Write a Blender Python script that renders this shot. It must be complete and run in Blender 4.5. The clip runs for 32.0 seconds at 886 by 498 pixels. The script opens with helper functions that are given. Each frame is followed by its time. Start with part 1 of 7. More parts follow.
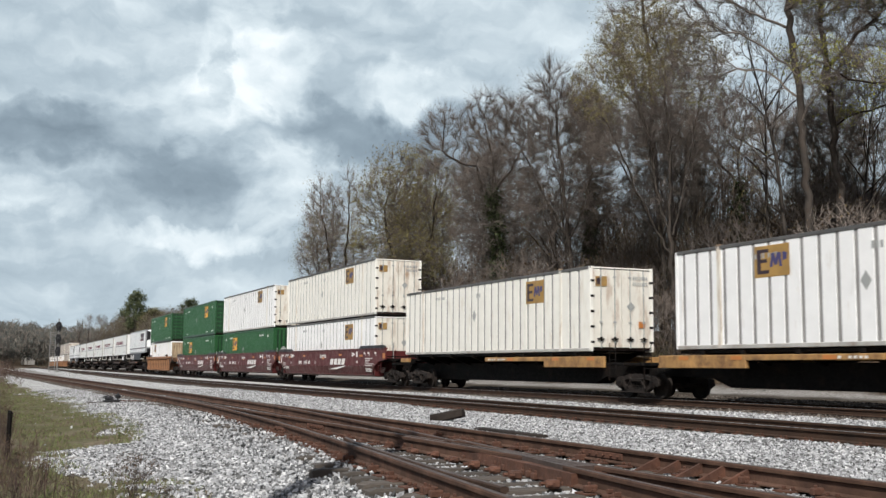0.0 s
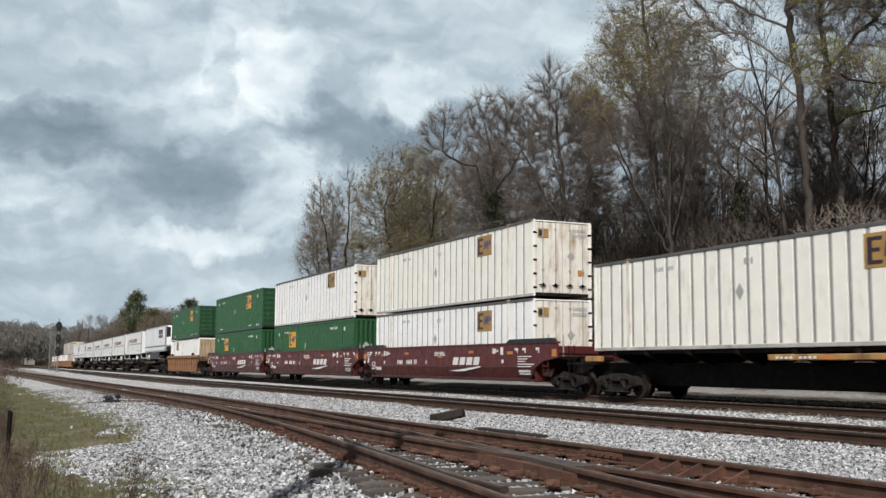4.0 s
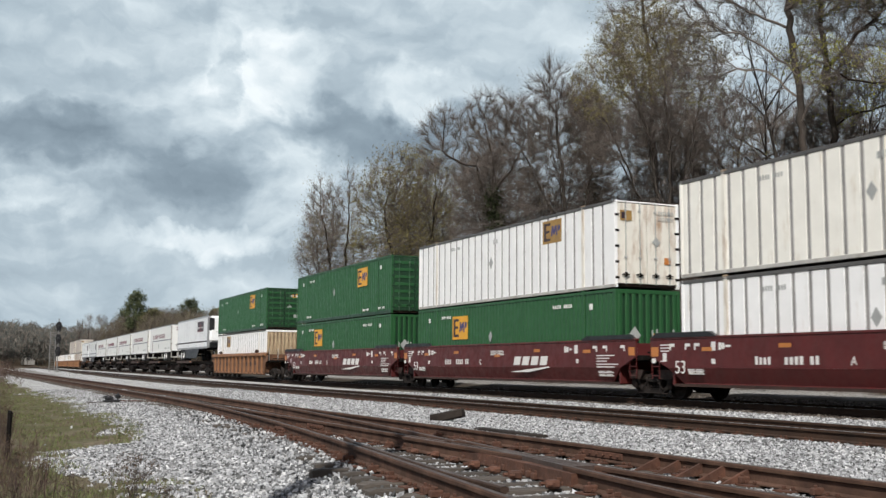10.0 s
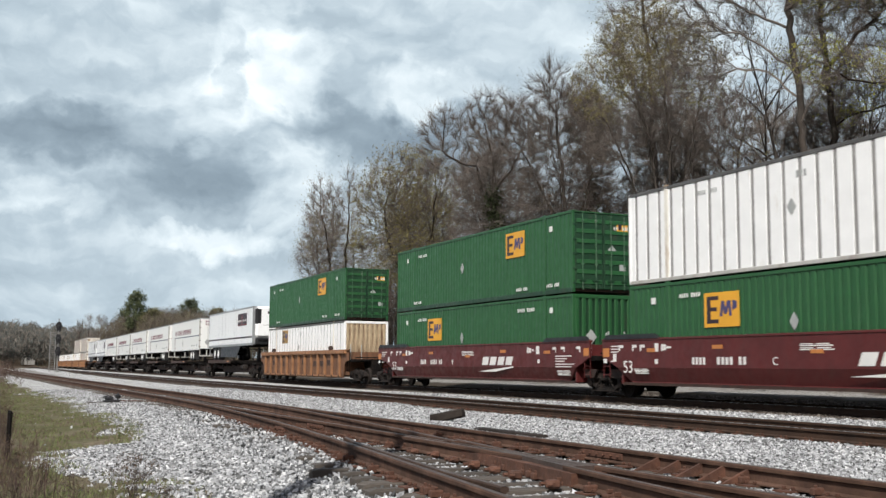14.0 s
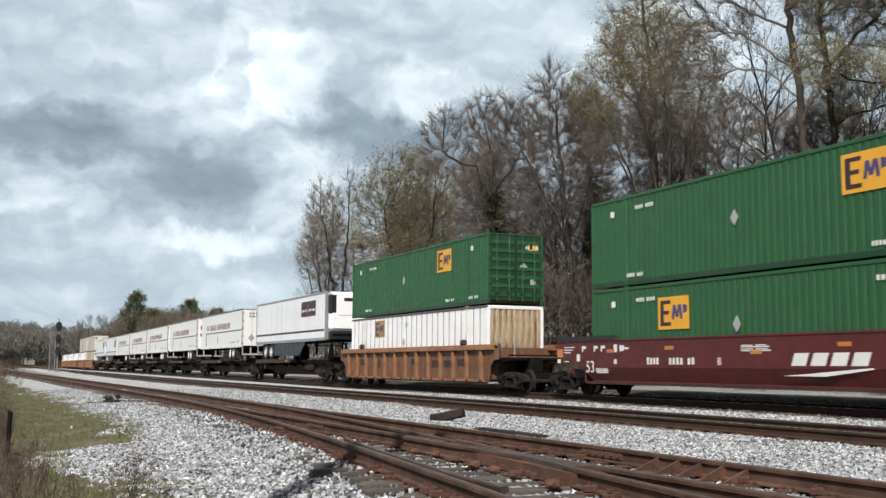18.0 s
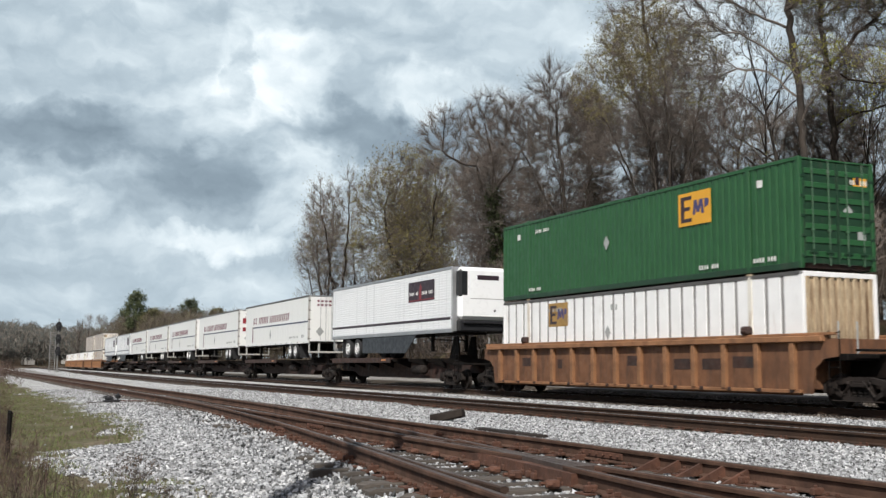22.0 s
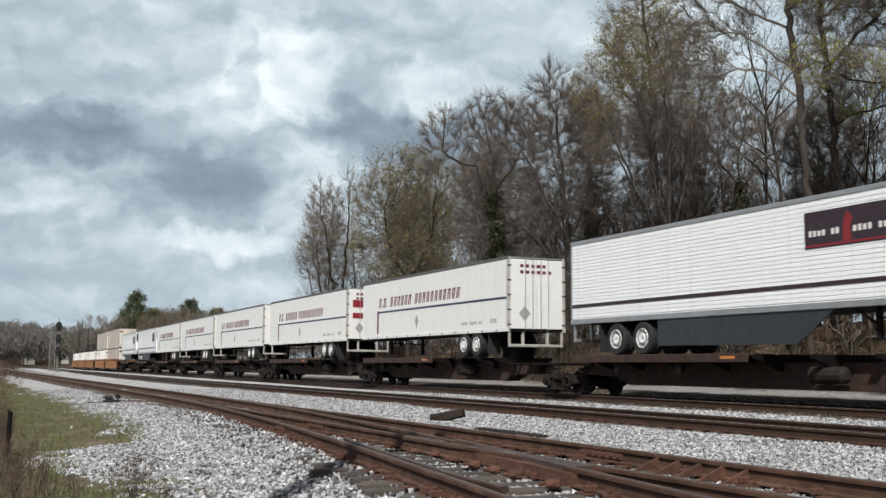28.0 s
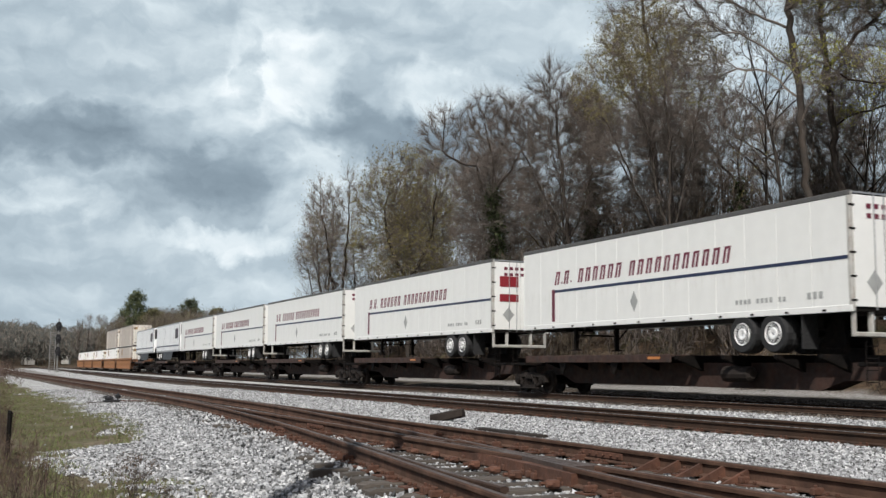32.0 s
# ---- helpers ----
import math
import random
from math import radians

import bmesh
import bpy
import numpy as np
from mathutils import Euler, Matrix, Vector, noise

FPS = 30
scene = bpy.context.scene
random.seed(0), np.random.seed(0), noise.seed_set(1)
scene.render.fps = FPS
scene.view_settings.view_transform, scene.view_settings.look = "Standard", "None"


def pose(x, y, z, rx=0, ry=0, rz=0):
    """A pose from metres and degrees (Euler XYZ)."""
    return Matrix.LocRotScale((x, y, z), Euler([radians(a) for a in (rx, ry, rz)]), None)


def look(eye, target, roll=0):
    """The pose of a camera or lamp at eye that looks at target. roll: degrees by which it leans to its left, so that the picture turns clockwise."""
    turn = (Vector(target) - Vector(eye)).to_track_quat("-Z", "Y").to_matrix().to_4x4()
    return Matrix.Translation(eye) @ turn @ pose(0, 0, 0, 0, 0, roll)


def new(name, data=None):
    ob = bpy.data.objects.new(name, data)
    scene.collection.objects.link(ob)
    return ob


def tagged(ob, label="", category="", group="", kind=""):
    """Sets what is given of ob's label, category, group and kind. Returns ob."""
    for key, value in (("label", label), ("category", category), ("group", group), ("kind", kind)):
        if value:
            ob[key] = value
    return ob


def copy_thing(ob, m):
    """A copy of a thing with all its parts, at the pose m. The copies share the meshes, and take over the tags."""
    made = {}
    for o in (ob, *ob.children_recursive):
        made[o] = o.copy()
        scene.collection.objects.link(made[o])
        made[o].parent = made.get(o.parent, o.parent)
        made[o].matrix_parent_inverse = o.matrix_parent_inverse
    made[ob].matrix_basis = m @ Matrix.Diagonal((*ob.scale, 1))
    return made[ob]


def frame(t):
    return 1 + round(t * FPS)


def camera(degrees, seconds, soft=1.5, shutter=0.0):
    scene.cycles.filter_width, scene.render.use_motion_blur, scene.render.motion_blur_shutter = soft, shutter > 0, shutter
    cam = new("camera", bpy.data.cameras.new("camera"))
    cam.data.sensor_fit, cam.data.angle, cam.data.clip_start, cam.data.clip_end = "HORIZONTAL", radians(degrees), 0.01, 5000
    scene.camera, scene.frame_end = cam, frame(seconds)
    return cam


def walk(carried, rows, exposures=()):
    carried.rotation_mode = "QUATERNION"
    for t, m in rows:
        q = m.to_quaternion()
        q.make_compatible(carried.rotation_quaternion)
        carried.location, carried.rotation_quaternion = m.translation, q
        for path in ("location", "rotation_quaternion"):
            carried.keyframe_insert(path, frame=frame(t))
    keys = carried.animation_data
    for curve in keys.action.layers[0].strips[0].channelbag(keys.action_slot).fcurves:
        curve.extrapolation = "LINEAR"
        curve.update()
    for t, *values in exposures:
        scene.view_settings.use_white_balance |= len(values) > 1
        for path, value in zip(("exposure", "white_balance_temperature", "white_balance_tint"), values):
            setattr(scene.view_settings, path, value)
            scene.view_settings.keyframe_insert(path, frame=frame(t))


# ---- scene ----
# camera: stands still beside the tracks; z = 0 is the top of the rails, x runs along the straight track
EYE = Vector((0.0, 0.0, 0.937))
YAW, PITCH = 0.4302, 0.1116
AIM = Vector((-math.cos(YAW) * math.cos(PITCH), math.sin(YAW) * math.cos(PITCH), math.sin(PITCH)))
cam = camera(45.63, 32.0, soft=1.4, shutter=0.5)
walk(cam, [(0.0, look(EYE, EYE + AIM, 0.42)), (32.0, look(EYE, EYE + AIM, 0.42))],
     exposures=[(0.0, 0.20), (2.0, 0.16), (4.0, 0.12), (6.0, 0.10), (9.0, 0.10), (12.0, 0.20), (14.0, 0.28), (17.0, 0.32), (19.0, 0.32), (21.0, 0.25), (24.0, 0.20), (28.0, 0.14), (32.0, 0.12)])

# daylight: a bright, partly clouded sky and one sun behind the camera
SUN_AZ, SUN_EL = math.atan2(-0.628, 0.778), radians(46)
world = bpy.data.worlds.new("sky")
scene.world = world
world.use_nodes = True
wn = world.node_tree.nodes
sky_tex = wn.new("ShaderNodeTexSky")
sky_tex.sky_type, sky_tex.sun_disc = "NISHITA", False
sky_tex.sun_elevation, sky_tex.sun_rotation = SUN_EL, math.pi / 2 - SUN_AZ
sky_tex.air_density, sky_tex.dust_density = 1.0, 2.5
wn["Background"].inputs["Strength"].default_value = 0.061
world.node_tree.links.new(sky_tex.outputs[0], wn["Background"].inputs["Color"])
sun = new("sun", bpy.data.lights.new("sun", "SUN"))
sun.data.energy, sun.data.angle, sun.data.color = 3.95, radians(0.6), (1.0, 0.97, 0.925)
sun_way = Vector((math.cos(SUN_EL) * math.cos(SUN_AZ), math.cos(SUN_EL) * math.sin(SUN_AZ), math.sin(SUN_EL)))
sun.matrix_world = look(sun_way * 300, (0, 0, 0))


# ---------------------------------------------------------------- materials
def node_mat(name):
    m = bpy.data.materials.new(name)
    m.use_nodes = True
    t = m.node_tree
    return m, t, t.nodes["Principled BSDF"]


def mix_colour(t, fac, a, b, mode="MIX"):
    n = t.nodes.new("ShaderNodeMix")
    n.data_type, n.blend_type = "RGBA", mode
    for sock, v in ((n.inputs[0], fac), (n.inputs[6], a), (n.inputs[7], b)):
        if isinstance(v, bpy.types.NodeSocket):
            t.links.new(v, sock)
        elif isinstance(v, (int, float)):
            sock.default_value = v
        else:
            sock.default_value = (*v[:3], 1)
    return n.outputs[2]


def noise_fac(t, co, scale, lo=0.35, hi=0.65, detail=5.0, stretch=None, rough=0.55):
    if stretch:
        mp = t.nodes.new("ShaderNodeMapping")
        mp.inputs["Scale"].default_value = stretch
        t.links.new(co, mp.inputs["Vector"])
        co = mp.outputs[0]
    n = t.nodes.new("ShaderNodeTexNoise")
    n.inputs["Scale"].default_value, n.inputs["Detail"].default_value, n.inputs["Roughness"].default_value = scale, detail, rough
    t.links.new(co, n.inputs["Vector"])
    r = t.nodes.new("ShaderNodeMapRange")
    r.inputs["From Min"].default_value, r.inputs["From Max"].default_value = lo, hi
    t.links.new(n.outputs[0], r.inputs["Value"])
    return r.outputs[0]


def maths(t, op, a, b=0.0, clamp=False):
    n = t.nodes.new("ShaderNodeMath")
    n.operation, n.use_clamp = op, clamp
    for sock, v in zip(n.inputs, (a, b)):
        if isinstance(v, bpy.types.NodeSocket):
            t.links.new(v, sock)
        else:
            sock.default_value = v
    return n.outputs[0]


def bump(t, bsdf, height, strength=0.3, distance=0.01):
    b = t.nodes.new("ShaderNodeBump")
    b.inputs["Strength"].default_value, b.inputs["Distance"].default_value = strength, distance
    t.links.new(height, b.inputs["Height"])
    t.links.new(b.outputs[0], bsdf.inputs["Normal"])


def surface(name, col, rough=0.6, metal=0.0, var=0.25, scale=1.5, dirt=None, dirt_lo=0.5, dirt_hi=0.75,
            streak=False, bump_s=0.15, bump_scale=40.0, tone=0.0, gloss=0.5):
    """A worn surface: base colour varied at two scales, with optional stains or streaks."""
    m, t, b = node_mat(name)
    co = t.nodes.new("ShaderNodeTexCoord").outputs["Object"]
    dark = [c * (1 - var) for c in col]
    light = [min(1, c * (1 + var * 0.5)) for c in col]
    c = mix_colour(t, noise_fac(t, co, scale), dark, light)
    c = mix_colour(t, noise_fac(t, co, scale * 14, 0.3, 0.7), c, mix_colour(t, 0.5, c, [v * (1 - var) for v in col]))
    if dirt:
        f = noise_fac(t, co, 2.2, dirt_lo, dirt_hi, 6, (1.6, 1.6, 0.35) if streak else None, 0.65)
        c = mix_colour(t, f, c, dirt)
    if tone:
        info = t.nodes.new("ShaderNodeObjectInfo").outputs["Random"]
        k = t.nodes.new("ShaderNodeMapRange")
        k.inputs["To Min"].default_value, k.inputs["To Max"].default_value = 1 - tone, 1 + tone
        t.links.new(info, k.inputs["Value"])
        h = t.nodes.new("ShaderNodeHueSaturation")
        t.links.new(k.outputs[0], h.inputs["Value"])
        t.links.new(c, h.inputs["Color"])
        c = h.outputs[0]
    t.links.new(c, b.inputs["Base Color"])
    rr = t.nodes.new("ShaderNodeMapRange")
    rr.inputs["To Min"].default_value, rr.inputs["To Max"].default_value = max(0.05, rough - 0.12), min(1, rough + 0.12)
    t.links.new(noise_fac(t, co, scale * 3), rr.inputs["Value"])
    t.links.new(rr.outputs[0], b.inputs["Roughness"])
    b.inputs["Metallic"].default_value = metal
    b.inputs["Specular IOR Level"].default_value = gloss
    if bump_s:
        bump(t, b, noise_fac(t, co, bump_scale, 0, 1, 3), bump_s, 0.01)
    return m


M_WHITE = surface("white container paint", (0.88, 0.88, 0.87), 0.45, var=0.06, dirt=(0.50, 0.42, 0.32), dirt_lo=0.62, dirt_hi=0.9, streak=True, bump_s=0.05)
M_CREAM = surface("cream white container paint", (0.86, 0.84, 0.77), 0.45, var=0.07, dirt=(0.52, 0.42, 0.30), dirt_lo=0.58, dirt_hi=0.88, streak=True, bump_s=0.05)
M_WHITE_OLD = surface("yellowed white paint", (0.78, 0.75, 0.67), 0.5, var=0.10, dirt=(0.34, 0.20, 0.11), dirt_lo=0.49, dirt_hi=0.76, streak=True, bump_s=0.06)
M_CREAM_RUST = surface("rust streaked tan paint", (0.55, 0.43, 0.28), 0.6, var=0.35, dirt=(0.13, 0.065, 0.032), dirt_lo=0.40, dirt_hi=0.66, streak=True)
M_GREEN = surface("green container paint", (0.020, 0.092, 0.030), 0.45, var=0.12, dirt=(0.035, 0.075, 0.04), dirt_lo=0.6, dirt_hi=0.9, streak=True, bump_s=0.05)
# darker green for doors, the wall behind the folds and the bottom rails
M_GREEN_DARK = surface("darker green of ends and bottom rails", (0.012, 0.046, 0.020), 0.45, var=0.2, dirt=(0.05, 0.06, 0.04), dirt_lo=0.55, dirt_hi=0.85, streak=True)
M_GREEN_PALE = surface("chalky green paint", (0.055, 0.13, 0.07), 0.5, var=0.25, scale=4, dirt=(0.15, 0.17, 0.14), dirt_lo=0.5, dirt_hi=0.8, bump_s=0.05)
M_GREY_TAN = surface("tan grey paint", (0.40, 0.365, 0.33), 0.6, var=0.15, dirt=(0.24, 0.19, 0.15), dirt_lo=0.5, dirt_hi=0.85, streak=True)
M_SEAM = surface("grey seam and groove shade", (0.30, 0.29, 0.28), 0.7, var=0.2, bump_s=0)
M_RED = surface("oxide red car paint", (0.100, 0.0155, 0.0145), 0.5, var=0.22, dirt=(0.066, 0.020, 0.017), dirt_lo=0.5, dirt_hi=0.85, streak=True)
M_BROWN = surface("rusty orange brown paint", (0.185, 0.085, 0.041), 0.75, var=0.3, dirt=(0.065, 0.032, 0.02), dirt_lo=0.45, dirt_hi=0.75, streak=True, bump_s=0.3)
M_BROWN_LIGHT = surface("lighter tan orange of ribs and flanges", (0.30, 0.145, 0.066), 0.7, var=0.3, dirt=(0.11, 0.052, 0.03), dirt_lo=0.5, dirt_hi=0.8, bump_s=0.3)
M_WHITE_DIRTY = surface("dirty white rail paint", (0.46, 0.45, 0.42), 0.55, var=0.2, dirt=(0.20, 0.14, 0.10), dirt_lo=0.5, dirt_hi=0.8, bump_s=0.05)
M_YELLOW = surface("faded yellow car paint", (0.47, 0.265, 0.095), 0.6, var=0.3, dirt=(0.12, 0.06, 0.03), dirt_lo=0.42, dirt_hi=0.7)
M_STEEL = surface("grimy dark steel", (0.010, 0.0085, 0.0078), 0.72, var=0.4, scale=4, dirt=(0.034, 0.021, 0.015), dirt_lo=0.52, dirt_hi=0.85, gloss=0.12)
M_STEEL_GREY = surface("dusty grey cast steel", (0.032, 0.026, 0.023), 0.7, var=0.4, scale=5, dirt=(0.060, 0.040, 0.029), dirt_lo=0.55, dirt_hi=0.85, gloss=0.15)
M_DECK = surface("rusty dark deck steel", (0.055, 0.026, 0.018), 0.8, var=0.4, scale=2, dirt=(0.02, 0.018, 0.017), dirt_lo=0.45, dirt_hi=0.75)
M_TRAILER = surface("white trailer panel", (0.88, 0.89, 0.89), 0.35, var=0.02, dirt=(0.66, 0.66, 0.64), dirt_lo=0.6, dirt_hi=1.0, streak=True, bump_s=0.02)
M_TRAILER_CREAM = surface("off-white trailer panel", (0.79, 0.795, 0.77), 0.4, var=0.05, dirt=(0.58, 0.56, 0.50), dirt_lo=0.58, dirt_hi=0.95, streak=True, bump_s=0.02)
M_ALU = surface("dull aluminium", (0.42, 0.43, 0.44), 0.45, 0.6, var=0.15, bump_s=0.03)
M_TOP_RAIL = surface("dark grey top rail", (0.13, 0.125, 0.12), 0.5, 0.3, var=0.2, bump_s=0)
M_BLACK = surface("black paint", (0.018, 0.018, 0.020), 0.45, var=0.3, bump_s=0.05)
M_RUBBER = surface("black rubber", (0.020, 0.020, 0.021), 0.85, var=0.3, scale=6)
M_RIM = surface("bright wheel rim", (0.88, 0.88, 0.87), 0.3, 0.1, var=0.1, bump_s=0)
M_SKIRT = surface("slate grey side skirt", (0.032, 0.036, 0.042), 0.5, var=0.15, bump_s=0.03)
M_ORANGE = surface("golden logo panel", (0.72, 0.36, 0.03), 0.5, var=0.06, bump_s=0)
M_LOGO_FADED = surface("faded ochre logo panel", (0.40, 0.24, 0.07), 0.6, var=0.25, dirt=(0.22, 0.15, 0.08), dirt_lo=0.5, dirt_hi=0.75, bump_s=0)
M_INK = surface("dark ink", (0.035, 0.020, 0.028), 0.5, var=0.1, bump_s=0)
M_INK_BLUE = surface("violet ink", (0.06, 0.055, 0.15), 0.5, var=0.1, bump_s=0)
M_MARK = surface("white lettering", (0.74, 0.73, 0.70), 0.5, var=0.08, bump_s=0)
M_MARK_GREY = surface("worn grey lettering", (0.36, 0.37, 0.36), 0.6, var=0.15, bump_s=0)
M_MAROON = surface("maroon lettering", (0.15, 0.025, 0.045), 0.5, var=0.15, bump_s=0)
M_NAVY = surface("navy stripe", (0.020, 0.030, 0.075), 0.4, var=0.1, bump_s=0)
M_RED_SIGN = surface("red sign", (0.24, 0.018, 0.026), 0.45, var=0.1, bump_s=0)
M_REFLECT = surface("orange reflector", (0.50, 0.19, 0.05), 0.4, var=0.1, bump_s=0)
M_RAIL = surface("rusty rail web", (0.112, 0.064, 0.045), 0.9, var=0.35, scale=3, dirt=(0.045, 0.026, 0.019), dirt_lo=0.45, dirt_hi=0.75, bump_s=0.25, gloss=0.2)
M_RAIL_DARK = surface("dull brown rail", (0.062, 0.036, 0.024), 0.8, var=0.3, scale=3, dirt=(0.035, 0.025, 0.02), dirt_lo=0.45, dirt_hi=0.8, bump_s=0.2, gloss=0.2)
M_HEAD = surface("dull rail head", (0.078, 0.055, 0.045), 0.6, 0.1, var=0.3, scale=2, bump_s=0.05)
M_HEAD_BRIGHT = surface("worn rail head", (0.40, 0.39, 0.38), 0.28, 0.9, var=0.2, scale=2, bump_s=0.03)
M_TIE = surface("weathered wooden sleeper", (0.120, 0.100, 0.082), 0.9, var=0.45, scale=2.5, dirt=(0.028, 0.021, 0.017), dirt_lo=0.42, dirt_hi=0.70, bump_s=0.5, tone=0.3)
M_TIE_DARK = surface("oily dark sleeper", (0.034, 0.027, 0.023), 0.9, var=0.4, scale=2.5, bump_s=0.4, tone=0.3, gloss=0.15)
M_RUST = surface("rusty iron", (0.125, 0.054, 0.032), 0.9, var=0.45, scale=6, dirt=(0.05, 0.025, 0.016), dirt_lo=0.5, dirt_hi=0.75, bump_s=0.4)
M_BARK = surface("grey brown bark", (0.066, 0.057, 0.050), 0.95, var=0.45, scale=1.2, dirt=(0.05, 0.038, 0.03), dirt_lo=0.45, dirt_hi=0.7, bump_s=0.6, bump_scale=18, tone=0.25, gloss=0.15)
M_TWIG = surface("brown twigs", (0.182, 0.153, 0.134), 0.95, var=0.3, scale=0.7, bump_s=0, tone=0.25, gloss=0.15)
# limbs far paler than the trunk bark: sunlight on them is in the colour
M_LIMB = surface("limb bark paled as if sunlit", (0.185, 0.158, 0.136), 0.95, var=0.35, scale=0.9, bump_s=0, tone=0.25, gloss=0.15)
M_SIGNAL = surface("silver mast paint", (0.27, 0.27, 0.26), 0.5, 0.4, var=0.2, bump_s=0)


def island_mat(name, ramp, rough=0.85, bump_s=0.0):
    """One joined mass of many small pieces, each with a colour of its own from the ramp."""
    m, t, b = node_mat(name)
    r = t.nodes.new("ShaderNodeValToRGB")
    els = r.color_ramp.elements
    els[0].position, els[0].color = ramp[0][0], (*ramp[0][1], 1)
    els[1].position, els[1].color = ramp[-1][0], (*ramp[-1][1], 1)
    for p, c in ramp[1:-1]:
        els.new(p).color = (*c, 1)
    t.links.new(t.nodes.new("ShaderNodeNewGeometry").outputs["Random Per Island"], r.inputs[0])
    t.links.new(r.outputs[0], b.inputs["Base Color"])
    b.inputs["Roughness"].default_value, b.inputs["Specular IOR Level"].default_value = rough, 0.2
    if bump_s:
        bump(t, b, noise_fac(t, t.nodes.new("ShaderNodeTexCoord").outputs["Object"], 60, 0, 1, 3), bump_s, 0.01)
    return m


M_STONE = island_mat("pale crushed ballast", [(0, (0.040, 0.040, 0.039)), (0.22, (0.145, 0.147, 0.147)), (0.6, (0.325, 0.33, 0.335)), (0.9, (0.49, 0.495, 0.50)), (1, (0.68, 0.68, 0.68))], 0.9, 0.3)
M_STONE_DARK = island_mat("oily brown ballast", [(0, (0.035, 0.028, 0.024)), (0.6, (0.085, 0.070, 0.058)), (1, (0.20, 0.18, 0.16))], 0.9, 0.3)
M_LEAF = island_mat("young olive leaves", [(0, (0.145, 0.112, 0.062)), (0.35, (0.180, 0.148, 0.070)), (0.7, (0.215, 0.188, 0.076)), (1, (0.27, 0.245, 0.09))])
M_LEAF_GREEN = island_mat("yellow green leaves", [(0, (0.22, 0.20, 0.045)), (1, (0.38, 0.39, 0.075))])
M_LEAF_BROWN = island_mat("brown buds and dry leaves", [(0, (0.06, 0.040, 0.025)), (0.6, (0.12, 0.078, 0.045)), (1, (0.16, 0.12, 0.06))])
M_IVY = island_mat("dark ivy leaves", [(0, (0.018, 0.028, 0.012)), (1, (0.05, 0.065, 0.022))], 0.6)
M_PINE = island_mat("dark pine needles", [(0, (0.040, 0.052, 0.030)), (1, (0.115, 0.130, 0.060))])
M_GRASS = island_mat("spring grass blades", [(0, (0.095, 0.075, 0.052)), (0.35, (0.175, 0.142, 0.095)), (0.55, (0.115, 0.140, 0.052)), (0.8, (0.14, 0.172, 0.060)), (1, (0.24, 0.225, 0.12))])
M_STEM = island_mat("dark brush stems", [(0, (0.040, 0.026, 0.023)), (0.7, (0.095, 0.062, 0.050)), (1, (0.19, 0.15, 0.115))])


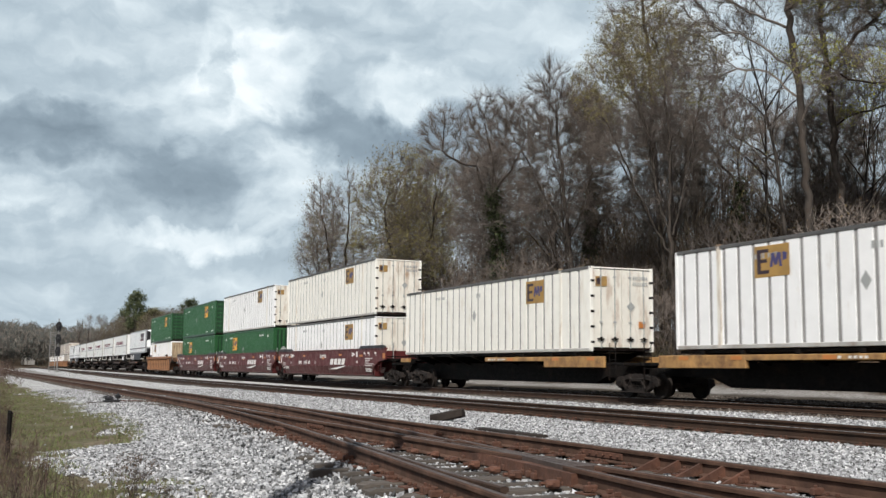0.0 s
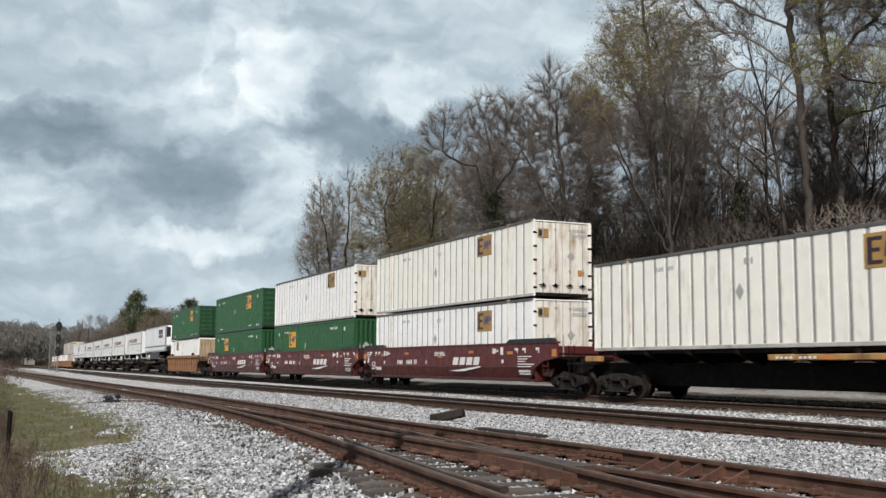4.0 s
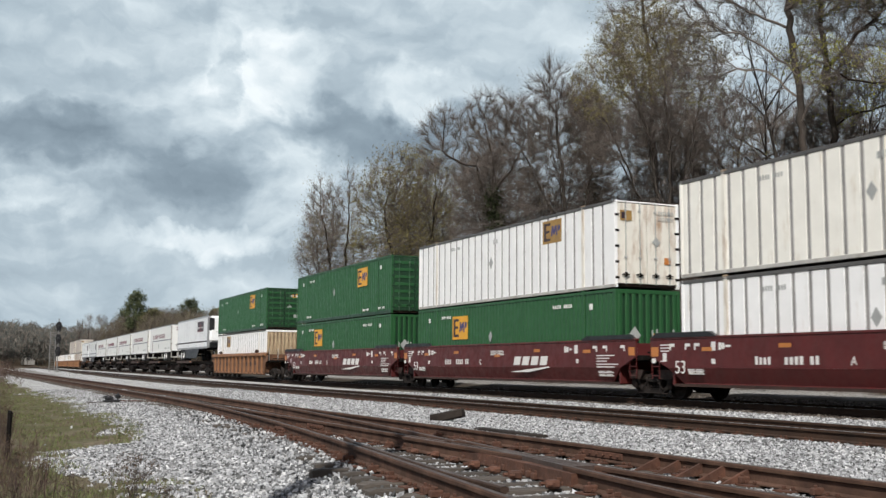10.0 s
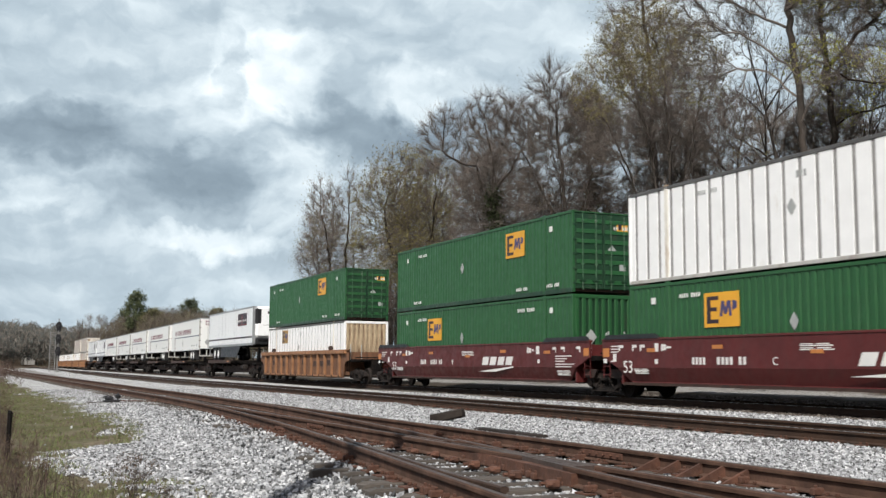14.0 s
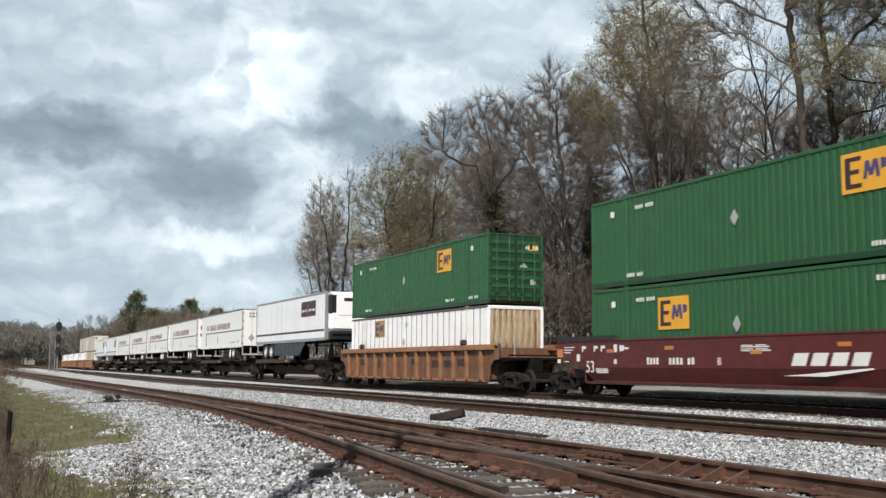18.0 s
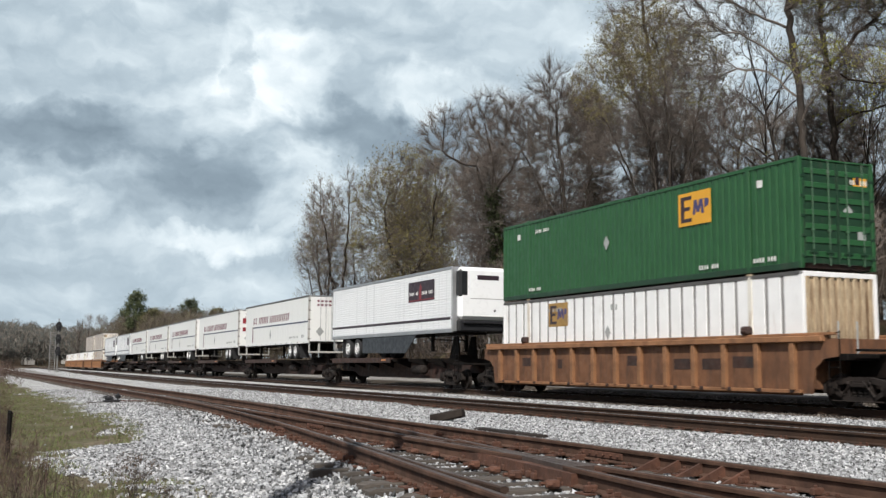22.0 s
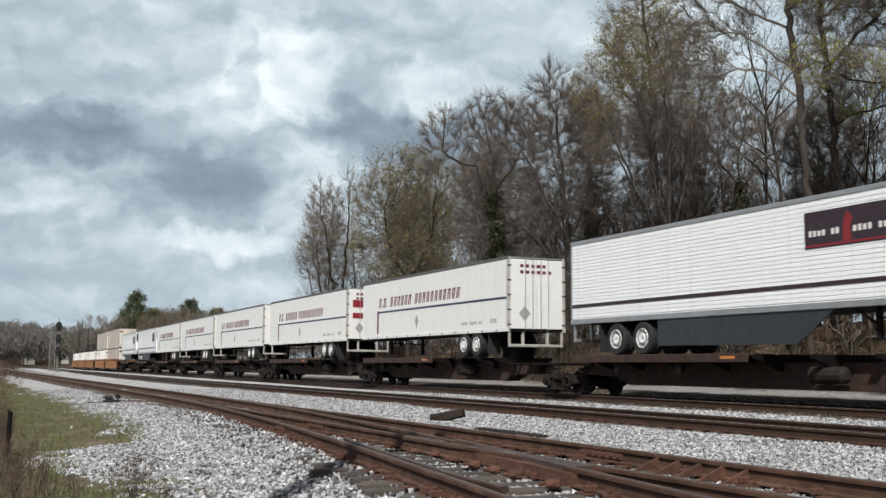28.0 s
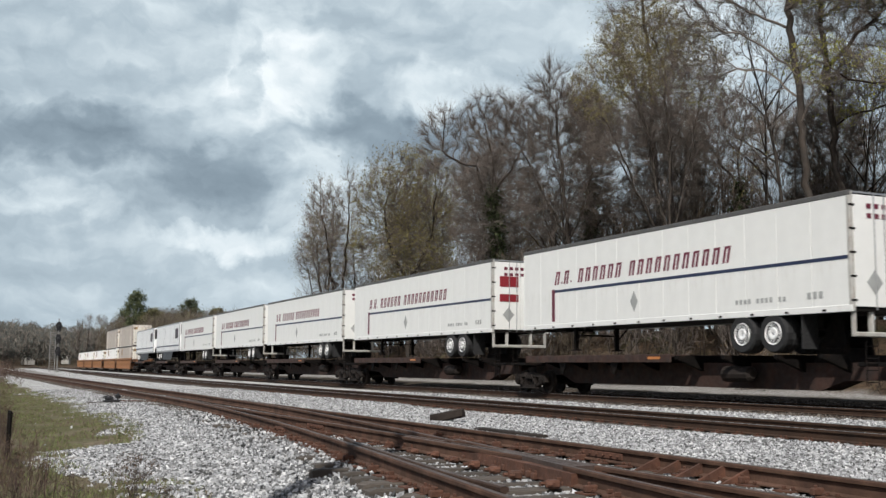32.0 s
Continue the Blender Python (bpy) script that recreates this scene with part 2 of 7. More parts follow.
# ---------------------------------------------------------------- mesh building
class Builder:
    """Collects vertices and faces for one mesh."""

    def __init__(self):
        self.v, self.f, self.smooth = [], [], False

    def add(self, verts, faces):
        n = len(self.v)
        self.v.extend(verts)
        self.f.extend([tuple(n + i for i in f) for f in faces])
        return self

    def box(self, x0, x1, y0, y1, z0, z1, c=0.0):
        if x0 > x1: x0, x1 = x1, x0
        if y0 > y1: y0, y1 = y1, y0
        if z0 > z1: z0, z1 = z1, z0
        if c <= 0:
            return self.add([(x, y, z) for z in (z0, z1) for y in (y0, y1) for x in (x0, x1)],
                            [(0, 2, 3, 1), (4, 5, 7, 6), (0, 1, 5, 4), (2, 6, 7, 3), (0, 4, 6, 2), (1, 3, 7, 5)])
        c = min(c, (x1 - x0) * 0.45, (y1 - y0) * 0.45, (z1 - z0) * 0.45)
        vs, key = [], {}
        for i, (x, sx) in enumerate(((x0, 1), (x1, -1))):
            for j, (y, sy) in enumerate(((y0, 1), (y1, -1))):
                for k, (z, sz) in enumerate(((z0, 1), (z1, -1))):
                    for a in range(3):
                        key[i, j, k, a] = len(vs)
                        vs.append((x + (sx * c if a != 0 else 0), y + (sy * c if a != 1 else 0), z + (sz * c if a != 2 else 0)))
        fs = []
        for a in range(3):
            for s in (0, 1):
                ring = []
                for p, q in ((0, 0), (1, 0), (1, 1), (0, 1)):
                    ijk = [0, 0, 0]
                    ijk[a], ijk[(a + 1) % 3], ijk[(a + 2) % 3] = s, p, q
                    ring.append(key[(*ijk, a)])
                fs.append(tuple(ring if s else ring[::-1]))
        for a in range(3):
            b, d = (a + 1) % 3, (a + 2) % 3
            for p in (0, 1):
                for q in (0, 1):
                    lo, hi = [0, 0, 0], [0, 0, 0]
                    lo[b] = hi[b] = p
                    lo[d] = hi[d] = q
                    hi[a] = 1
                    fs.append((key[(*lo, b)], key[(*lo, d)], key[(*hi, d)], key[(*hi, b)]))
        for i in (0, 1):
            for j in (0, 1):
                for k in (0, 1):
                    fs.append((key[i, j, k, 0], key[i, j, k, 1], key[i, j, k, 2]))
        return self.add(vs, fs)

    def prism(self, outline, y0, y1, axis="y"):
        """An outline in the xz plane pushed along y (or one in yz along x, or in xy along z)."""
        n = len(outline)
        put = {"y": lambda a, b, c: (a, c, b), "x": lambda a, b, c: (c, a, b), "z": lambda a, b, c: (a, b, c)}[axis]
        vs = [put(a, b, y0) for a, b in outline] + [put(a, b, y1) for a, b in outline]
        fs = [tuple(range(n)), tuple(range(2 * n - 1, n - 1, -1))] + [(i, n + i, n + (i + 1) % n, (i + 1) % n) for i in range(n)]
        return self.add(vs, fs)

    def lathe(self, profile, centre, axis="y", n=20):
        """A turned shape: profile of (radius, distance along the axis)."""
        vs, m = [], len(profile)
        for r, d in profile:
            for i in range(n):
                a = 2 * math.pi * i / n
                p = {"y": (r * math.cos(a), d, r * math.sin(a)), "z": (r * math.cos(a), r * math.sin(a), d), "x": (d, r * math.cos(a), r * math.sin(a))}[axis]
                vs.append(tuple(p[k] + centre[k] for k in range(3)))
        fs = [(j * n + i, j * n + (i + 1) % n, (j + 1) * n + (i + 1) % n, (j + 1) * n + i) for j in range(m - 1) for i in range(n)]
        fs += [tuple(range(n)), tuple(range((m - 1) * n, m * n))]
        return self.add(vs, fs)

    def tube(self, pts, radii, n=6):
        pts = [Vector(p) for p in pts]
        if isinstance(radii, (int, float)):
            radii = [radii] * len(pts)
        vs, side = [], None
        for i, p in enumerate(pts):
            d = (pts[min(i + 1, len(pts) - 1)] - pts[max(i - 1, 0)]).normalized()
            if side is None or abs(side.dot(d)) > 0.95:
                side = d.orthogonal().normalized()
            side = (side - d * side.dot(d)).normalized()
            up = d.cross(side)
            for k in range(n):
                a = 2 * math.pi * k / n
                vs.append(tuple(p + (side * math.cos(a) + up * math.sin(a)) * radii[i]))
        fs = [(j * n + k, j * n + (k + 1) % n, (j + 1) * n + (k + 1) % n, (j + 1) * n + k) for j in range(len(pts) - 1) for k in range(n)]
        fs += [tuple(range(n - 1, -1, -1)), tuple(range((len(pts) - 1) * n, len(pts) * n))]
        return self.add(vs, fs)

    def mesh(self, name):
        me = bpy.data.meshes.new(name)
        me.from_pydata(self.v, [], self.f)
        me.update()
        bm = bmesh.new()
        bm.from_mesh(me)
        bmesh.ops.recalc_face_normals(bm, faces=bm.faces[:])
        bm.to_mesh(me)
        bm.free()
        if self.smooth:
            me.polygons.foreach_set("use_smooth", [True] * len(me.polygons))
        return me


def part(name, b, material, parent=None, label=""):
    """Links what a Builder (or a mesh) holds as one mesh object under its thing."""
    me = b.mesh(name) if isinstance(b, Builder) else b
    if not me.materials:
        me.materials.append(material)
    ob = new(name, me)
    if parent is not None:
        ob.parent = parent
    if label:
        tagged(ob, label)
    return ob


def thing(name, label, category, group="", kind="", at=None):
    ob = new(name)
    ob.empty_display_size = 0.5
    if at is not None:
        ob.matrix_basis = at
    return tagged(ob, label, category, group, kind)


def Box(*a, c=0.0):
    return Builder().box(*a, c=c)


def text_mesh(text, size, thick=0.004):
    """Lettering as a thin plate in the xz plane, facing -y, with its lower left corner at the origin."""
    cu = bpy.data.curves.new("lettering", "FONT")
    cu.body, cu.size, cu.extrude = text, size, thick
    ob = bpy.data.objects.new("lettering", cu)
    me = bpy.data.meshes.new_from_object(ob)
    me.transform(Matrix.Rotation(math.pi / 2, 4, "X"))
    bpy.data.objects.remove(ob)
    return me


# ---------------------------------------------------------------- the plan
Y_TRAIN, Y_MID, Y_NEAR = 20.70, 13.24, 6.42   # centre lines of the three tracks
GAUGE = 1.435 / 2 + 0.037
BEND_X, BEND_R, BEND = -45.0, 2000.0, 0.031    # the line bends slightly away down the track


def along(s, y=Y_TRAIN):
    """Place and heading at the distance s along the main line (s = x on the straight)."""
    if s >= BEND_X:
        return s, y, 0.0
    a = min((BEND_X - s) / BEND_R, BEND)
    r = BEND_R - (y - Y_TRAIN)
    px, py = BEND_X - r * math.sin(a), y + r * (1 - math.cos(a))
    e = (BEND_X - s) - BEND_R * a
    if e > 0:
        px, py = px - e * math.cos(a), py + e * math.sin(a)
    return px, py, -a


def turnout(x):
    """How far the diverging track has moved off the near straight one."""
    d = max(0.0, x + 33.0)
    return 0.0030 * d * d if x < -11.0 else 0.0030 * 484 + 0.132 * (x + 11.0)


def smooth_step(a, b, x):
    k = min(1.0, max(0.0, (x - a) / (b - a)))
    return k * k * (3 - 2 * k)


def verge_line(x):
    """Where the grass gives way to ballast."""
    return 1.25 + 1.9 * smooth_step(-16.5, -19.5, x) + 0.95 * smooth_step(-13.4, -12.0, x)


def bank(x):
    return max(0.0, -45.0 - x) * 0.03


def ground_z(x, y):
    """Height of the ground under the rail tops."""
    n = noise.noise(Vector((x * 0.22, y * 0.22, 3.1))) * 0.05 + noise.noise(Vector((x * 0.9, y * 0.9, 7.7))) * 0.02
    yy = y - bank(x)
    z = -0.215 + n * 0.35
    if -26 < x < 8:                           # the bed drops a little past the sleeper ends
        e = Y_NEAR - 0.7175 - turnout(x)
        z -= 0.055 * smooth_step(e - 0.30, e - 0.85, y) * smooth_step(e - 3.0, e - 1.6, y) * smooth_step(-26, -20, x)
    if yy < 4.0:
        z -= smooth_step(4.4, 1.0, yy) * 0.16 - n
    if yy < 3.0:                              # grassy verge, a little uneven
        z += smooth_step(3.0, -6.0, yy) * 0.25 + n * 1.2
    if 8.2 < yy < 12.0:
        z += 0.03 + n * 0.5 - 0.05 * smooth_step(8.2, 9.0, yy) * smooth_step(12.0, 11.0, yy)
    if 14.6 < yy < 18.8:
        z += 0.05 * smooth_step(14.6, 15.6, yy) * smooth_step(18.8, 17.8, yy)
    if yy > 22.3:                             # ditch and the wooded bank behind the main line
        z += 0.30 * smooth_step(22.6, 26.0, yy)
        near = smooth_step(-150.0, -95.0, x)
        z += near * (smooth_step(29.2, 37.0, yy) * 2.9 + smooth_step(34.0, 60.0, yy) * 1.2)
        z += (1 - near) * smooth_step(27.0, 60.0, yy) * 1.0
        z += n * 4 * smooth_step(27.0, 31.0, yy)
    far = math.hypot(x, y)
    z += smooth_step(350, 1600, far) * 14 * (0.6 + noise.noise(Vector((x * 0.002, y * 0.002, 0))))
    return z


def ground_sheet():
    def steps(spans):
        out = []
        for a, b, s in spans:
            out += list(np.arange(a, b, s))
        return out + [spans[-1][1]]
    xs = steps([(-2600, -600, 100), (-600, -200, 20), (-200, -60, 4), (-60, -30, 1.0), (-30, -2, 0.22), (-2, 10, 1.0), (10, 60, 5), (60, 600, 60), (600, 2600, 200)])
    ys = steps([(-2600, -400, 150), (-400, -40, 20), (-40, -4, 3), (-4, 13, 0.24), (13, 45, 0.8), (45, 120, 5), (120, 600, 40), (600, 2600, 150)])
    vs = [(x, y, ground_z(x, y)) for x in xs for y in ys]
    m = len(ys)
    fs = [(i * m + j, (i + 1) * m + j, (i + 1) * m + j + 1, i * m + j + 1) for i in range(len(xs) - 1) for j in range(m - 1)]
    me = bpy.data.meshes.new("ground")
    me.from_pydata(vs, [], fs)
    me.polygons.foreach_set("use_smooth", [True] * len(fs))
    m_, t, b = node_mat("ballast, grass and leaf litter")
    co = t.nodes.new("ShaderNodeTexCoord").outputs["Object"]
    sep = t.nodes.new("ShaderNodeSeparateXYZ")
    t.links.new(co, sep.inputs[0])
    x, y = sep.outputs[0], sep.outputs[1]
    bend = maths(t, "MULTIPLY", maths(t, "MAXIMUM", maths(t, "SUBTRACT", -45.0, x), 0.0), 0.03)
    yy = maths(t, "SUBTRACT", y, bend)
    wob = maths(t, "MULTIPLY", maths(t, "SUBTRACT", noise_fac(t, co, 0.6, 0, 1, 4), 0.5), 1.6)
    wob2 = maths(t, "MULTIPLY", maths(t, "SUBTRACT", noise_fac(t, co, 0.33, 0, 1, 5), 0.5), 6.0)

    def band(v, a, c):
        r = t.nodes.new("ShaderNodeMapRange")
        r.interpolation_type = "SMOOTHSTEP"
        r.inputs["From Min"].default_value, r.inputs["From Max"].default_value = a, c
        t.links.new(v, r.inputs["Value"])
        return r.outputs[0]
    vor = t.nodes.new("ShaderNodeTexVoronoi")
    vor.inputs["Scale"].default_value = 17.0
    t.links.new(co, vor.inputs["Vector"])
    stone = t.nodes.new("ShaderNodeValToRGB")
    els = stone.color_ramp.elements
    els[0].color, els[1].color = (0.10, 0.097, 0.093, 1), (0.68, 0.68, 0.67, 1)
    els.new(0.4).color = (0.40, 0.398, 0.39, 1)
    sepc = t.nodes.new("ShaderNodeSeparateColor")
    t.links.new(vor.outputs["Color"], sepc.inputs[0])
    t.links.new(sepc.outputs[0], stone.inputs[0])
    white = mix_colour(t, noise_fac(t, co, 0.5, 0.35, 0.7), stone.outputs[0], mix_colour(t, 0.35, stone.outputs[0], (0.20, 0.19, 0.17)))
    dark = mix_colour(t, noise_fac(t, co, 3.0, 0.3, 0.7), (0.030, 0.024, 0.018), (0.080, 0.066, 0.052))
    litter = mix_colour(t, noise_fac(t, co, 5.0, 0.35, 0.65, 6), (0.036, 0.025, 0.017), (0.115, 0.076, 0.048))
    litter = mix_colour(t, noise_fac(t, co, 0.35, 0.5, 0.7), litter, (0.045, 0.050, 0.022))
    grass = mix_colour(t, noise_fac(t, co, 1.1, 0.38, 0.62, 6), (0.185, 0.150, 0.104), (0.105, 0.108, 0.048))
    grass = mix_colour(t, noise_fac(t, co, 9.0, 0.35, 0.65, 4), grass, mix_colour(t, 0.5, grass, (0.05, 0.04, 0.025)))
    y1 = maths(t, "ADD", yy, wob)
    c = mix_colour(t, band(maths(t, "ADD", yy, maths(t, "MULTIPLY", wob, 0.35)), 17.7, 18.2), white, dark)
    # the dark oily bed colour runs on behind the track, painting in train shadow
    c = mix_colour(t, band(y1, 24.9, 25.9), c, mix_colour(t, 0.52, white, (0.15, 0.13, 0.11)))
    c = mix_colour(t, band(y1, 29.4, 30.4), c, litter)
    verge = maths(t, "ADD", maths(t, "ADD", 1.25, maths(t, "MULTIPLY", band(x, -16.5, -19.5), 1.9)), maths(t, "MULTIPLY", wob2, 0.22))
    verge = maths(t, "ADD", verge, maths(t, "MULTIPLY", maths(t, "SUBTRACT", noise_fac(t, co, 2.4, 0, 1, 6, None, 0.65), 0.5), 2.6))
    verge = maths(t, "ADD", verge, maths(t, "MULTIPLY", band(x, -13.4, -12.0), 0.95))
    c = mix_colour(t, band(maths(t, "SUBTRACT", y, verge), 0.25, -0.15), c, grass)
    # rust and grime worked into the stones along the near tracks
    bed = maths(t, "MAXIMUM", maths(t, "MULTIPLY", band(y1, 4.2, 5.4), band(y1, 7.9, 7.2)), maths(t, "MULTIPLY", band(y1, 11.4, 12.1), band(y1, 15.9, 15.2)))
    c = mix_colour(t, maths(t, "MULTIPLY", bed, 0.6), c, (0.085, 0.064, 0.048))
    c = mix_colour(t, band(maths(t, "ADD", x, maths(t, "MULTIPLY", wob2, 8.0)), -265.0, -330.0), c, litter)
    t.links.new(c, b.inputs["Base Color"])
    b.inputs["Roughness"].default_value, b.inputs["Specular IOR Level"].default_value = 0.95, 0.15
    h = maths(t, "ADD", vor.outputs["Distance"], noise_fac(t, co, 12, 0, 1, 5))
    bump(t, b, h, 0.9, 0.03)
    me.materials.append(m_)
    ob = new("ground", me)
    return tagged(ob, "pale crushed-stone ballast with grass verge and leaf-covered bank", "ground", kind="structure")


ground = ground_sheet()


# ---------------------------------------------------------------- tracks
RAIL_PROFILE = [(-0.07, -0.172), (0.07, -0.172), (0.07, -0.158), (0.012, -0.140), (0.010, -0.050), (0.036, -0.040), (0.037, -0.010),
                (0.028, -0.001), (-0.028, -0.001), (-0.037, -0.010), (-0.036, -0.040), (-0.010, -0.050), (-0.012, -0.140), (-0.07, -0.158)]


def rail(name, line, parent, web, head, lift=0.0):
    """A rail of the true section swept along a line of (x, y); its head is a part of its own look."""
    pts = [Vector((x, y, lift)) for x, y in line]
    b, top = Builder(), Builder()
    n = len(RAIL_PROFILE)
    for i, p in enumerate(pts):
        d = (pts[min(i + 1, len(pts) - 1)] - pts[max(0, i - 1)]).normalized()
        side = Vector((-d.y, d.x, 0))
        b.v += [tuple(p + side * u + Vector((0, 0, w))) for u, w in RAIL_PROFILE]
        top.v += [tuple(p + side * u + Vector((0, 0, w))) for u, w in ((-0.026, -0.003), (0.026, -0.003), (0.024, 0.003), (-0.024, 0.003))]
    k = len(pts)
    b.f = [(i * n + j, i * n + (j + 1) % n, (i + 1) * n + (j + 1) % n, (i + 1) * n + j) for i in range(k - 1) for j in range(n)]
    b.f += [tuple(range(n)), tuple(range((k - 1) * n, k * n))]
    top.f = [(i * 4 + j, i * 4 + (j + 1) % 4, (i + 1) * 4 + (j + 1) % 4, (i + 1) * 4 + j) for i in range(k - 1) for j in range(4)] + [(0, 1, 2, 3)]
    ob = part(name, b, web, parent)
    part("running_surface", top, head, ob, "worn steel top of the rail")
    return ob


def main_line(s0, s1, y, step=8.0):
    out, s = [], s0
    while s < s1:
        out.append(along(s, y)[:2])
        s += step if s < BEND_X - 1 else 20.0
    out.append(along(s1, y)[:2])
    return out


track_main = thing("railway_track_main", "main line track of dark oily sleepers and worn rails", "railway track", kind="structure")
track_mid = thing("railway_track_middle", "rusty siding track lying in pale ballast", "railway track", kind="structure")
track_near = thing("railway_track_near", "rusty near track with a turnout in pale ballast", "railway track", kind="structure")
for sgn in (-1, 1):
    rail("rail", main_line(-620, 60, Y_TRAIN + sgn * GAUGE), track_main, M_RAIL_DARK, M_HEAD_BRIGHT)
    rail("rail", main_line(-620, 60, Y_MID + sgn * GAUGE), track_mid, M_RAIL_DARK, M_HEAD_BRIGHT)

# the near track and its turnout
Y_FAR, Y_CLOSE = Y_NEAR + GAUGE - 0.037, Y_NEAR - GAUGE + 0.037


def span(x0, x1, step=1.5):
    n = max(2, int((x1 - x0) / step) + 1)
    return [x0 + (x1 - x0) * i / (n - 1) for i in range(n)]


rail("rail", [(x, Y_FAR) for x in span(-260, 30, 10)], track_near, M_RAIL, M_HEAD, 0.0)
rail("rail", [(x, Y_CLOSE) for x in span(-260, -33.5, 10)], track_near, M_RAIL, M_HEAD)
rail("rail", [(x, Y_CLOSE - turnout(x)) for x in span(-33.4, 8, 1.0)], track_near, M_RAIL, M_HEAD)
rail("closure_rail", [(x, Y_CLOSE + 0.09 * smooth_step(-22, -33, x)) for x in span(-32.5, -12.3, 1.0)], track_near, M_RAIL, M_HEAD)
rail("closure_rail", [(x, Y_FAR - turnout(x) - 0.06 * smooth_step(-24, -30, x)) for x in span(-32.5, -12.3, 1.0)], track_near, M_RAIL, M_HEAD)
frog = part("frog", Builder().prism([(-12.2, Y_CLOSE + 0.03), (-11.0, Y_CLOSE + 0.035), (-8.8, Y_CLOSE + 0.04), (-8.8, Y_CLOSE - 0.33), (-9.4, Y_CLOSE - 0.24), (-11.0, Y_CLOSE - 0.03)], -0.045, 0.0, "z"), M_HEAD, track_near, "worn steel crossing nose")
part("frog_base", Builder().prism([(-12.4, Y_CLOSE + 0.09), (-8.6, Y_CLOSE + 0.09), (-8.6, Y_CLOSE - 0.42), (-11.2, Y_CLOSE - 0.14), (-12.4, Y_CLOSE - 0.10)], -0.172, -0.046, "z"), M_RUST, track_near)
rail("wing_rail", [(x, Y_CLOSE - 0.115 - 0.07 * smooth_step(-10.2, -8.9, x)) for x in span(-13.4, -8.9, 0.5)], track_near, M_RAIL, M_HEAD)
rail("wing_rail", [(x, Y_FAR - turnout(x) + 0.115 + 0.09 * smooth_step(-10.4, -9.0, x)) for x in span(-12.6, -9.0, 0.5)], track_near, M_RAIL, M_HEAD)
rail("rail", [(x, Y_CLOSE) for x in span(-8.9, 8, 1.0)], track_near, M_RAIL, M_HEAD)
rail("rail", [(x, Y_FAR - turnout(x)) for x in span(-8.9, 8, 1.0)], track_near, M_RAIL, M_HEAD)
rail("guard_rail", [(x, Y_CLOSE - turnout(x) + 0.115 + 0.09 * (smooth_step(-8.6, -7.5, x) + smooth_step(-12.4, -13.4, x))) for x in span(-13.4, -7.5, 0.4)], track_near, M_RAIL_DARK, M_HEAD)
for x in (-9.75, -9.38, -9.02, -8.66, -8.30):
    b = Builder().prism([(Y_FAR - 0.36, -0.172), (Y_FAR - 0.012, -0.172), (Y_FAR - 0.012, -0.03)], x - 0.016, x + 0.016, "x")
    part("rail_brace", b, M_RUST, track_near)

# joint bars, bolts, plates and spikes on the near rails
random.seed(11)
joint = Builder().box(-0.45, 0.45, -0.032, -0.011, -0.135, -0.055, c=0.008)
for i in range(6):
    joint.lathe([(0.018, 0), (0.018, 0.03), (0.010, 0.034)], (-0.375 + 0.15 * i, -0.062, -0.095), "y", 6)
joint = joint.mesh("joint_bar")
joint.materials.append(M_RUST)
for x, y in ((-17.6, Y_CLOSE), (-24.8, Y_FAR), (-10.9, Y_FAR), (-16.9, Y_CLOSE - turnout(-16.9)), (-6.9, Y_CLOSE - turnout(-6.9)), (-12.7, Y_CLOSE)):
    ob = part("joint_bar", joint, M_RUST, track_near)
    ob.location = (x, y, 0)
spikes = Builder().box(-0.10, 0.10, -0.19, 0.19, -0.186, -0.170)
for dx in (-0.06, 0.06):
    for dy in (-0.085, 0.085):
        spikes.box(dx - 0.013, dx + 0.013, dy - 0.02, dy + 0.02, -0.17, -0.135, c=0.006)
spikes = spikes.mesh("tie_plate")
spikes.materials.append(M_RUST)
tie_mesh = []
for k in range(4):
    b = Builder().box(-0.115, 0.115, -0.5, 0.5, -0.36, -0.178, c=0.018)
    b.v = [(x + random.uniform(-0.012, 0.012), y, z + random.uniform(-0.008, 0.006)) for x, y, z in b.v]
    me = b.mesh("sleeper")
    me.materials.append(M_TIE)
    tie_mesh.append(me)


def sleeper(track, x, y0, y1, material=None, turn=0.0, k=None):
    ob = part("sleeper", random.choice(tie_mesh), M_TIE, track)
    ob.location = (x, (y0 + y1) / 2, random.uniform(-0.012, 0.004))
    ob.rotation_euler = (0, random.uniform(-0.01, 0.01), turn + random.uniform(-0.03, 0.03))
    ob.scale = (random.uniform(0.74, 0.98), y1 - y0, 1)
    return ob


x = -40.0
while x < -3.0:
    off = turnout(x)
    lo = Y_CLOSE - off - (0.56 + random.uniform(-0.26, 0.16) if x > -32 else 0.56)
    if -33.8 < x < -32.7:
        lo = 3.6
    sleeper(track_near, x, lo, Y_FAR + 0.55 + random.uniform(-0.06, 0.06))
    for y in ([Y_FAR, Y_CLOSE] + ([Y_FAR - off, Y_CLOSE - off] if off > 0.25 else [])):
        if x > -24 and not (-13 < x < -8.3 and abs(y - Y_CLOSE) < 0.5):
            part("tie_plate", spikes, M_RUST, track_near).location = (x, y, 0)
    x += 0.53 + random.uniform(-0.03, 0.03)


def sleepers_joined(track, y, x0, x1, material, near=True):
    """Sleepers far along a track, joined."""
    b = Builder()
    s = x0
    while s < x1:
        px, py, h = along(s, y) if near else (s, y, 0)
        b.box(px - 0.11, px + 0.11, py - 1.3, py + 1.3, -0.34, -0.185 + random.uniform(-0.015, 0.01))
        s += 0.55
    return tagged(part("sleepers", b, material, track), kind="stuff")


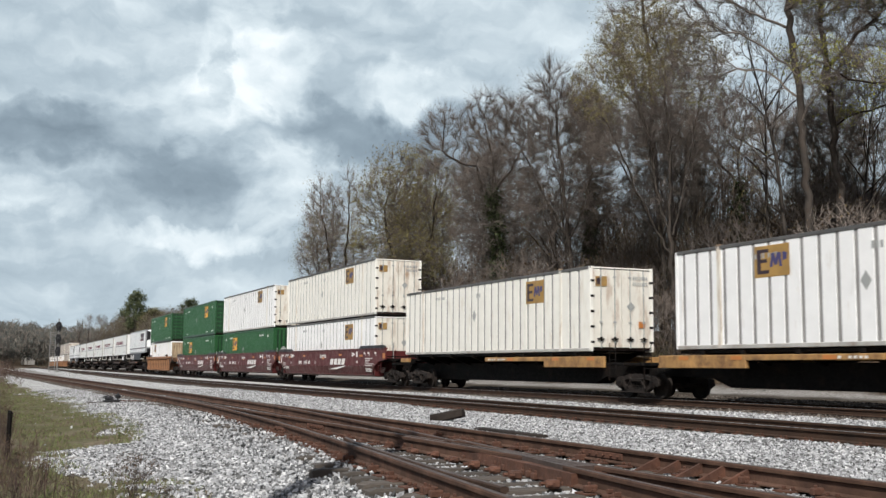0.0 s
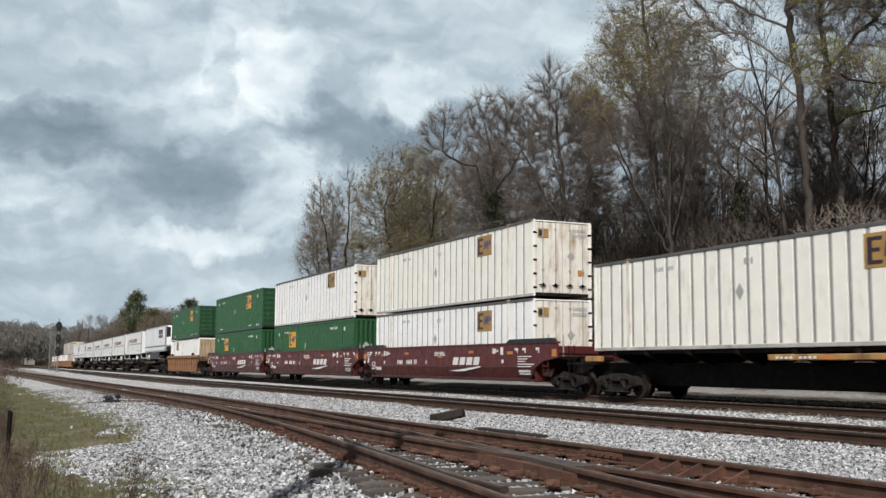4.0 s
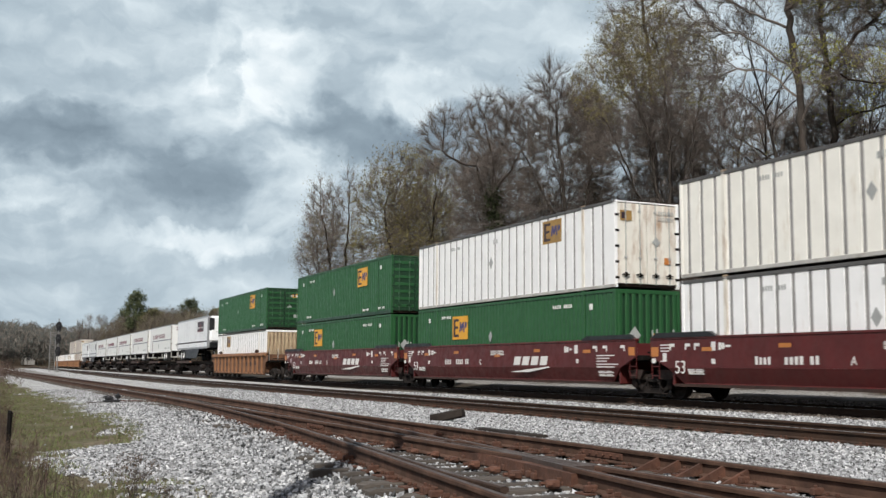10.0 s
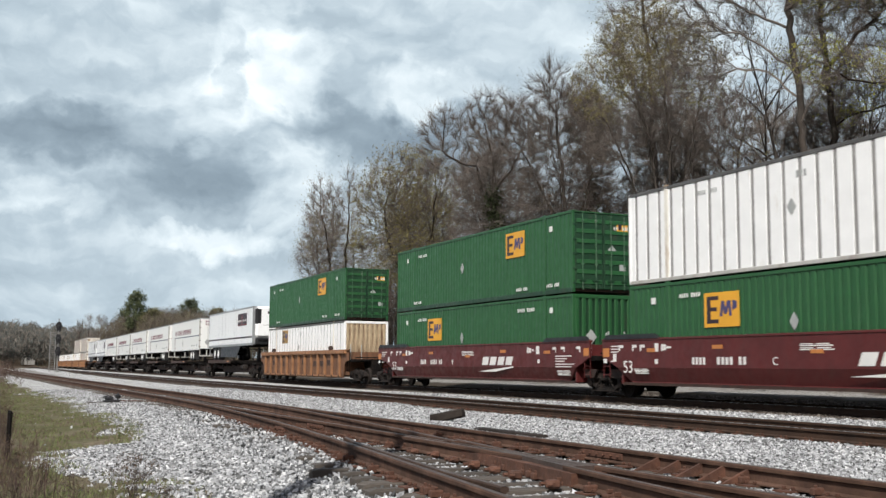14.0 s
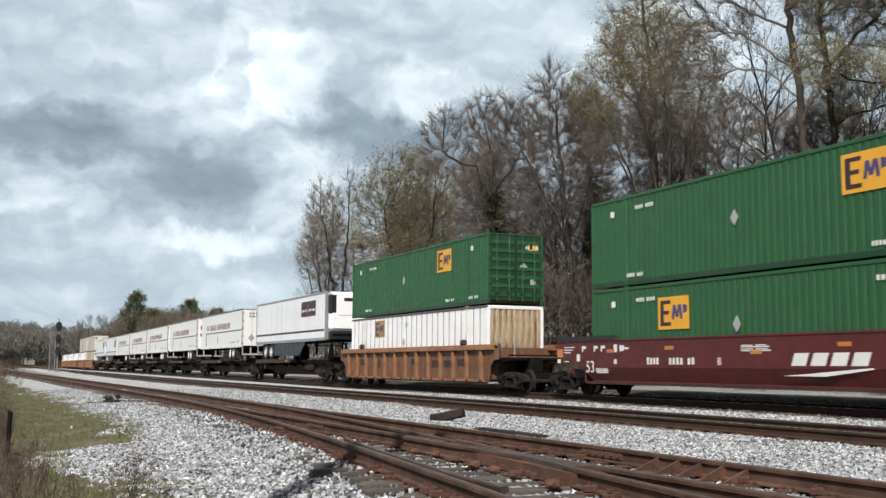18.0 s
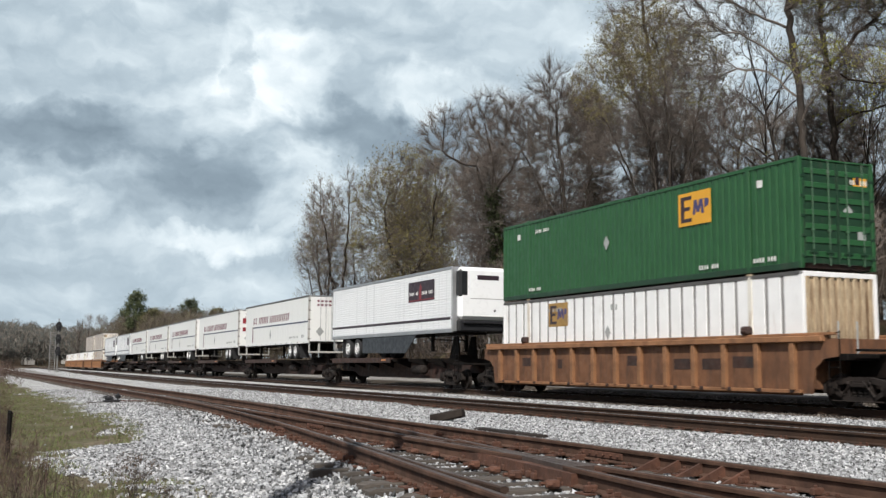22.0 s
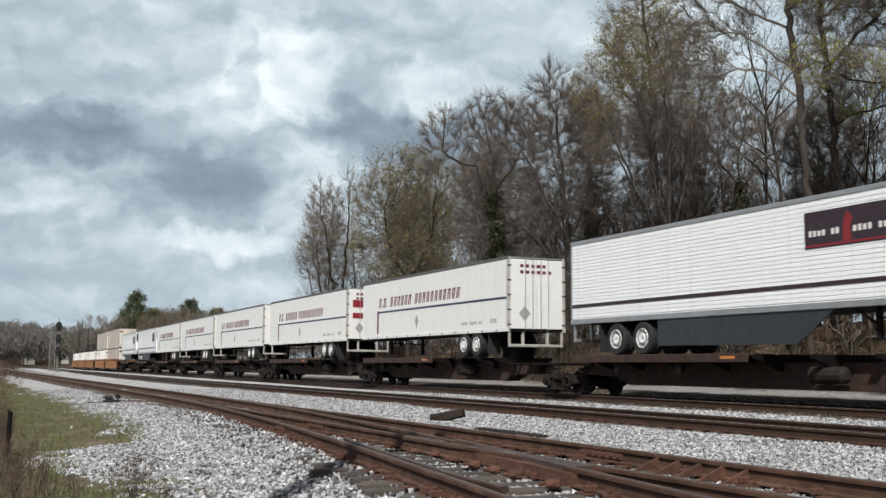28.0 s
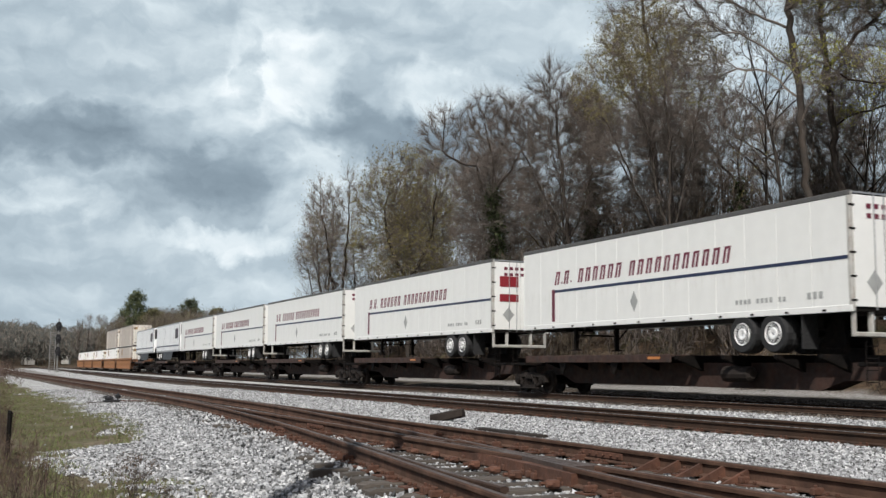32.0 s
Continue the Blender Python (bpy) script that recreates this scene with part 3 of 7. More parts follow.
sleepers_joined(track_near, Y_NEAR, -160, -40.4, M_TIE, False)
sleepers_joined(track_mid, Y_MID, -160, -46, M_TIE)
sleepers_joined(track_main, Y_TRAIN, -200, -52, M_TIE_DARK)
x = -46.0
while x < -8.0:
    sleeper(track_mid, x, Y_MID - 1.3 + random.uniform(-0.08, 0.05), Y_MID + 1.3)
    part("tie_plate", spikes, M_RUST, track_mid).location = (x, Y_MID - GAUGE, 0)
    x += 0.545 + random.uniform(-0.03, 0.03)
tie_dark = []
for me in tie_mesh:
    me = me.copy()
    me.materials[0] = M_TIE_DARK
    tie_dark.append(me)
x = -52.0
while x < -14.0:
    ob = part("sleeper", random.choice(tie_dark), M_TIE_DARK, track_main)
    ob.location, ob.scale = (x, Y_TRAIN, -0.004), (1, 2.6, 1)
    x += 0.545


# ballast stones that can be told apart, scattered over the bed near the camera
def stones(name, count, x0, x1, y_of, size, material, label, keep, lift=0.0):
    rng = np.random.default_rng(5)
    base = np.array([(1, 0, 0), (0, 1, 0), (-1, 0, 0), (0, -1, 0), (0, 0, 1), (0, 0, -1)], float)
    tri = np.array([(0, 1, 4), (1, 2, 4), (2, 3, 4), (3, 0, 4), (1, 0, 5), (2, 1, 5), (3, 2, 5), (0, 3, 5)])
    px = x0 + (x1 - x0) * rng.random(count)
    py = y_of[0] + (y_of[1] - y_of[0]) * rng.random(count)
    ok = np.array([keep(a, b, c) for a, b, c in zip(px, py, rng.random(count))])
    px, py = px[ok], py[ok]
    pz = np.array([ground_z(a, b) for a, b in zip(px, py)])
    n = len(px)
    q = rng.normal(size=(n, 4))
    q /= np.linalg.norm(q, axis=1)[:, None]
    w, a, b, c = q.T
    rot = np.stack([1 - 2 * (b * b + c * c), 2 * (a * b - c * w), 2 * (a * c + b * w), 2 * (a * b + c * w), 1 - 2 * (a * a + c * c), 2 * (b * c - a * w), 2 * (a * c - b * w), 2 * (b * c + a * w), 1 - 2 * (a * a + b * b)], 1).reshape(n, 3, 3)
    sc = size * (0.55 + 0.75 * rng.random((n, 1, 1))) * (0.65 + 0.55 * rng.random((n, 1, 3)))
    v = base[None] * (0.75 + 0.5 * rng.random((n, 6, 1))) * sc
    v = np.einsum("nij,nkj->nki", rot, v) + np.stack([px, py, pz + size * 0.15 + lift * rng.random(n)], 1)[:, None]
    f = tri[None] + 6 * np.arange(n)[:, None, None]
    me = bpy.data.meshes.new(name)
    me.from_pydata(v.reshape(-1, 3).tolist(), [], f.reshape(-1, 3).tolist())
    me.materials.append(material)
    return tagged(new(name, me), label, "gravel", kind="stuff")


def on_bed(x, y, r):
    edge = y - verge_line(x) - 0.8 * noise.noise(Vector((x * 0.35, y * 0.35, 0))) - 0.9 * noise.noise(Vector((x * 1.7, y * 1.7, 3)))
    if edge < 0:
        return r < 0.001 + 0.25 * max(0.0, 1 + edge / 0.3) and y > 0.8
    dist = math.hypot(x, y)
    if dist < 6.5 or y < -x * 0.03:
        return False
    inside = Y_CLOSE - turnout(x) - 0.55 < y < Y_FAR + 0.4
    return r < (0.42 if inside and x > -20 else 0.8 if inside else 1.0) * min(1.0, (19.0 / dist) ** 1.3)


stones("ballast_stones", 290000, -52, -4.5, (0.8, 12.3), 0.029, M_STONE, "loose pale grey crushed stones", on_bed)
def at_sleeper_ends(x, y, r):
    e = y - (Y_CLOSE - turnout(x))
    return -0.95 < e < -0.12 and r < 0.75


stones("shoulder_stones", 12000, -26, -6, (2.6, 5.7), 0.030, M_STONE, "pale stones heaped about the sleeper ends", at_sleeper_ends, 0.05)
stones("middle_stones", 24000, -44, -11, (15.1, 17.9), 0.040, M_STONE, "loose pale grey stones between the tracks", lambda x, y, r: r < min(1.0, (22.0 / math.hypot(x, y)) ** 1.5))
stones("track_bed_stones", 22000, -48, -12, (17.8, 24.6), 0.040, M_STONE_DARK, "oily brown stones of the main line", lambda x, y, r: True)


# rusty heel and filler blocks about the crossing
for x, y, l, w, h in ((-12.6, Y_CLOSE - 0.30, 0.22, 0.14, 0.11), (-12.0, Y_CLOSE - 0.28, 0.16, 0.16, 0.13), (-11.3, Y_CLOSE - 0.36, 0.24, 0.16, 0.12), (-10.6, Y_CLOSE - 0.44, 0.20, 0.2, 0.14), (-10.0, Y_CLOSE - 0.50, 0.26, 0.16, 0.12),
                      (-9.4, Y_CLOSE - 0.58, 0.2, 0.2, 0.15), (-9.0, Y_CLOSE - 0.20, 0.3, 0.14, 0.12), (-8.6, Y_CLOSE - 0.62, 0.22, 0.2, 0.13), (-8.2, Y_CLOSE - 0.2, 0.25, 0.18, 0.12), (-7.8, Y_CLOSE - 0.30, 0.2, 0.2, 0.12)):
    l, w, h = l * 0.6, w * 0.6, h * 0.6
    b = Builder().box(x - l / 2, x + l / 2, y - w / 2, y + w / 2, -0.172, -0.172 + h, c=0.02)
    for dx in (-0.06, 0.06):
        b.lathe([(0.022, -0.04), (0.022, 0.02), (0.012, 0.025)], (x + dx, y - w / 2, -0.172 + h * 0.5), "y", 6)
    part("filler_block", b, M_RUST, track_near)

# anchors and spike heads on the near rails about the crossing
anchor = [Builder().box(-0.03, 0.03, -0.10, 0.03, -0.175, -0.105, c=0.012).lathe([(0.018, -0.105), (0.018, -0.085), (0.01, -0.08)], (0, -0.05, 0), "z", 6).mesh("rail_anchor"),
          Builder().box(-0.045, 0.045, -0.12, 0.0, -0.175, -0.13, c=0.012).box(-0.015, 0.015, -0.09, -0.03, -0.13, -0.09, c=0.005).mesh("rail_anchor")]
for me in anchor:
    me.materials.append(M_RUST)
for i in range(96):
    x = -19.5 + i * 0.14 + random.uniform(-0.05, 0.05)
    y = random.choice((Y_FAR - 0.06, Y_CLOSE - 0.06, Y_CLOSE - turnout(x) - 0.06, Y_FAR - turnout(x) - 0.06))
    ob = part("rail_anchor", random.choice(anchor), M_RUST, track_near)
    ob.location, ob.rotation_euler = (x, y, random.uniform(-0.012, 0.004)), (0, 0, random.uniform(-0.15, 0.15))


# ---------------------------------------------------------------- the train
MOVERS, WHEELS = [], []     # (thing, place behind the reference point of the train), (wheelset)


def corrugated(b, x0, x1, y, z0, z1, pitch, groove, depth, out=-1, flat=0.22):
    """A pressed side wall: flat panels parted by narrow upright grooves."""
    xs, x = [(x0, 0)], x0 + pitch * 0.5
    while x < x1 - pitch * 0.3:
        xs += [(x - groove / 2, 0), (x - groove * flat, 1), (x + groove * flat, 1), (x + groove / 2, 0)]
        x += pitch
    xs.append((x1, 0))
    n = len(xs)
    b.add([(px, y - out * depth * k, z) for z in (z0, z1) for px, k in xs], [(i, i + 1, n + i + 1, n + i) for i in range(n - 1)])
    b.add([(x0, y - out * 0.06, z0), (x1, y - out * 0.06, z0), (x1, y - out * 0.06, z1), (x0, y - out * 0.06, z1)], [(0, 1, 2, 3)])
    return b


def marks(b, x, z, w, h, n, y):
    """A row of unreadable characters as small bars."""
    step = w / n
    for i in range(n):
        if i % 5 == 4:
            continue
        b.box(x + i * step, x + i * step + step * 0.62, y - 0.004, y, z, z + h * random.uniform(0.85, 1))
    return b


def logo(parent, x, z, w, h, y, panel, faded):
    """A square panel with plain dark and violet bars on it."""
    p = part("logo_panel", Box(x, x + w, y - 0.006, y, z, z + h), panel, parent, "weathered ochre panel with dark bars" if faded else "golden panel with dark bars")
    b = Builder()
    for a in ((0.08, 0.42, 0.11, 0.22), (0.08, 0.37, 0.46, 0.57), (0.08, 0.42, 0.78, 0.89)):
        b.box(x + w * a[0], x + w * a[1], y - 0.010, y - 0.006, z + h * a[2], z + h * a[3])
    b.box(x + w * 0.08, x + w * 0.19, y - 0.010, y - 0.006, z + h * 0.22, z + h * 0.46).box(x + w * 0.08, x + w * 0.19, y - 0.010, y - 0.006, z + h * 0.57, z + h * 0.78)
    part("dark_emblem", b, M_INK, p)
    b = Builder()
    for u0, u1, v0, v1 in ((0.45, 0.50, 0.30, 0.74), (0.50, 0.58, 0.74, 0.36), (0.58, 0.66, 0.36, 0.74), (0.68, 0.72, 0.74, 0.30)):
        b.prism([(x + w * u0, z + h * v0), (x + w * (u0 + 0.075), z + h * v0), (x + w * (u1 + 0.075), z + h * v1), (x + w * u1, z + h * v1)], y - 0.010, y - 0.006)
    b.prism([(x + w * u, z + h * v) for u, v in ((0.81, 0.46), (0.93, 0.52), (0.94, 0.70), (0.86, 0.74), (0.81, 0.74))], y - 0.0104, y - 0.006)
    part("violet_emblem", b, M_INK_BLUE, p)


def container(style, z0, label, length=16.15, height=2.90, logo_at=None, post=True, end="doors", width=2.59):
    """A 53-foot box: corrugated sides, rails, posts at the lifting points, doors on the leading end."""
    random.seed(int(z0 * 100) + len(style))
    green = style == "green"
    paint = M_GREEN if green else M_CREAM if style == "cream" else M_WHITE
    c = thing("shipping_container", label, "container", "containers on the train")
    L, W, z1 = length / 2, width / 2, z0 + height
    pitch, groove, depth = (0.27, 0.13, 0.022) if green else (0.60, 0.145, 0.020)
    if style == "grey":
        paint, pitch, groove = M_GREY_TAN, 0.30, 0.14
    side_names = ((-W, -1), (W, 1))
    for y, out in side_names:
        part("side_panel", corrugated(Builder(), -L + 0.10, L - 0.10, y + 0.02 * -out, z0 + (0.16 if green else 0.10), z1 - 0.09, pitch, groove, depth, out, 0.22 if green else 0.42), paint, c)
    if not green:      # grey strips that paint the shade in the grooves between the flat panels
        b, x = Builder(), -L + 0.10 + pitch * 0.5
        while x < L - 0.10 - pitch * 0.3:
            b.box(x - groove * 0.41, x + groove * 0.41, -W + 0.034, -W + 0.042, z0 + 0.12, z1 - 0.10)
            x += pitch
        part("groove", b, M_SEAM, c, "recessed grooves with their shade painted grey")
    part("roof", Box(-L + 0.02, L - 0.02, -W + 0.03, W - 0.03, z1 - 0.07, z1 - 0.02, c=0.01), paint, c)
    for y in (-W, W):
        part("top_rail", Box(-L, L, y - 0.035 * (y > 0), y + 0.035 * (y < 0), z1 - 0.10, z1, c=0.01), M_GREEN if green else M_TOP_RAIL, c)
        part("bottom_rail", Box(-L, L, y - 0.05 * (y > 0), y + 0.05 * (y < 0), z0, z0 + (0.17 if green else 0.11), c=0.012), M_WHITE_DIRTY if not green else M_GREEN_DARK, c)
        for x in (-L, L - 0.12):
            part("corner_post", Box(x, x + 0.12, y - 0.12 * (y > 0) + 0.004 * (y > 0), y + 0.12 * (y < 0) - 0.004 * (y < 0), z0, z1 - 0.004, c=0.012), paint, c)
        if post:
            for x in (-6.10, 6.10):
                part("lifting_post", Box(x - 0.09, x + 0.09, y - 0.05 * (y > 0) + 0.008 * (y > 0), y + 0.05 * (y < 0) - 0.008 * (y < 0), z0 + 0.01, z1 - 0.01, c=0.02), paint if green else M_WHITE_OLD, c)
                part("lifting_casting", Box(x - 0.11, x + 0.11, y - 0.07 * (y > 0) + 0.015 * (y > 0), y + 0.07 * (y < 0) - 0.015 * (y < 0), z1 - 0.02, z1 + 0.04, c=0.015), paint if green else M_CREAM_RUST, c)
    part("floor", Box(-L + 0.1, L - 0.1, -W + 0.05, W - 0.05, z0 + 0.04, z0 + 0.15), M_DECK, c)
    if end == "doors":
        dm = M_GREEN_DARK if green else M_WHITE_OLD
        for s in (-1, 1):
            d = Builder()
            y0, y1 = sorted((s * 0.012, s * (W - 0.12)))
            d.box(L - 0.06, L - 0.02, y0, y1, z0 + 0.14, z1 - 0.10, c=0.008)
            door = part("door", d, dm, c)
            if green:
                fold = Box(L - 0.02, L + 0.006, y0 + 0.06, y1 - 0.06, 0, 0.15, c=0.01).mesh("door_fold")
                fold.materials.append(M_GREEN)
                for k in range(7):
                    part("door_fold", fold, M_GREEN, door).location = (0, 0, z0 + 0.30 + k * 0.36)
            for u in (0.26, 0.74):
                yy = y0 + (y1 - y0) * u
                b = Builder().tube([(L + 0.012, yy, z0 + 0.10), (L + 0.012, yy, z1 - 0.06)], 0.018, 6)
                for zz in (z0 + 0.35, z0 + 1.0, z1 - 0.35):
                    b.box(L - 0.02, L + 0.03, yy - 0.05, yy + 0.05, zz - 0.03, zz + 0.03, c=0.006)
                part("lock_bar", b, M_GREEN_PALE if green else M_MARK_GREY, door)
                part("lock_handle", Box(L + 0.015, L + 0.045, yy - 0.16, yy + 0.12, z0 + 0.40, z0 + 0.45, c=0.006).box(L + 0.01, L + 0.035, yy - 0.05, yy + 0.05, z0 + 0.34, z0 + 0.50, c=0.008), M_GREEN_DARK if green else M_STEEL, door)
            for k in range(5):
                zz = z0 + 0.28 + k * 0.52
                part("hinge", Box(L - 0.03, L + 0.012, s * (W - 0.17), s * (W - 0.015), zz, zz + 0.08, c=0.008), M_GREEN_DARK if green else M_STEEL, door)
        b = Builder()
        for k, zz in enumerate((z1 - 0.42, z1 - 0.62)):
            for i in range(7):
                b.box(L + 0.0, L + 0.004, 0.45 + i * 0.09, 0.50 + i * 0.09, zz, zz + 0.12)
        tagged(part("markings", b, M_MARK if green else M_MARK_GREY, c), kind="stuff")
        part("small_plate", Box(L - 0.015, L + 0.006, W - 0.62, W - 0.36, z0 + 0.82, z0 + 1.04), M_REFLECT if not green else M_MARK_GREY, c)
        p = part("logo_panel", Box(L - 0.015, L + 0.003, -W + 0.22 if not green else W - 0.72, -W + 0.68 if not green else W - 0.26, z1 - 0.68, z1 - 0.34), M_LOGO_FADED if not green else M_ORANGE, c)
        part("dark_emblem", Box(L + 0.003, L + 0.007, -W + 0.26 if not green else W - 0.66, -W + 0.40 if not green else W - 0.52, z1 - 0.62, z1 - 0.40), M_INK, p)
        part("hazard_diamond", Builder().prism([(y * 0.17 + 0.35, zz * 0.17 + z0 + 1.55) for y, zz in ((-1, 0), (0, -1), (1, 0), (0, 1))], L + 0.0, L + 0.005, "x"), M_MARK_GREY, c)
    else:
        wall = part("front_wall", Box(L - 0.09, L - 0.07, -W + 0.1, W - 0.1, z0 + 0.15, z1 - 0.1), M_GREEN_DARK if green else M_CREAM_RUST, c)
        fold = Box(L - 0.068, L - 0.01, 0, 0.15, z0 + 0.16, z1 - 0.10, c=0.02).mesh("fold")
        fold.materials.append(M_GREEN if green else M_CREAM_RUST)
        for i in range(9):
            part("fold", fold, M_GREEN, wall).location = (0, -W + 0.13 + i * 0.27, 0)
        if green:
            part("placard", Box(L - 0.008, L, 0.18, 0.78, z0 + 1.06, z0 + 1.46), M_ORANGE, c, "small golden placard")
            part("hazard_diamond", Builder().prism([(y * 0.24 - 0.55, zz * 0.28 + z0 + 1.40) for y, zz in ((-1, 0), (0, -1), (1, 0), (0, 1))], L - 0.008, L, "x"), M_MARK_GREY, c)
        part("head_rail", Box(L - 0.10, L - 0.004, -W + 0.12, W - 0.12, z1 - 0.14, z1 - 0.004, c=0.01), paint, c)
    part("rear_wall", Box(-L + 0.02, -L + 0.06, -W + 0.12, W - 0.12, z0 + 0.15, z1 - 0.10), paint, c)
    # panels and lettering on the side that faces the camera
    yl = -W - 0.001 if green else -W + 0.018
    if logo_at is not None:
        logo(c, logo_at[0], z0 + logo_at[1], 1.50 if green else 1.32, 0.98 if green else 0.84, yl + 0.003, M_ORANGE if green else M_LOGO_FADED, not green)
    b = Builder()
    if green:
        marks(b, -5.5, z1 - 0.50, 1.1, 0.13, 10, yl)
        if logo_at and logo_at[0] < 0:
            marks(b, 4.1, z1 - 0.50, 1.5, 0.15, 10, yl)
        for x in (-6.9, 6.5):
            b.box(x, x + 0.22, yl - 0.004, yl, z1 - 0.62, z1 - 0.42)
        for x in (-6.0, 4.0, 6.3):
            marks(b, x, z0 + 0.26, 0.9, 0.13, 8, yl)
    else:
        marks(b, -4.6, z1 - 0.52, 1.0, 0.14, 10, yl)
        marks(b, -0.6, z1 - 0.62, 0.4, 0.2, 3, yl)
    tagged(part("markings", b, M_MARK if green else M_MARK_GREY, c), kind="stuff")
    dmd = Builder().prism([(-0.8 + u * 0.17, (z0 + z1) / 2 + v * 0.24 + 0.1) for u, v in ((-1, 0), (0, -1), (1, 0), (0, 1))], yl - 0.005, yl)
    part("hazard_diamond", dmd, M_MARK_GREY, c)
    return c


def wheel_profile():
    return [(0.06, -0.045), (0.13, -0.05), (0.15, -0.02), (0.33, -0.015), (0.36, -0.06), (0.415, -0.06), (0.42, 0.045), (0.445, 0.058), (0.445, 0.075), (0.36, 0.07), (0.33, 0.02), (0.06, 0.03)]


def wheelset_mesh():
    b = Builder()
    for s in (-1, 1):
        b.lathe([(r, -s * 0.0 + s * (-d)) for r, d in wheel_profile()], (0, s * 0.755, 0), "y", 22)
    b.lathe([(0.075, -0.98), (0.085, -0.72), (0.07, 0), (0.085, 0.72), (0.075, 0.98)], (0, 0, 0), "y", 10)
    me = b.mesh("wheelset")
    me.materials.append(M_STEEL_GREY)
    return me


def bogie_meshes():
    f = Builder()

    def bar(x0, z0, x1, z1, d, deep=0.085):
        n = Vector((z0 - z1, x1 - x0)).normalized() * d / 2
        f.prism([(x0 - n.x, z0 - n.y), (x1 - n.x, z1 - n.y), (x1 + n.x, z1 + n.y), (x0 + n.x, z0 + n.y)], -deep, deep)
    # top chord, sagging tension member, columns about the spring nest, boxes over the axle ends
    for e in (-1, 1):
        bar(e * 0.30, 0.70, e * 0.86, 0.60, 0.13)
        bar(e * 0.42, 0.24, e * 0.80, 0.44, 0.11)
        bar(e * 0.33, 0.24, e * 0.33, 0.70, 0.10)
        f.prism([(e * x, z) for x, z in ((0.66, 0.44), (0.70, 0.64), (0.82, 0.69), (0.98, 0.68), (1.12, 0.60), (1.16, 0.42), (1.06, 0.36), (0.99, 0.50), (0.79, 0.50))], -0.10, 0.10)
        f.lathe([(0.03, -0.13), (0.05, -0.10), (0.05, -0.09)], (e * 0.33, 0, 0.62), "y", 8)
        f.tube([(e * 0.16, -0.13, 0.68), (e * 0.52, -0.13, 0.30)], 0.022, 5)
    bar(-0.44, 0.235, 0.44, 0.235, 0.11, 0.11)
    bar(-0.34, 0.71, 0.34, 0.71, 0.12, 0.10)
    f.box(-0.24, 0.24, -0.14, -0.08, 0.52, 0.64, c=0.02).tube([(-0.80, -0.15, 0.19), (0.80, -0.15, 0.19)], 0.02, 5)
    f = f.mesh("side_frame")
    f.materials.append(M_STEEL_GREY)
    s = Builder()
    for x in (-0.18, 0.0, 0.18):
        s.lathe([(0.07, 0.27), (0.085, 0.30), (0.065, 0.34), (0.085, 0.38), (0.065, 0.42), (0.085, 0.46), (0.07, 0.50)], (x, 0, 0), "z", 8)
    s = s.mesh("spring")
    s.materials.append(M_STEEL)
    j = Builder().lathe([(0.05, -0.10), (0.115, -0.09), (0.125, -0.02), (0.10, 0.06)], (0, 0, 0), "y", 12).box(-0.14, 0.14, -0.02, 0.05, 0.02, 0.16, c=0.02).mesh("bearing_cap")
    j.materials.append(M_STEEL)
    bol = Builder().box(-0.20, 0.20, -1.05, 1.05, 0.46, 0.72, c=0.03).box(-0.9, 0.9, -0.10, 0.10, 0.40, 0.50, c=0.02).mesh("bolster")
    bol.materials.append(M_STEEL)
    return f, s, j, bol


WHEELSET, (FRAME, SPRING, CAP, BOLSTER) = wheelset_mesh(), bogie_meshes()


def bogie(car, x):
    b = part("bogie", BOLSTER, M_STEEL, car, "dark two-axle bogie with cast side frames")
    b.location = (x, 0, 0)
    for s in (-1, 1):
        fr = part("side_frame", FRAME, M_STEEL_GREY, b)
        fr.location = (0, s * 0.99, 0)
        sp = part("spring", SPRING, M_STEEL, b)
        sp.location = (0, s * 1.0, 0)
        for d in (-0.88, 0.88):
            cp = part("bearing_cap", CAP, M_STEEL, b)
            cp.location, cp.scale = (d, s * 1.04, 0.42), (1, -s if s > 0 else 1, 1)
            cp.scale = (1, 1, 1)
            cp.rotation_euler = (0, 0, math.pi if s > 0 else 0)
    for d in (-0.88, 0.88):
        w = part("wheelset", WHEELSET, M_STEEL_GREY, b)
        w.location = (d, 0, 0.42)
        WHEELS.append((w, d))
    return b


def ladder(car, x, y, z0, z1, material):
    b = Builder()
    for dx in (0, 0.36):
        b.tube([(x + dx, y, z0), (x + dx, y, z1)], 0.014, 5)
    z = z0 + 0.1
    while z < z1:
        b.tube([(x, y, z), (x + 0.36, y, z)], 0.012, 5)
        z += 0.28
    return part("ladder", b, material, car)


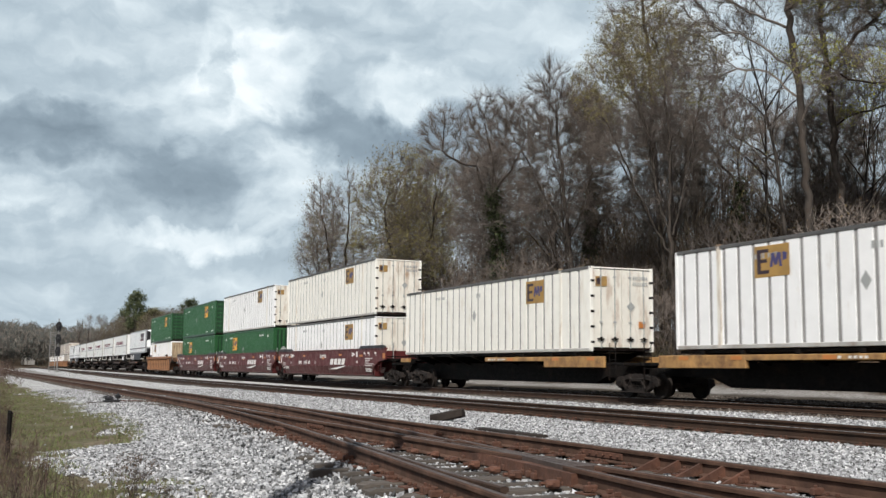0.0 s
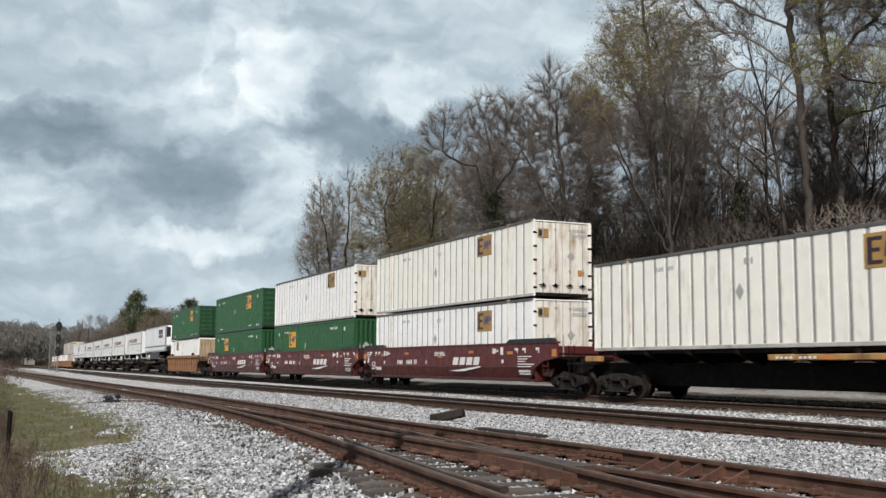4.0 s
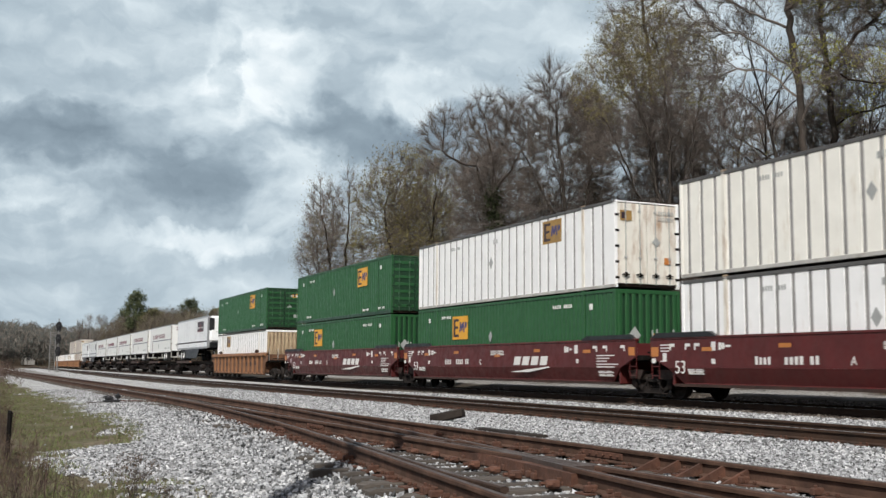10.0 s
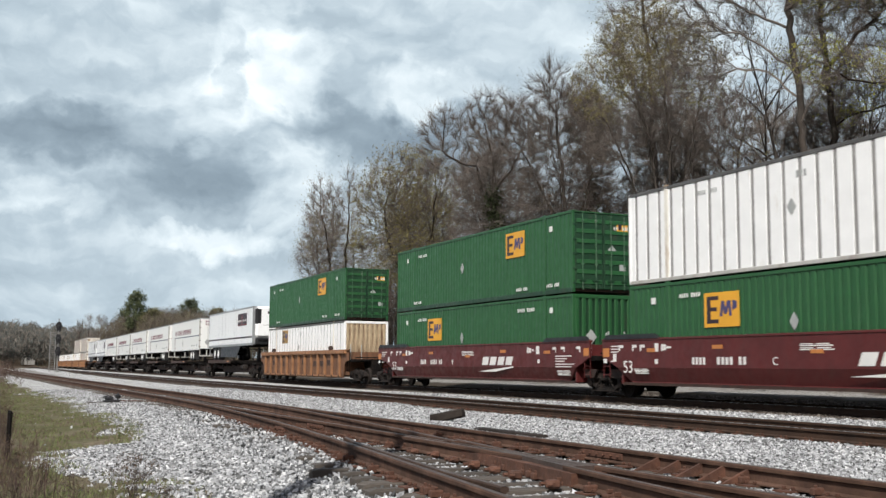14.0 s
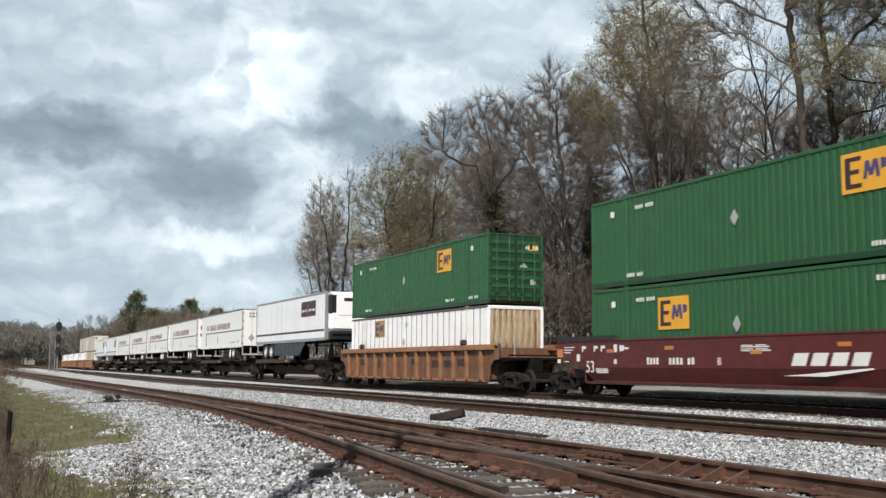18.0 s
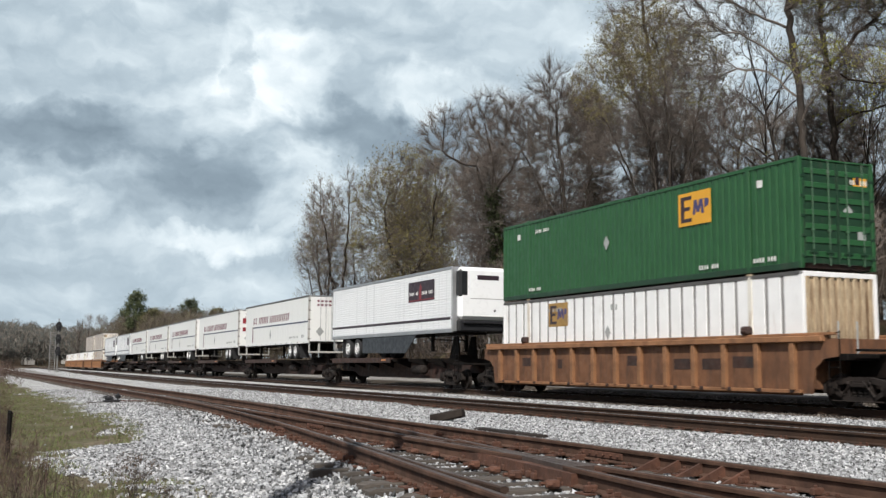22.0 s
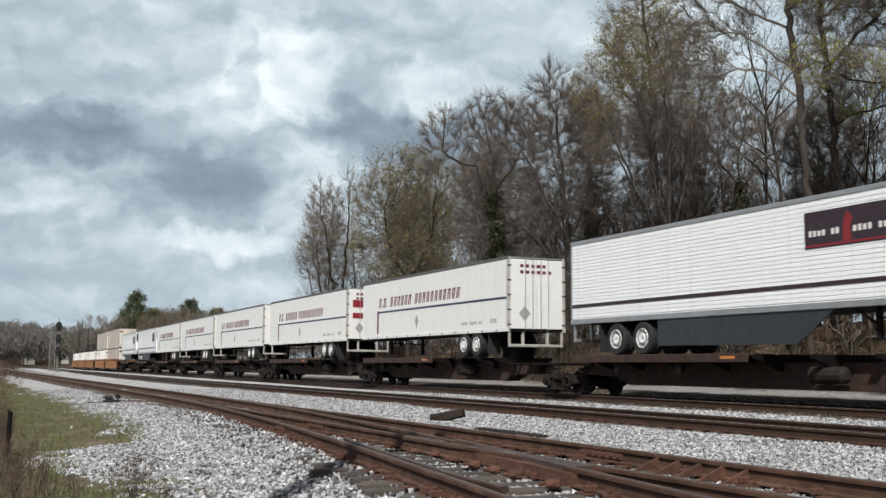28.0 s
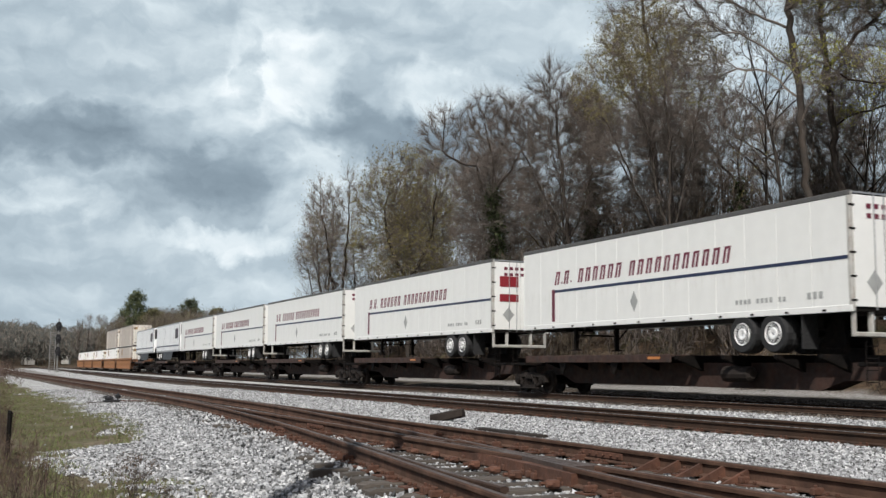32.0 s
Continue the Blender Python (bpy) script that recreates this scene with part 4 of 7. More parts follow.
def well_car(colour, label, letter="", bogies=(-9.79, 9.79), ribs=False, detail=True, z0=0.50, z1=1.80, half=9.75):
    """One unit of a double-stack well car: deep side sills, end platforms, bogies under the ends."""
    car = thing("well_car", label, "rail car", "well cars")
    well = 8.35
    # ribs and flanges take a lighter tan than the sill panels
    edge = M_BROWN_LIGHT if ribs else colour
    left, right = 1.75 if letter == "B" else 1.05, 1.75 if letter == "A" else 1.05
    for s in (-1, 1):
        y = s * 1.43
        b = Builder()
        if ribs:
            b.box(-well + 0.2, well - 0.2, y - 0.02, y + 0.02, z0 + 0.09, z1 - 0.1)
        else:
            zk = z0 + 0.46
            b.prism([(-well - left, z1), (well + right, z1), (well + right, zk + 0.34), (well + 0.75, zk + 0.22), (well + 0.2, zk), (-well - 0.2, zk), (-well - 0.75, zk + 0.22), (-well - left, zk + 0.34)], y - 0.03, y + 0.03)
            low = Builder()
            yi = y - s * 0.15
            low.add([(-well - 0.2, y + s * 0.03, zk - 0.002), (well + 0.2, y + s * 0.03, zk - 0.002), (well - 0.4, yi + s * 0.03, z0), (-well + 0.4, yi + s * 0.03, z0),
                     (-well - 0.2, y - s * 0.03, zk - 0.002), (well + 0.2, y - s * 0.03, zk - 0.002), (well - 0.4, yi - s * 0.03, z0), (-well + 0.4, yi - s * 0.03, z0)],
                    [(0, 1, 2, 3), (4, 5, 6, 7), (0, 1, 5, 4), (1, 2, 6, 5), (2, 3, 7, 6), (3, 0, 4, 7)])
            part("lower_sill", low, colour, car)
        sill = part("side_sill", b, colour, car)
        part("sill_top", Box(-well - (0.9 if ribs else left), well + (0.9 if ribs else right), y - 0.10 if s > 0 else y - 0.05, y + 0.05 if s > 0 else y + 0.10, z1 - 0.002, z1 + 0.07, c=0.012), edge, car)
        part("sill_bottom", Box(-well + 0.42, well - 0.42, y - s * 0.22, y - s * 0.10, z0 - 0.05, z0 + 0.03, c=0.012), colour, car)
        if ribs:
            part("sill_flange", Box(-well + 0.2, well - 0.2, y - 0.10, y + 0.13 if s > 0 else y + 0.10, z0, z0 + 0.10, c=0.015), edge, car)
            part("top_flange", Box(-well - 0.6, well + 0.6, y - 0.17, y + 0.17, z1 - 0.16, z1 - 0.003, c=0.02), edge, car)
            for e in (-1, 1):
                arch = [(e * (well - 0.2), z0), (e * (well - 0.2), z1 - 0.1), (e * (well + 1.0), z1 - 0.1), (e * (well + 1.0), z0 + 0.92), (e * (well + 0.55), z0 + 0.86), (e * (well + 0.25), z0 + 0.62), (e * (well + 0.12), z0)]
                part("sill_arch", Builder().prism(arch, y - 0.03, y + 0.03), colour, car)
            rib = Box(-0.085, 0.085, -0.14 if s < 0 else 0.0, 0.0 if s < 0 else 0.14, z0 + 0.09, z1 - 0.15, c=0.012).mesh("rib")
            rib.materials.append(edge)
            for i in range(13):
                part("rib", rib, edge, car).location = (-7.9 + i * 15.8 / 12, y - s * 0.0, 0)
            if detail:
                for x in (-6.1, 6.1):
                    part("corner_lock", Box(x - 0.17, x + 0.17, y - 0.10, y + 0.10, z1 + 0.065, z1 + 0.30, c=0.05).box(x - 0.10, x + 0.10, y - 0.13, y + 0.13, z1 + 0.12, z1 + 0.20, c=0.02), M_DECK, car, "dark steel corner lock")
                if s < 0:
                    for x, w, z in ((-6.25, 0.62, 1.12), (-3.7, 0.3, 1.05), (0.55, 0.6, 1.15), (2.95, 1.0, 1.05), (4.25, 1.05, 1.05), (5.55, 0.85, 1.1)):
                        part("paint_patch", Box(x, x + w, y - 0.026, y - 0.018, z - 0.13, z + 0.18), M_DECK, car, "dark painted-over patch")
                    for k in range(14):
                        x = -7.7 + k * 1.19
                        part("rivet_block", Box(x, x + 0.16, y - 0.125, y - 0.08, z0 + 0.02, z0 + 0.12, c=0.02), M_DECK, car)
    part("well_floor", Box(-well, well, -1.38, 1.38, 0.42, 0.50), M_DECK, car)
    for s in (-1, 1):
        b = Builder().box(s * well, s * (half - 0.25), -1.30, 1.30, z1 - 0.62, z1 - 0.45, c=0.02).box(s * (well + 0.2), s * (half + 0.05), -0.28, 0.28, 0.72, z1 - 0.45, c=0.03)
        part("end_platform", b, M_STEEL, car)
        part("bulkhead", Box(s * well, s * (well + 0.08), -1.38, 1.38, 0.45, z1 - 0.05, c=0.01), colour, car)
        if detail:
            b = Builder()
            for y in (-1.32, -0.7):
                b.tube([(s * (half - 0.5), y, z1 - 0.5), (s * (half - 0.5), y, z1 + 0.34)], 0.024, 5)
            part("handrail", b, M_MARK_GREY, car)
            ladder(car, s * (half - 0.55) - 0.18, -1.42, 0.62, z1 + 0.1, M_STEEL if ribs else colour)
            part("cross_step", Box(s * (half - 0.1), s * (half + 0.12), -1.2, 1.2, z1 - 0.40, z1 - 0.34, c=0.01), M_STEEL, car)
    for s in bogies:
        bogie(car, s)
    part("coupling", Box(-half - 0.75, -half + 0.1, -0.16, 0.16, 0.72, 1.0, c=0.03), M_STEEL, car)
    yf = -1.462 if not ribs else -1.535
    for x in ((-6.95, -3.85, -0.1, 3.0, 6.36) if not ribs else ()):
        part("reflector", Box(x, x + 0.44, yf - 0.006, yf + 0.004, z1 - (0.36 if abs(x) > 5 else 0.30 if x != -0.1 else 0.46), z1 - (0.25 if abs(x) > 5 else 0.19 if x != -0.1 else 0.36)), M_REFLECT, car)
    if not ribs:
        if detail:
            for s in (-1, 1):
                x0, x1 = s * 6.3, s * (well + (left if s < 0 else right) - 0.1)
                lip = Builder().prism([(x0, z1 + 0.06), (x0 + s * 0.3, z1 + 0.20), (x1 - s * 0.2, z1 + 0.20), (x1, z1 + 0.06)], -1.50, -1.36)
                part("guide_lip", lip, M_BLACK, car, "black guide lip along the sill")
        part("end_placard", Box(-well - left + 0.04, -well - left + 0.40, yf - 0.006, yf + 0.004, z1 - 0.50, z1 - 0.22), M_REFLECT, car, "square orange placard")
        part("end_placard", Box(-well - left + 0.06, -well - left + 0.26, yf - 0.006, yf + 0.004, z1 - 0.70, z1 - 0.56), M_MARK, car, "small white placard")
        part("end_placard", Box(well + right - 0.38, well + right - 0.06, yf - 0.006, yf + 0.004, z1 - 0.46, z1 - 0.20), M_REFLECT, car, "square orange placard")
        for x in (-9.0, 9.0):
            part("end_gusset", Builder().prism([(x - 0.45, z1 - 0.9), (x + 0.45, z1 - 0.9), (x + 0.25, 0.62), (x - 0.25, 0.62)], -1.20, -1.14), M_DECK, car)
        b = Builder()
        zb = 1.03                              # slanted white blocks over a swoosh
        for i in range(4):
            x = 1.42 + i * 0.66
            b.prism([(x, zb), (x + 0.50, zb), (x + 0.63, zb + 0.32), (x + 0.13, zb + 0.32)], yf - 0.006, yf + 0.002)
        b.prism([(1.12, zb - 0.26), (4.05, zb - 0.045), (4.10, zb - 0.085), (2.6, zb - 0.26)], yf - 0.006, yf + 0.002)
        part("white_emblem", b, M_MARK, car, "white slanted blocks over a swoosh")
        b = Builder()
        marks(b, -4.75, 1.06, 0.80, 0.22, 5, yf + 0.002)
        marks(b, -3.65, 1.06, 1.25, 0.22, 7, yf + 0.002)
        for x in (-8.45, -7.72, -7.30):
            b.box(x, x + 0.06, yf - 0.004, yf + 0.002, 1.48, 1.67).box(x + 0.065, x + 0.24, yf - 0.004, yf + 0.002, 1.58, 1.67)
        for k, z in enumerate((1.62, 1.53, 1.44, 1.14)):
            b.box(-well - left + 0.5, -well - left + 1.15 - 0.12 * k, yf - 0.004, yf + 0.002, z, z + 0.035)
        b.box(-6.54, -6.36, yf - 0.004, yf + 0.002, 1.45, 1.70).box(-6.22, -6.12, yf - 0.004, yf + 0.002, 1.47, 1.67).box(-6.10, -5.98, yf - 0.004, yf + 0.002, 1.49, 1.66).box(-5.95, -5.72, yf - 0.004, yf + 0.002, 1.54, 1.60).box(-8.78, -8.60, yf - 0.004, yf + 0.002, 1.16, 1.40).box(-6.54, -6.38, yf - 0.004, yf + 0.002, 1.08, 1.22)
        for x in (6.96, 7.55, 8.56):
            b.box(x + 0.19, x + 0.25, yf - 0.004, yf + 0.002, 1.48, 1.67).box(x, x + 0.185, yf - 0.004, yf + 0.002, 1.58, 1.67)
        b.box(5.13, 5.25, yf - 0.004, yf + 0.002, 1.47, 1.68).box(5.28, 5.42, yf - 0.004, yf + 0.002, 1.48, 1.66).box(5.48, 5.62, yf - 0.004, yf + 0.002, 1.54, 1.61).box(5.80, 6.02, yf - 0.004, yf + 0.002, 1.43, 1.72).box(5.90, 6.05, yf - 0.004, yf + 0.002, 1.10, 1.24)
        for k, (w, z) in enumerate(((1.05, 1.33), (0.75, 1.24), (0.60, 1.15), (1.25, 1.05), (1.05, 0.96))):
            b.box(7.18, 7.18 + w, yf - 0.004, yf + 0.002, z, z + 0.035)
        for x, z, w, n in ((-0.45, 1.52, 1.1, 8), (-0.45, 1.42, 1.15, 9), (7.3, 0.78, 0.9, 8), (7.35, 0.68, 0.85, 8), (-7.6, 0.86, 0.75, 8), (-7.55, 0.78, 0.7, 7)):
            b.box(x, x + w, yf - 0.004, yf + 0.002, z, z + 0.03).box(x, x + w * 0.4, yf - 0.004, yf + 0.002, z + 0.045, z + 0.07).box(x + w * 0.5, x + w * 0.9, yf - 0.004, yf + 0.002, z + 0.045, z + 0.07)
        tagged(part("markings", b, M_MARK, car), kind="stuff")
        if letter:
            for txt, x, z, size in ((letter, -1.45, 1.05, 0.30), ("53", -8.22, 0.80, 0.54)):
                me = text_mesh(txt, size)
                me.materials.append(M_MARK)
                ob = part("lettering", me, M_MARK, car, "white painted characters")
                ob.location = (x, yf - 0.001, z)
    return car


def spine_car(label, length=17.6, z=1.30, yellow=False, bogies=(-8.5, 8.5), thick=1):
    """A low skeleton car: one deep centre sill, cross arms, a deck plate under the trailer wheels."""
    car = thing("spine_car", label, "rail car", "spine cars")
    L = length / 2
    col = M_YELLOW if yellow else M_DECK
    part("centre_sill", Builder().prism([(-L + 0.2, 1.12), (L - 0.2, 1.12), (L - 0.2, 0.70), (L - 2.2, 0.66), (L - 3.0, 0.40), (-L + 3.0, 0.40), (-L + 2.2, 0.66), (-L + 0.2, 0.70)], -0.34, 0.34), M_DECK if not yellow else M_STEEL, car)
    arms = (-6.9, -5.2, -3.1, -1.0, 1.2, 3.3, 5.4, 7.0)
    arm = Builder().prism([(-1.30, z - 0.14), (-0.3, z - 0.50), (0.3, z - 0.50), (1.30, z - 0.14), (1.30, z - 0.04), (-1.30, z - 0.04)], -0.07, 0.07, "x").mesh("cross_arm")
    arm.materials.append(M_STEEL)
    for x in arms:
        part("cross_arm", arm, M_STEEL, car).location = (x, 0, 0)
    if yellow:
        for s in (-1, 1):
            for x0, x1, h in ((0.3, 5.0, 0.16), (5.0, 8.9, 0.38), (-8.6, -7.6, 0.18)):
                part("side_beam", Box(thick * x0, thick * x1, s * 1.22, s * 1.34, z - 0.17 - h, z - 0.17, c=0.02), M_YELLOW, car)
            part("side_rail", Box(-8.0, 8.0, s * 1.10, s * 1.20, z - 0.12, z - 0.02, c=0.015), M_STEEL, car)
        b = Builder()
        marks(b, 0.6 if thick > 0 else -2.2, z - 0.29, 1.5, 0.07, 9, -1.343)
        tagged(part("markings", b, M_MARK, car), kind="stuff")
        for x in (thick * 5.6, thick * 7.9, thick * 2.2):
            part("reflector", Box(x, x + 0.45, -1.348, -1.338, z - 0.31, z - 0.20), M_REFLECT, car)
        for x in (-7.4, 7.4):
            part("pedestal", Box(x - 0.25, x + 0.25, -1.25, 1.25, z - 0.02, z + 0.18, c=0.03), M_STEEL, car)
    else:
        for s in (-1, 1):
            part("deck_plate", Box(-7.8, 1.0, s * 0.36, s * 1.36, z - 0.06, z - 0.005, c=0.01), M_DECK, car)
            part("side_beam", Box(-7.8, 1.0, s * 1.30, s * 1.37, z - 0.24, z + 0.01, c=0.015), M_DECK, car)
            for x in (-5.6, -2.4):
                part("gusset", Builder().prism([(x, z - 0.24), (x + 0.5, z - 0.24), (x + 0.3, z - 0.62), (x + 0.2, z - 0.62)], s * 1.22, s * 1.26), M_STEEL, car)
            part("reflector", Box(-0.1, 0.5, s * 1.368, s * 1.378, z - 0.14, z - 0.06), M_REFLECT, car)
        part("air_tank", Builder().lathe([(0.12, -0.6), (0.22, -0.52), (0.22, 0.52), (0.12, 0.6)], (3.3, -0.75, 0.80), "x", 12), M_STEEL_GREY, car)
        x = 6.6
        b = Builder().box(x - 0.30, x + 0.30, -0.5, 0.5, 1.12, 1.50, c=0.04)
        for s in (-1, 1):
            b.prism([(x - 0.7, 1.12), (x + 0.5, 1.12), (x + 0.28, z + 0.95), (x - 0.05, z + 0.95)], s * 0.42 - 0.04, s * 0.42 + 0.04)
        part("hitch", b, M_STEEL, car, "dark steel trailer hitch stand")
    for s in (-1, 1):
        b = Builder().box(s * (L - 0.9), s * (L + 0.15), -1.25, 1.25, 1.02, 1.12, c=0.015).box(s * (L - 0.1), s * (L + 0.45), -0.14, 0.14, 0.70, 0.95, c=0.03)
        part("end_platform", b, M_STEEL, car)
        ladder(car, s * (L - 0.35) - 0.18, -1.34, 0.55, z + 0.25, M_STEEL)
    for s in bogies:
        bogie(car, s)
    return car


def trailer(style, label, length=16.15, z0=2.33, height=2.93, deck=1.36):
    """A road trailer with its wheels on the deck and its nose on the hitch."""
    t = thing("semi_trailer", label, "trailer", "trailers on the train")
    L, W, z1 = length / 2, 1.30, z0 + height
    reefer = style in ("reefer", "small_logo")
    paint = M_TRAILER if reefer else M_TRAILER_CREAM
    nose_right = reefer
    for y, s in ((-W, -1), (W, 1)):
        b = Builder()
        if reefer:       # level corrugation
            n, step = 22, (height - 0.36) / 22
            slat = Box(-L + 0.06, L - 0.06, y if s < 0 else y - 0.03, y + 0.03 if s < 0 else y, 0.010, step - 0.010, c=0.006).mesh("slat")
            slat.materials.append(paint)
            for i in range(n):
                part("slat", slat, paint, t).location = (0, 0, z0 + 0.20 + step * i)
            b.box(-L + 0.05, L - 0.05, y + 0.016 if s < 0 else y - 0.05, y + 0.05 if s < 0 else y - 0.016, z0 + 0.10, z1 - 0.10)
            part("side_lining", b, paint, t)
        else:
            n = 13
            sheet = Box(0.006, (length - 0.12) / n - 0.006, 0, 0.03, z0 + 0.16, z1 - 0.12, c=0.006).mesh("panel")
            sheet.materials.append(paint)
            for i in range(n):
                p = part("panel", sheet, paint, t)
                p.location = (-L + 0.06 + i * (length - 0.12) / n, y if s < 0 else y - 0.03, 0)
            part("side_lining", Box(-L + 0.05, L - 0.05, y + 0.014 if s < 0 else y - 0.05, y + 0.05 if s < 0 else y - 0.014, z0 + 0.1, z1 - 0.1), M_ALU, t)
        part("top_rail", Box(-L, L, y - 0.012 if s < 0 else y - 0.06, y + 0.06 if s < 0 else y + 0.012, z1 - 0.13, z1, c=0.015), M_ALU if reefer else M_TOP_RAIL, t)
        part("bottom_rail", Box(-L, L, y - 0.012 if s < 0 else y - 0.05, y + 0.05 if s < 0 else y + 0.012, z0, z0 + 0.17, c=0.012), M_ALU if reefer else paint, t)
        lamp = Box(-0.06, 0.06, -0.008, 0.008, -0.025, 0.025).mesh("marker_plate")
        lamp.materials.append(M_MARK_GREY if reefer else M_STEEL)
        for i in range(12):
            part("marker_plate", lamp, M_STEEL, t).location = (-L + 0.9 + i * (length - 1.8) / 11, y - 0.014 if s < 0 else y + 0.014, z0 + 0.06)
    part("roof", Box(-L + 0.02, L - 0.02, -W + 0.03, W - 0.03, z1 - 0.06, z1 - 0.015), M_ALU, t)
    part("floor", Box(-L + 0.05, L - 0.05, -W + 0.05, W - 0.05, z0 + 0.02, z0 + 0.12), M_STEEL, t)
    e = 1 if nose_right else -1          # which end is the nose
    # nose and tail walls
    part("nose_wall", Box(e * (L - 0.07), e * (L - 0.01), -W + 0.02, W - 0.02, z0 + 0.05, z1 - 0.02, c=0.02), paint if style != "reefer" else M_ALU, t)
    for s in (-1, 1):
        part("corner_post", Box(e * (L - 0.09), e * L, s * (W - 0.10), s * (W + 0.004), z0, z1 - 0.003, c=0.03), M_ALU if reefer else paint, t)
        part("corner_post", Box(-e * (L - 0.12), -e * L, s * (W - 0.12), s * (W + 0.004), z0, z1 - 0.003, c=0.02), M_ALU if reefer else M_WHITE_DIRTY, t)
    xt = -e * L
    for s in (-1, 1):
        d = part("door", Box(xt + e * 0.045, xt + e * 0.005, s * 0.008, s * (W - 0.12), z0 + 0.12, z1 - 0.10, c=0.01), paint, t)
        for u in (0.08, 0.42):
            b = Builder().tube([(xt - e * 0.012, s * (0.10 + u), z0 + 0.05), (xt - e * 0.012, s * (0.10 + u), z1 - 0.05)], 0.016, 6)
            part("lock_bar", b, M_ALU, d)
        for k in range(5):
            zz = z0 + 0.25 + k * 0.58
            part("hinge", Box(xt - e * 0.012, xt + e * 0.03, s * (W - 0.16), s * (W + 0.008), zz, zz + 0.05, c=0.006), M_STEEL, d)
    # undercarriage
    for k, x in enumerate((xt + e * (2.75 if style != "small_logo" else 2.6), xt + e * (3.95 if style != "reefer" else 4.2))):
        for s in (-1, 1):
            for yy in (0.92, 1.17):
                w = part("wheel", Builder().lathe([(0.30, -0.12), (0.48, -0.13), (0.52, -0.08), (0.52, 0.08), (0.48, 0.13), (0.30, 0.12)], (x, s * yy, deck + 0.52), "y", 20), M_RUBBER, t, "black dual tyre with bright rim")
                if yy > 1:
                    part("rim", Builder().lathe([(0.05, s * 0.12), (0.12, s * 0.14), (0.15, s * 0.14), (0.18, s * 0.085), (0.26, s * 0.10), (0.30, s * 0.14), (0.31, s * 0.12)], (x, s * yy, deck + 0.52), "y", 16), M_RIM, w)
        part("axle", Builder().lathe([(0.07, -0.9), (0.07, 0.9)], (x, 0, deck + 0.52), "y", 8), M_STEEL, t)
    part("slider_frame", Box(xt + e * 1.7, xt + e * 4.8, -0.6, 0.6, z0 - 0.35, z0 + 0.02, c=0.03), M_STEEL, t)
    part("mud_flap", Box(xt + e * 1.75, xt + e * 1.78, -1.24, -0.70, deck + 0.10, z0), M_RUBBER, t)
    b = Builder()
    for s in (-1, 1):
        b.box(xt + e * 0.10, xt + e * 0.22, s * 0.55 - 0.05, s * 0.55 + 0.05, z0 - 0.55, z0 + 0.02, c=0.01)
    b.box(xt + e * 0.04, xt + e * 0.16, -1.22, 1.22, z0 - 0.60, z0 - 0.48, c=0.02)
    for s in (-1, 1):
        b.box(xt + e * 0.05, xt + e * 0.15, s * 1.18 - 0.04, s * 1.18 + 0.04, z0 - 0.52, z0 + 0.02, c=0.01)
    part("rear_bumper", b, M_ALU if style == "reefer" else M_WHITE_DIRTY, t)
    xl = e * (L - 3.0)
    for s in (-1, 1):
        b = Builder().box(xl - 0.07, xl + 0.07, s * 0.85 - 0.07, s * 0.85 + 0.07, z0 - 0.75, z0 + 0.02, c=0.015).box(xl - 0.16, xl + 0.16, s * 0.85 - 0.13, s * 0.85 + 0.13, z0 - 0.79, z0 - 0.75)
        b.tube([(xl, s * 0.85, z0 - 0.45), (xl - e * 0.7, s * 0.85, z0 - 0.02)], 0.03, 5)
        part("landing_leg", b, M_STEEL, t)
    part("leg_brace", Builder().tube([(xl, -0.85, z0 - 0.25), (xl, 0.85, z0 - 0.25)], 0.03, 5), M_STEEL, t)
    part("king_plate", Box(e * (L - 1.9), e * (L - 0.4), -0.6, 0.6, z0 - 0.06, z0 + 0.02, c=0.01), M_STEEL, t)
    yf = -W - 0.003
    if style == "reefer" or style == "small_logo":
        part("side_skirt", Builder().prism([(-3.1, z0 + 0.0), (4.1, z0 + 0.0), (2.8, z0 - 0.85), (-3.1, z0 - 0.80)], -W + 0.03, -W + 0.06), M_SKIRT, t, "slate grey aerodynamic side skirt")
        part("stripe", Box(-L + 0.1, L - 0.15, yf - 0.003, yf + 0.004, z0 + 0.56, z0 + 0.68), M_INK if style == "reefer" else M_NAVY, t, "dark stripe along the side")
        # cooling unit on the nose
        u = part("cooling_unit", Builder().box(e * L, e * (L + 0.44), -1.14, 1.14, z0 + 0.55, z1 - 0.03, c=0.15), M_TRAILER, t, "white rounded refrigeration unit")
        part("grille", Builder().box(e * (L + 0.02), e * (L + 0.452), -1.17, -0.66, z1 - 1.38, z1 - 0.12, c=0.12), M_BLACK, u, "black rounded side grille")
        part("seam", Box(e * (L + 0.437), e * (L + 0.444), -0.62, 1.0, z1 - 1.42, z1 - 1.39), M_SEAM, u)
        part("lower_shroud", Builder().box(e * L, e * (L + 0.34), -1.10, 1.10, z0 + 0.04, z0 + 0.54, c=0.05).box(e * L, e * (L + 0.46), -0.95, 0.95, z0 + 0.36, z0 + 0.50, c=0.03), M_BLACK, u)
        part("plaque", Box(e * (L + 0.442), e * (L + 0.448), -0.30, 0.75, z1 - 0.58, z1 - 0.38), M_INK, u)
        part("cap", Builder().lathe([(0.05, 0), (0.05, 0.02)], (e * (L + 0.44), 0.55, z0 + 0.95), "x", 8), M_BLACK, u)
        sign = (2.3, 5.3, z0 + 1.52, z0 + 2.45) if style == "reefer" else (4.6, 6.4, z0 + 1.35, z0 + 2.35)
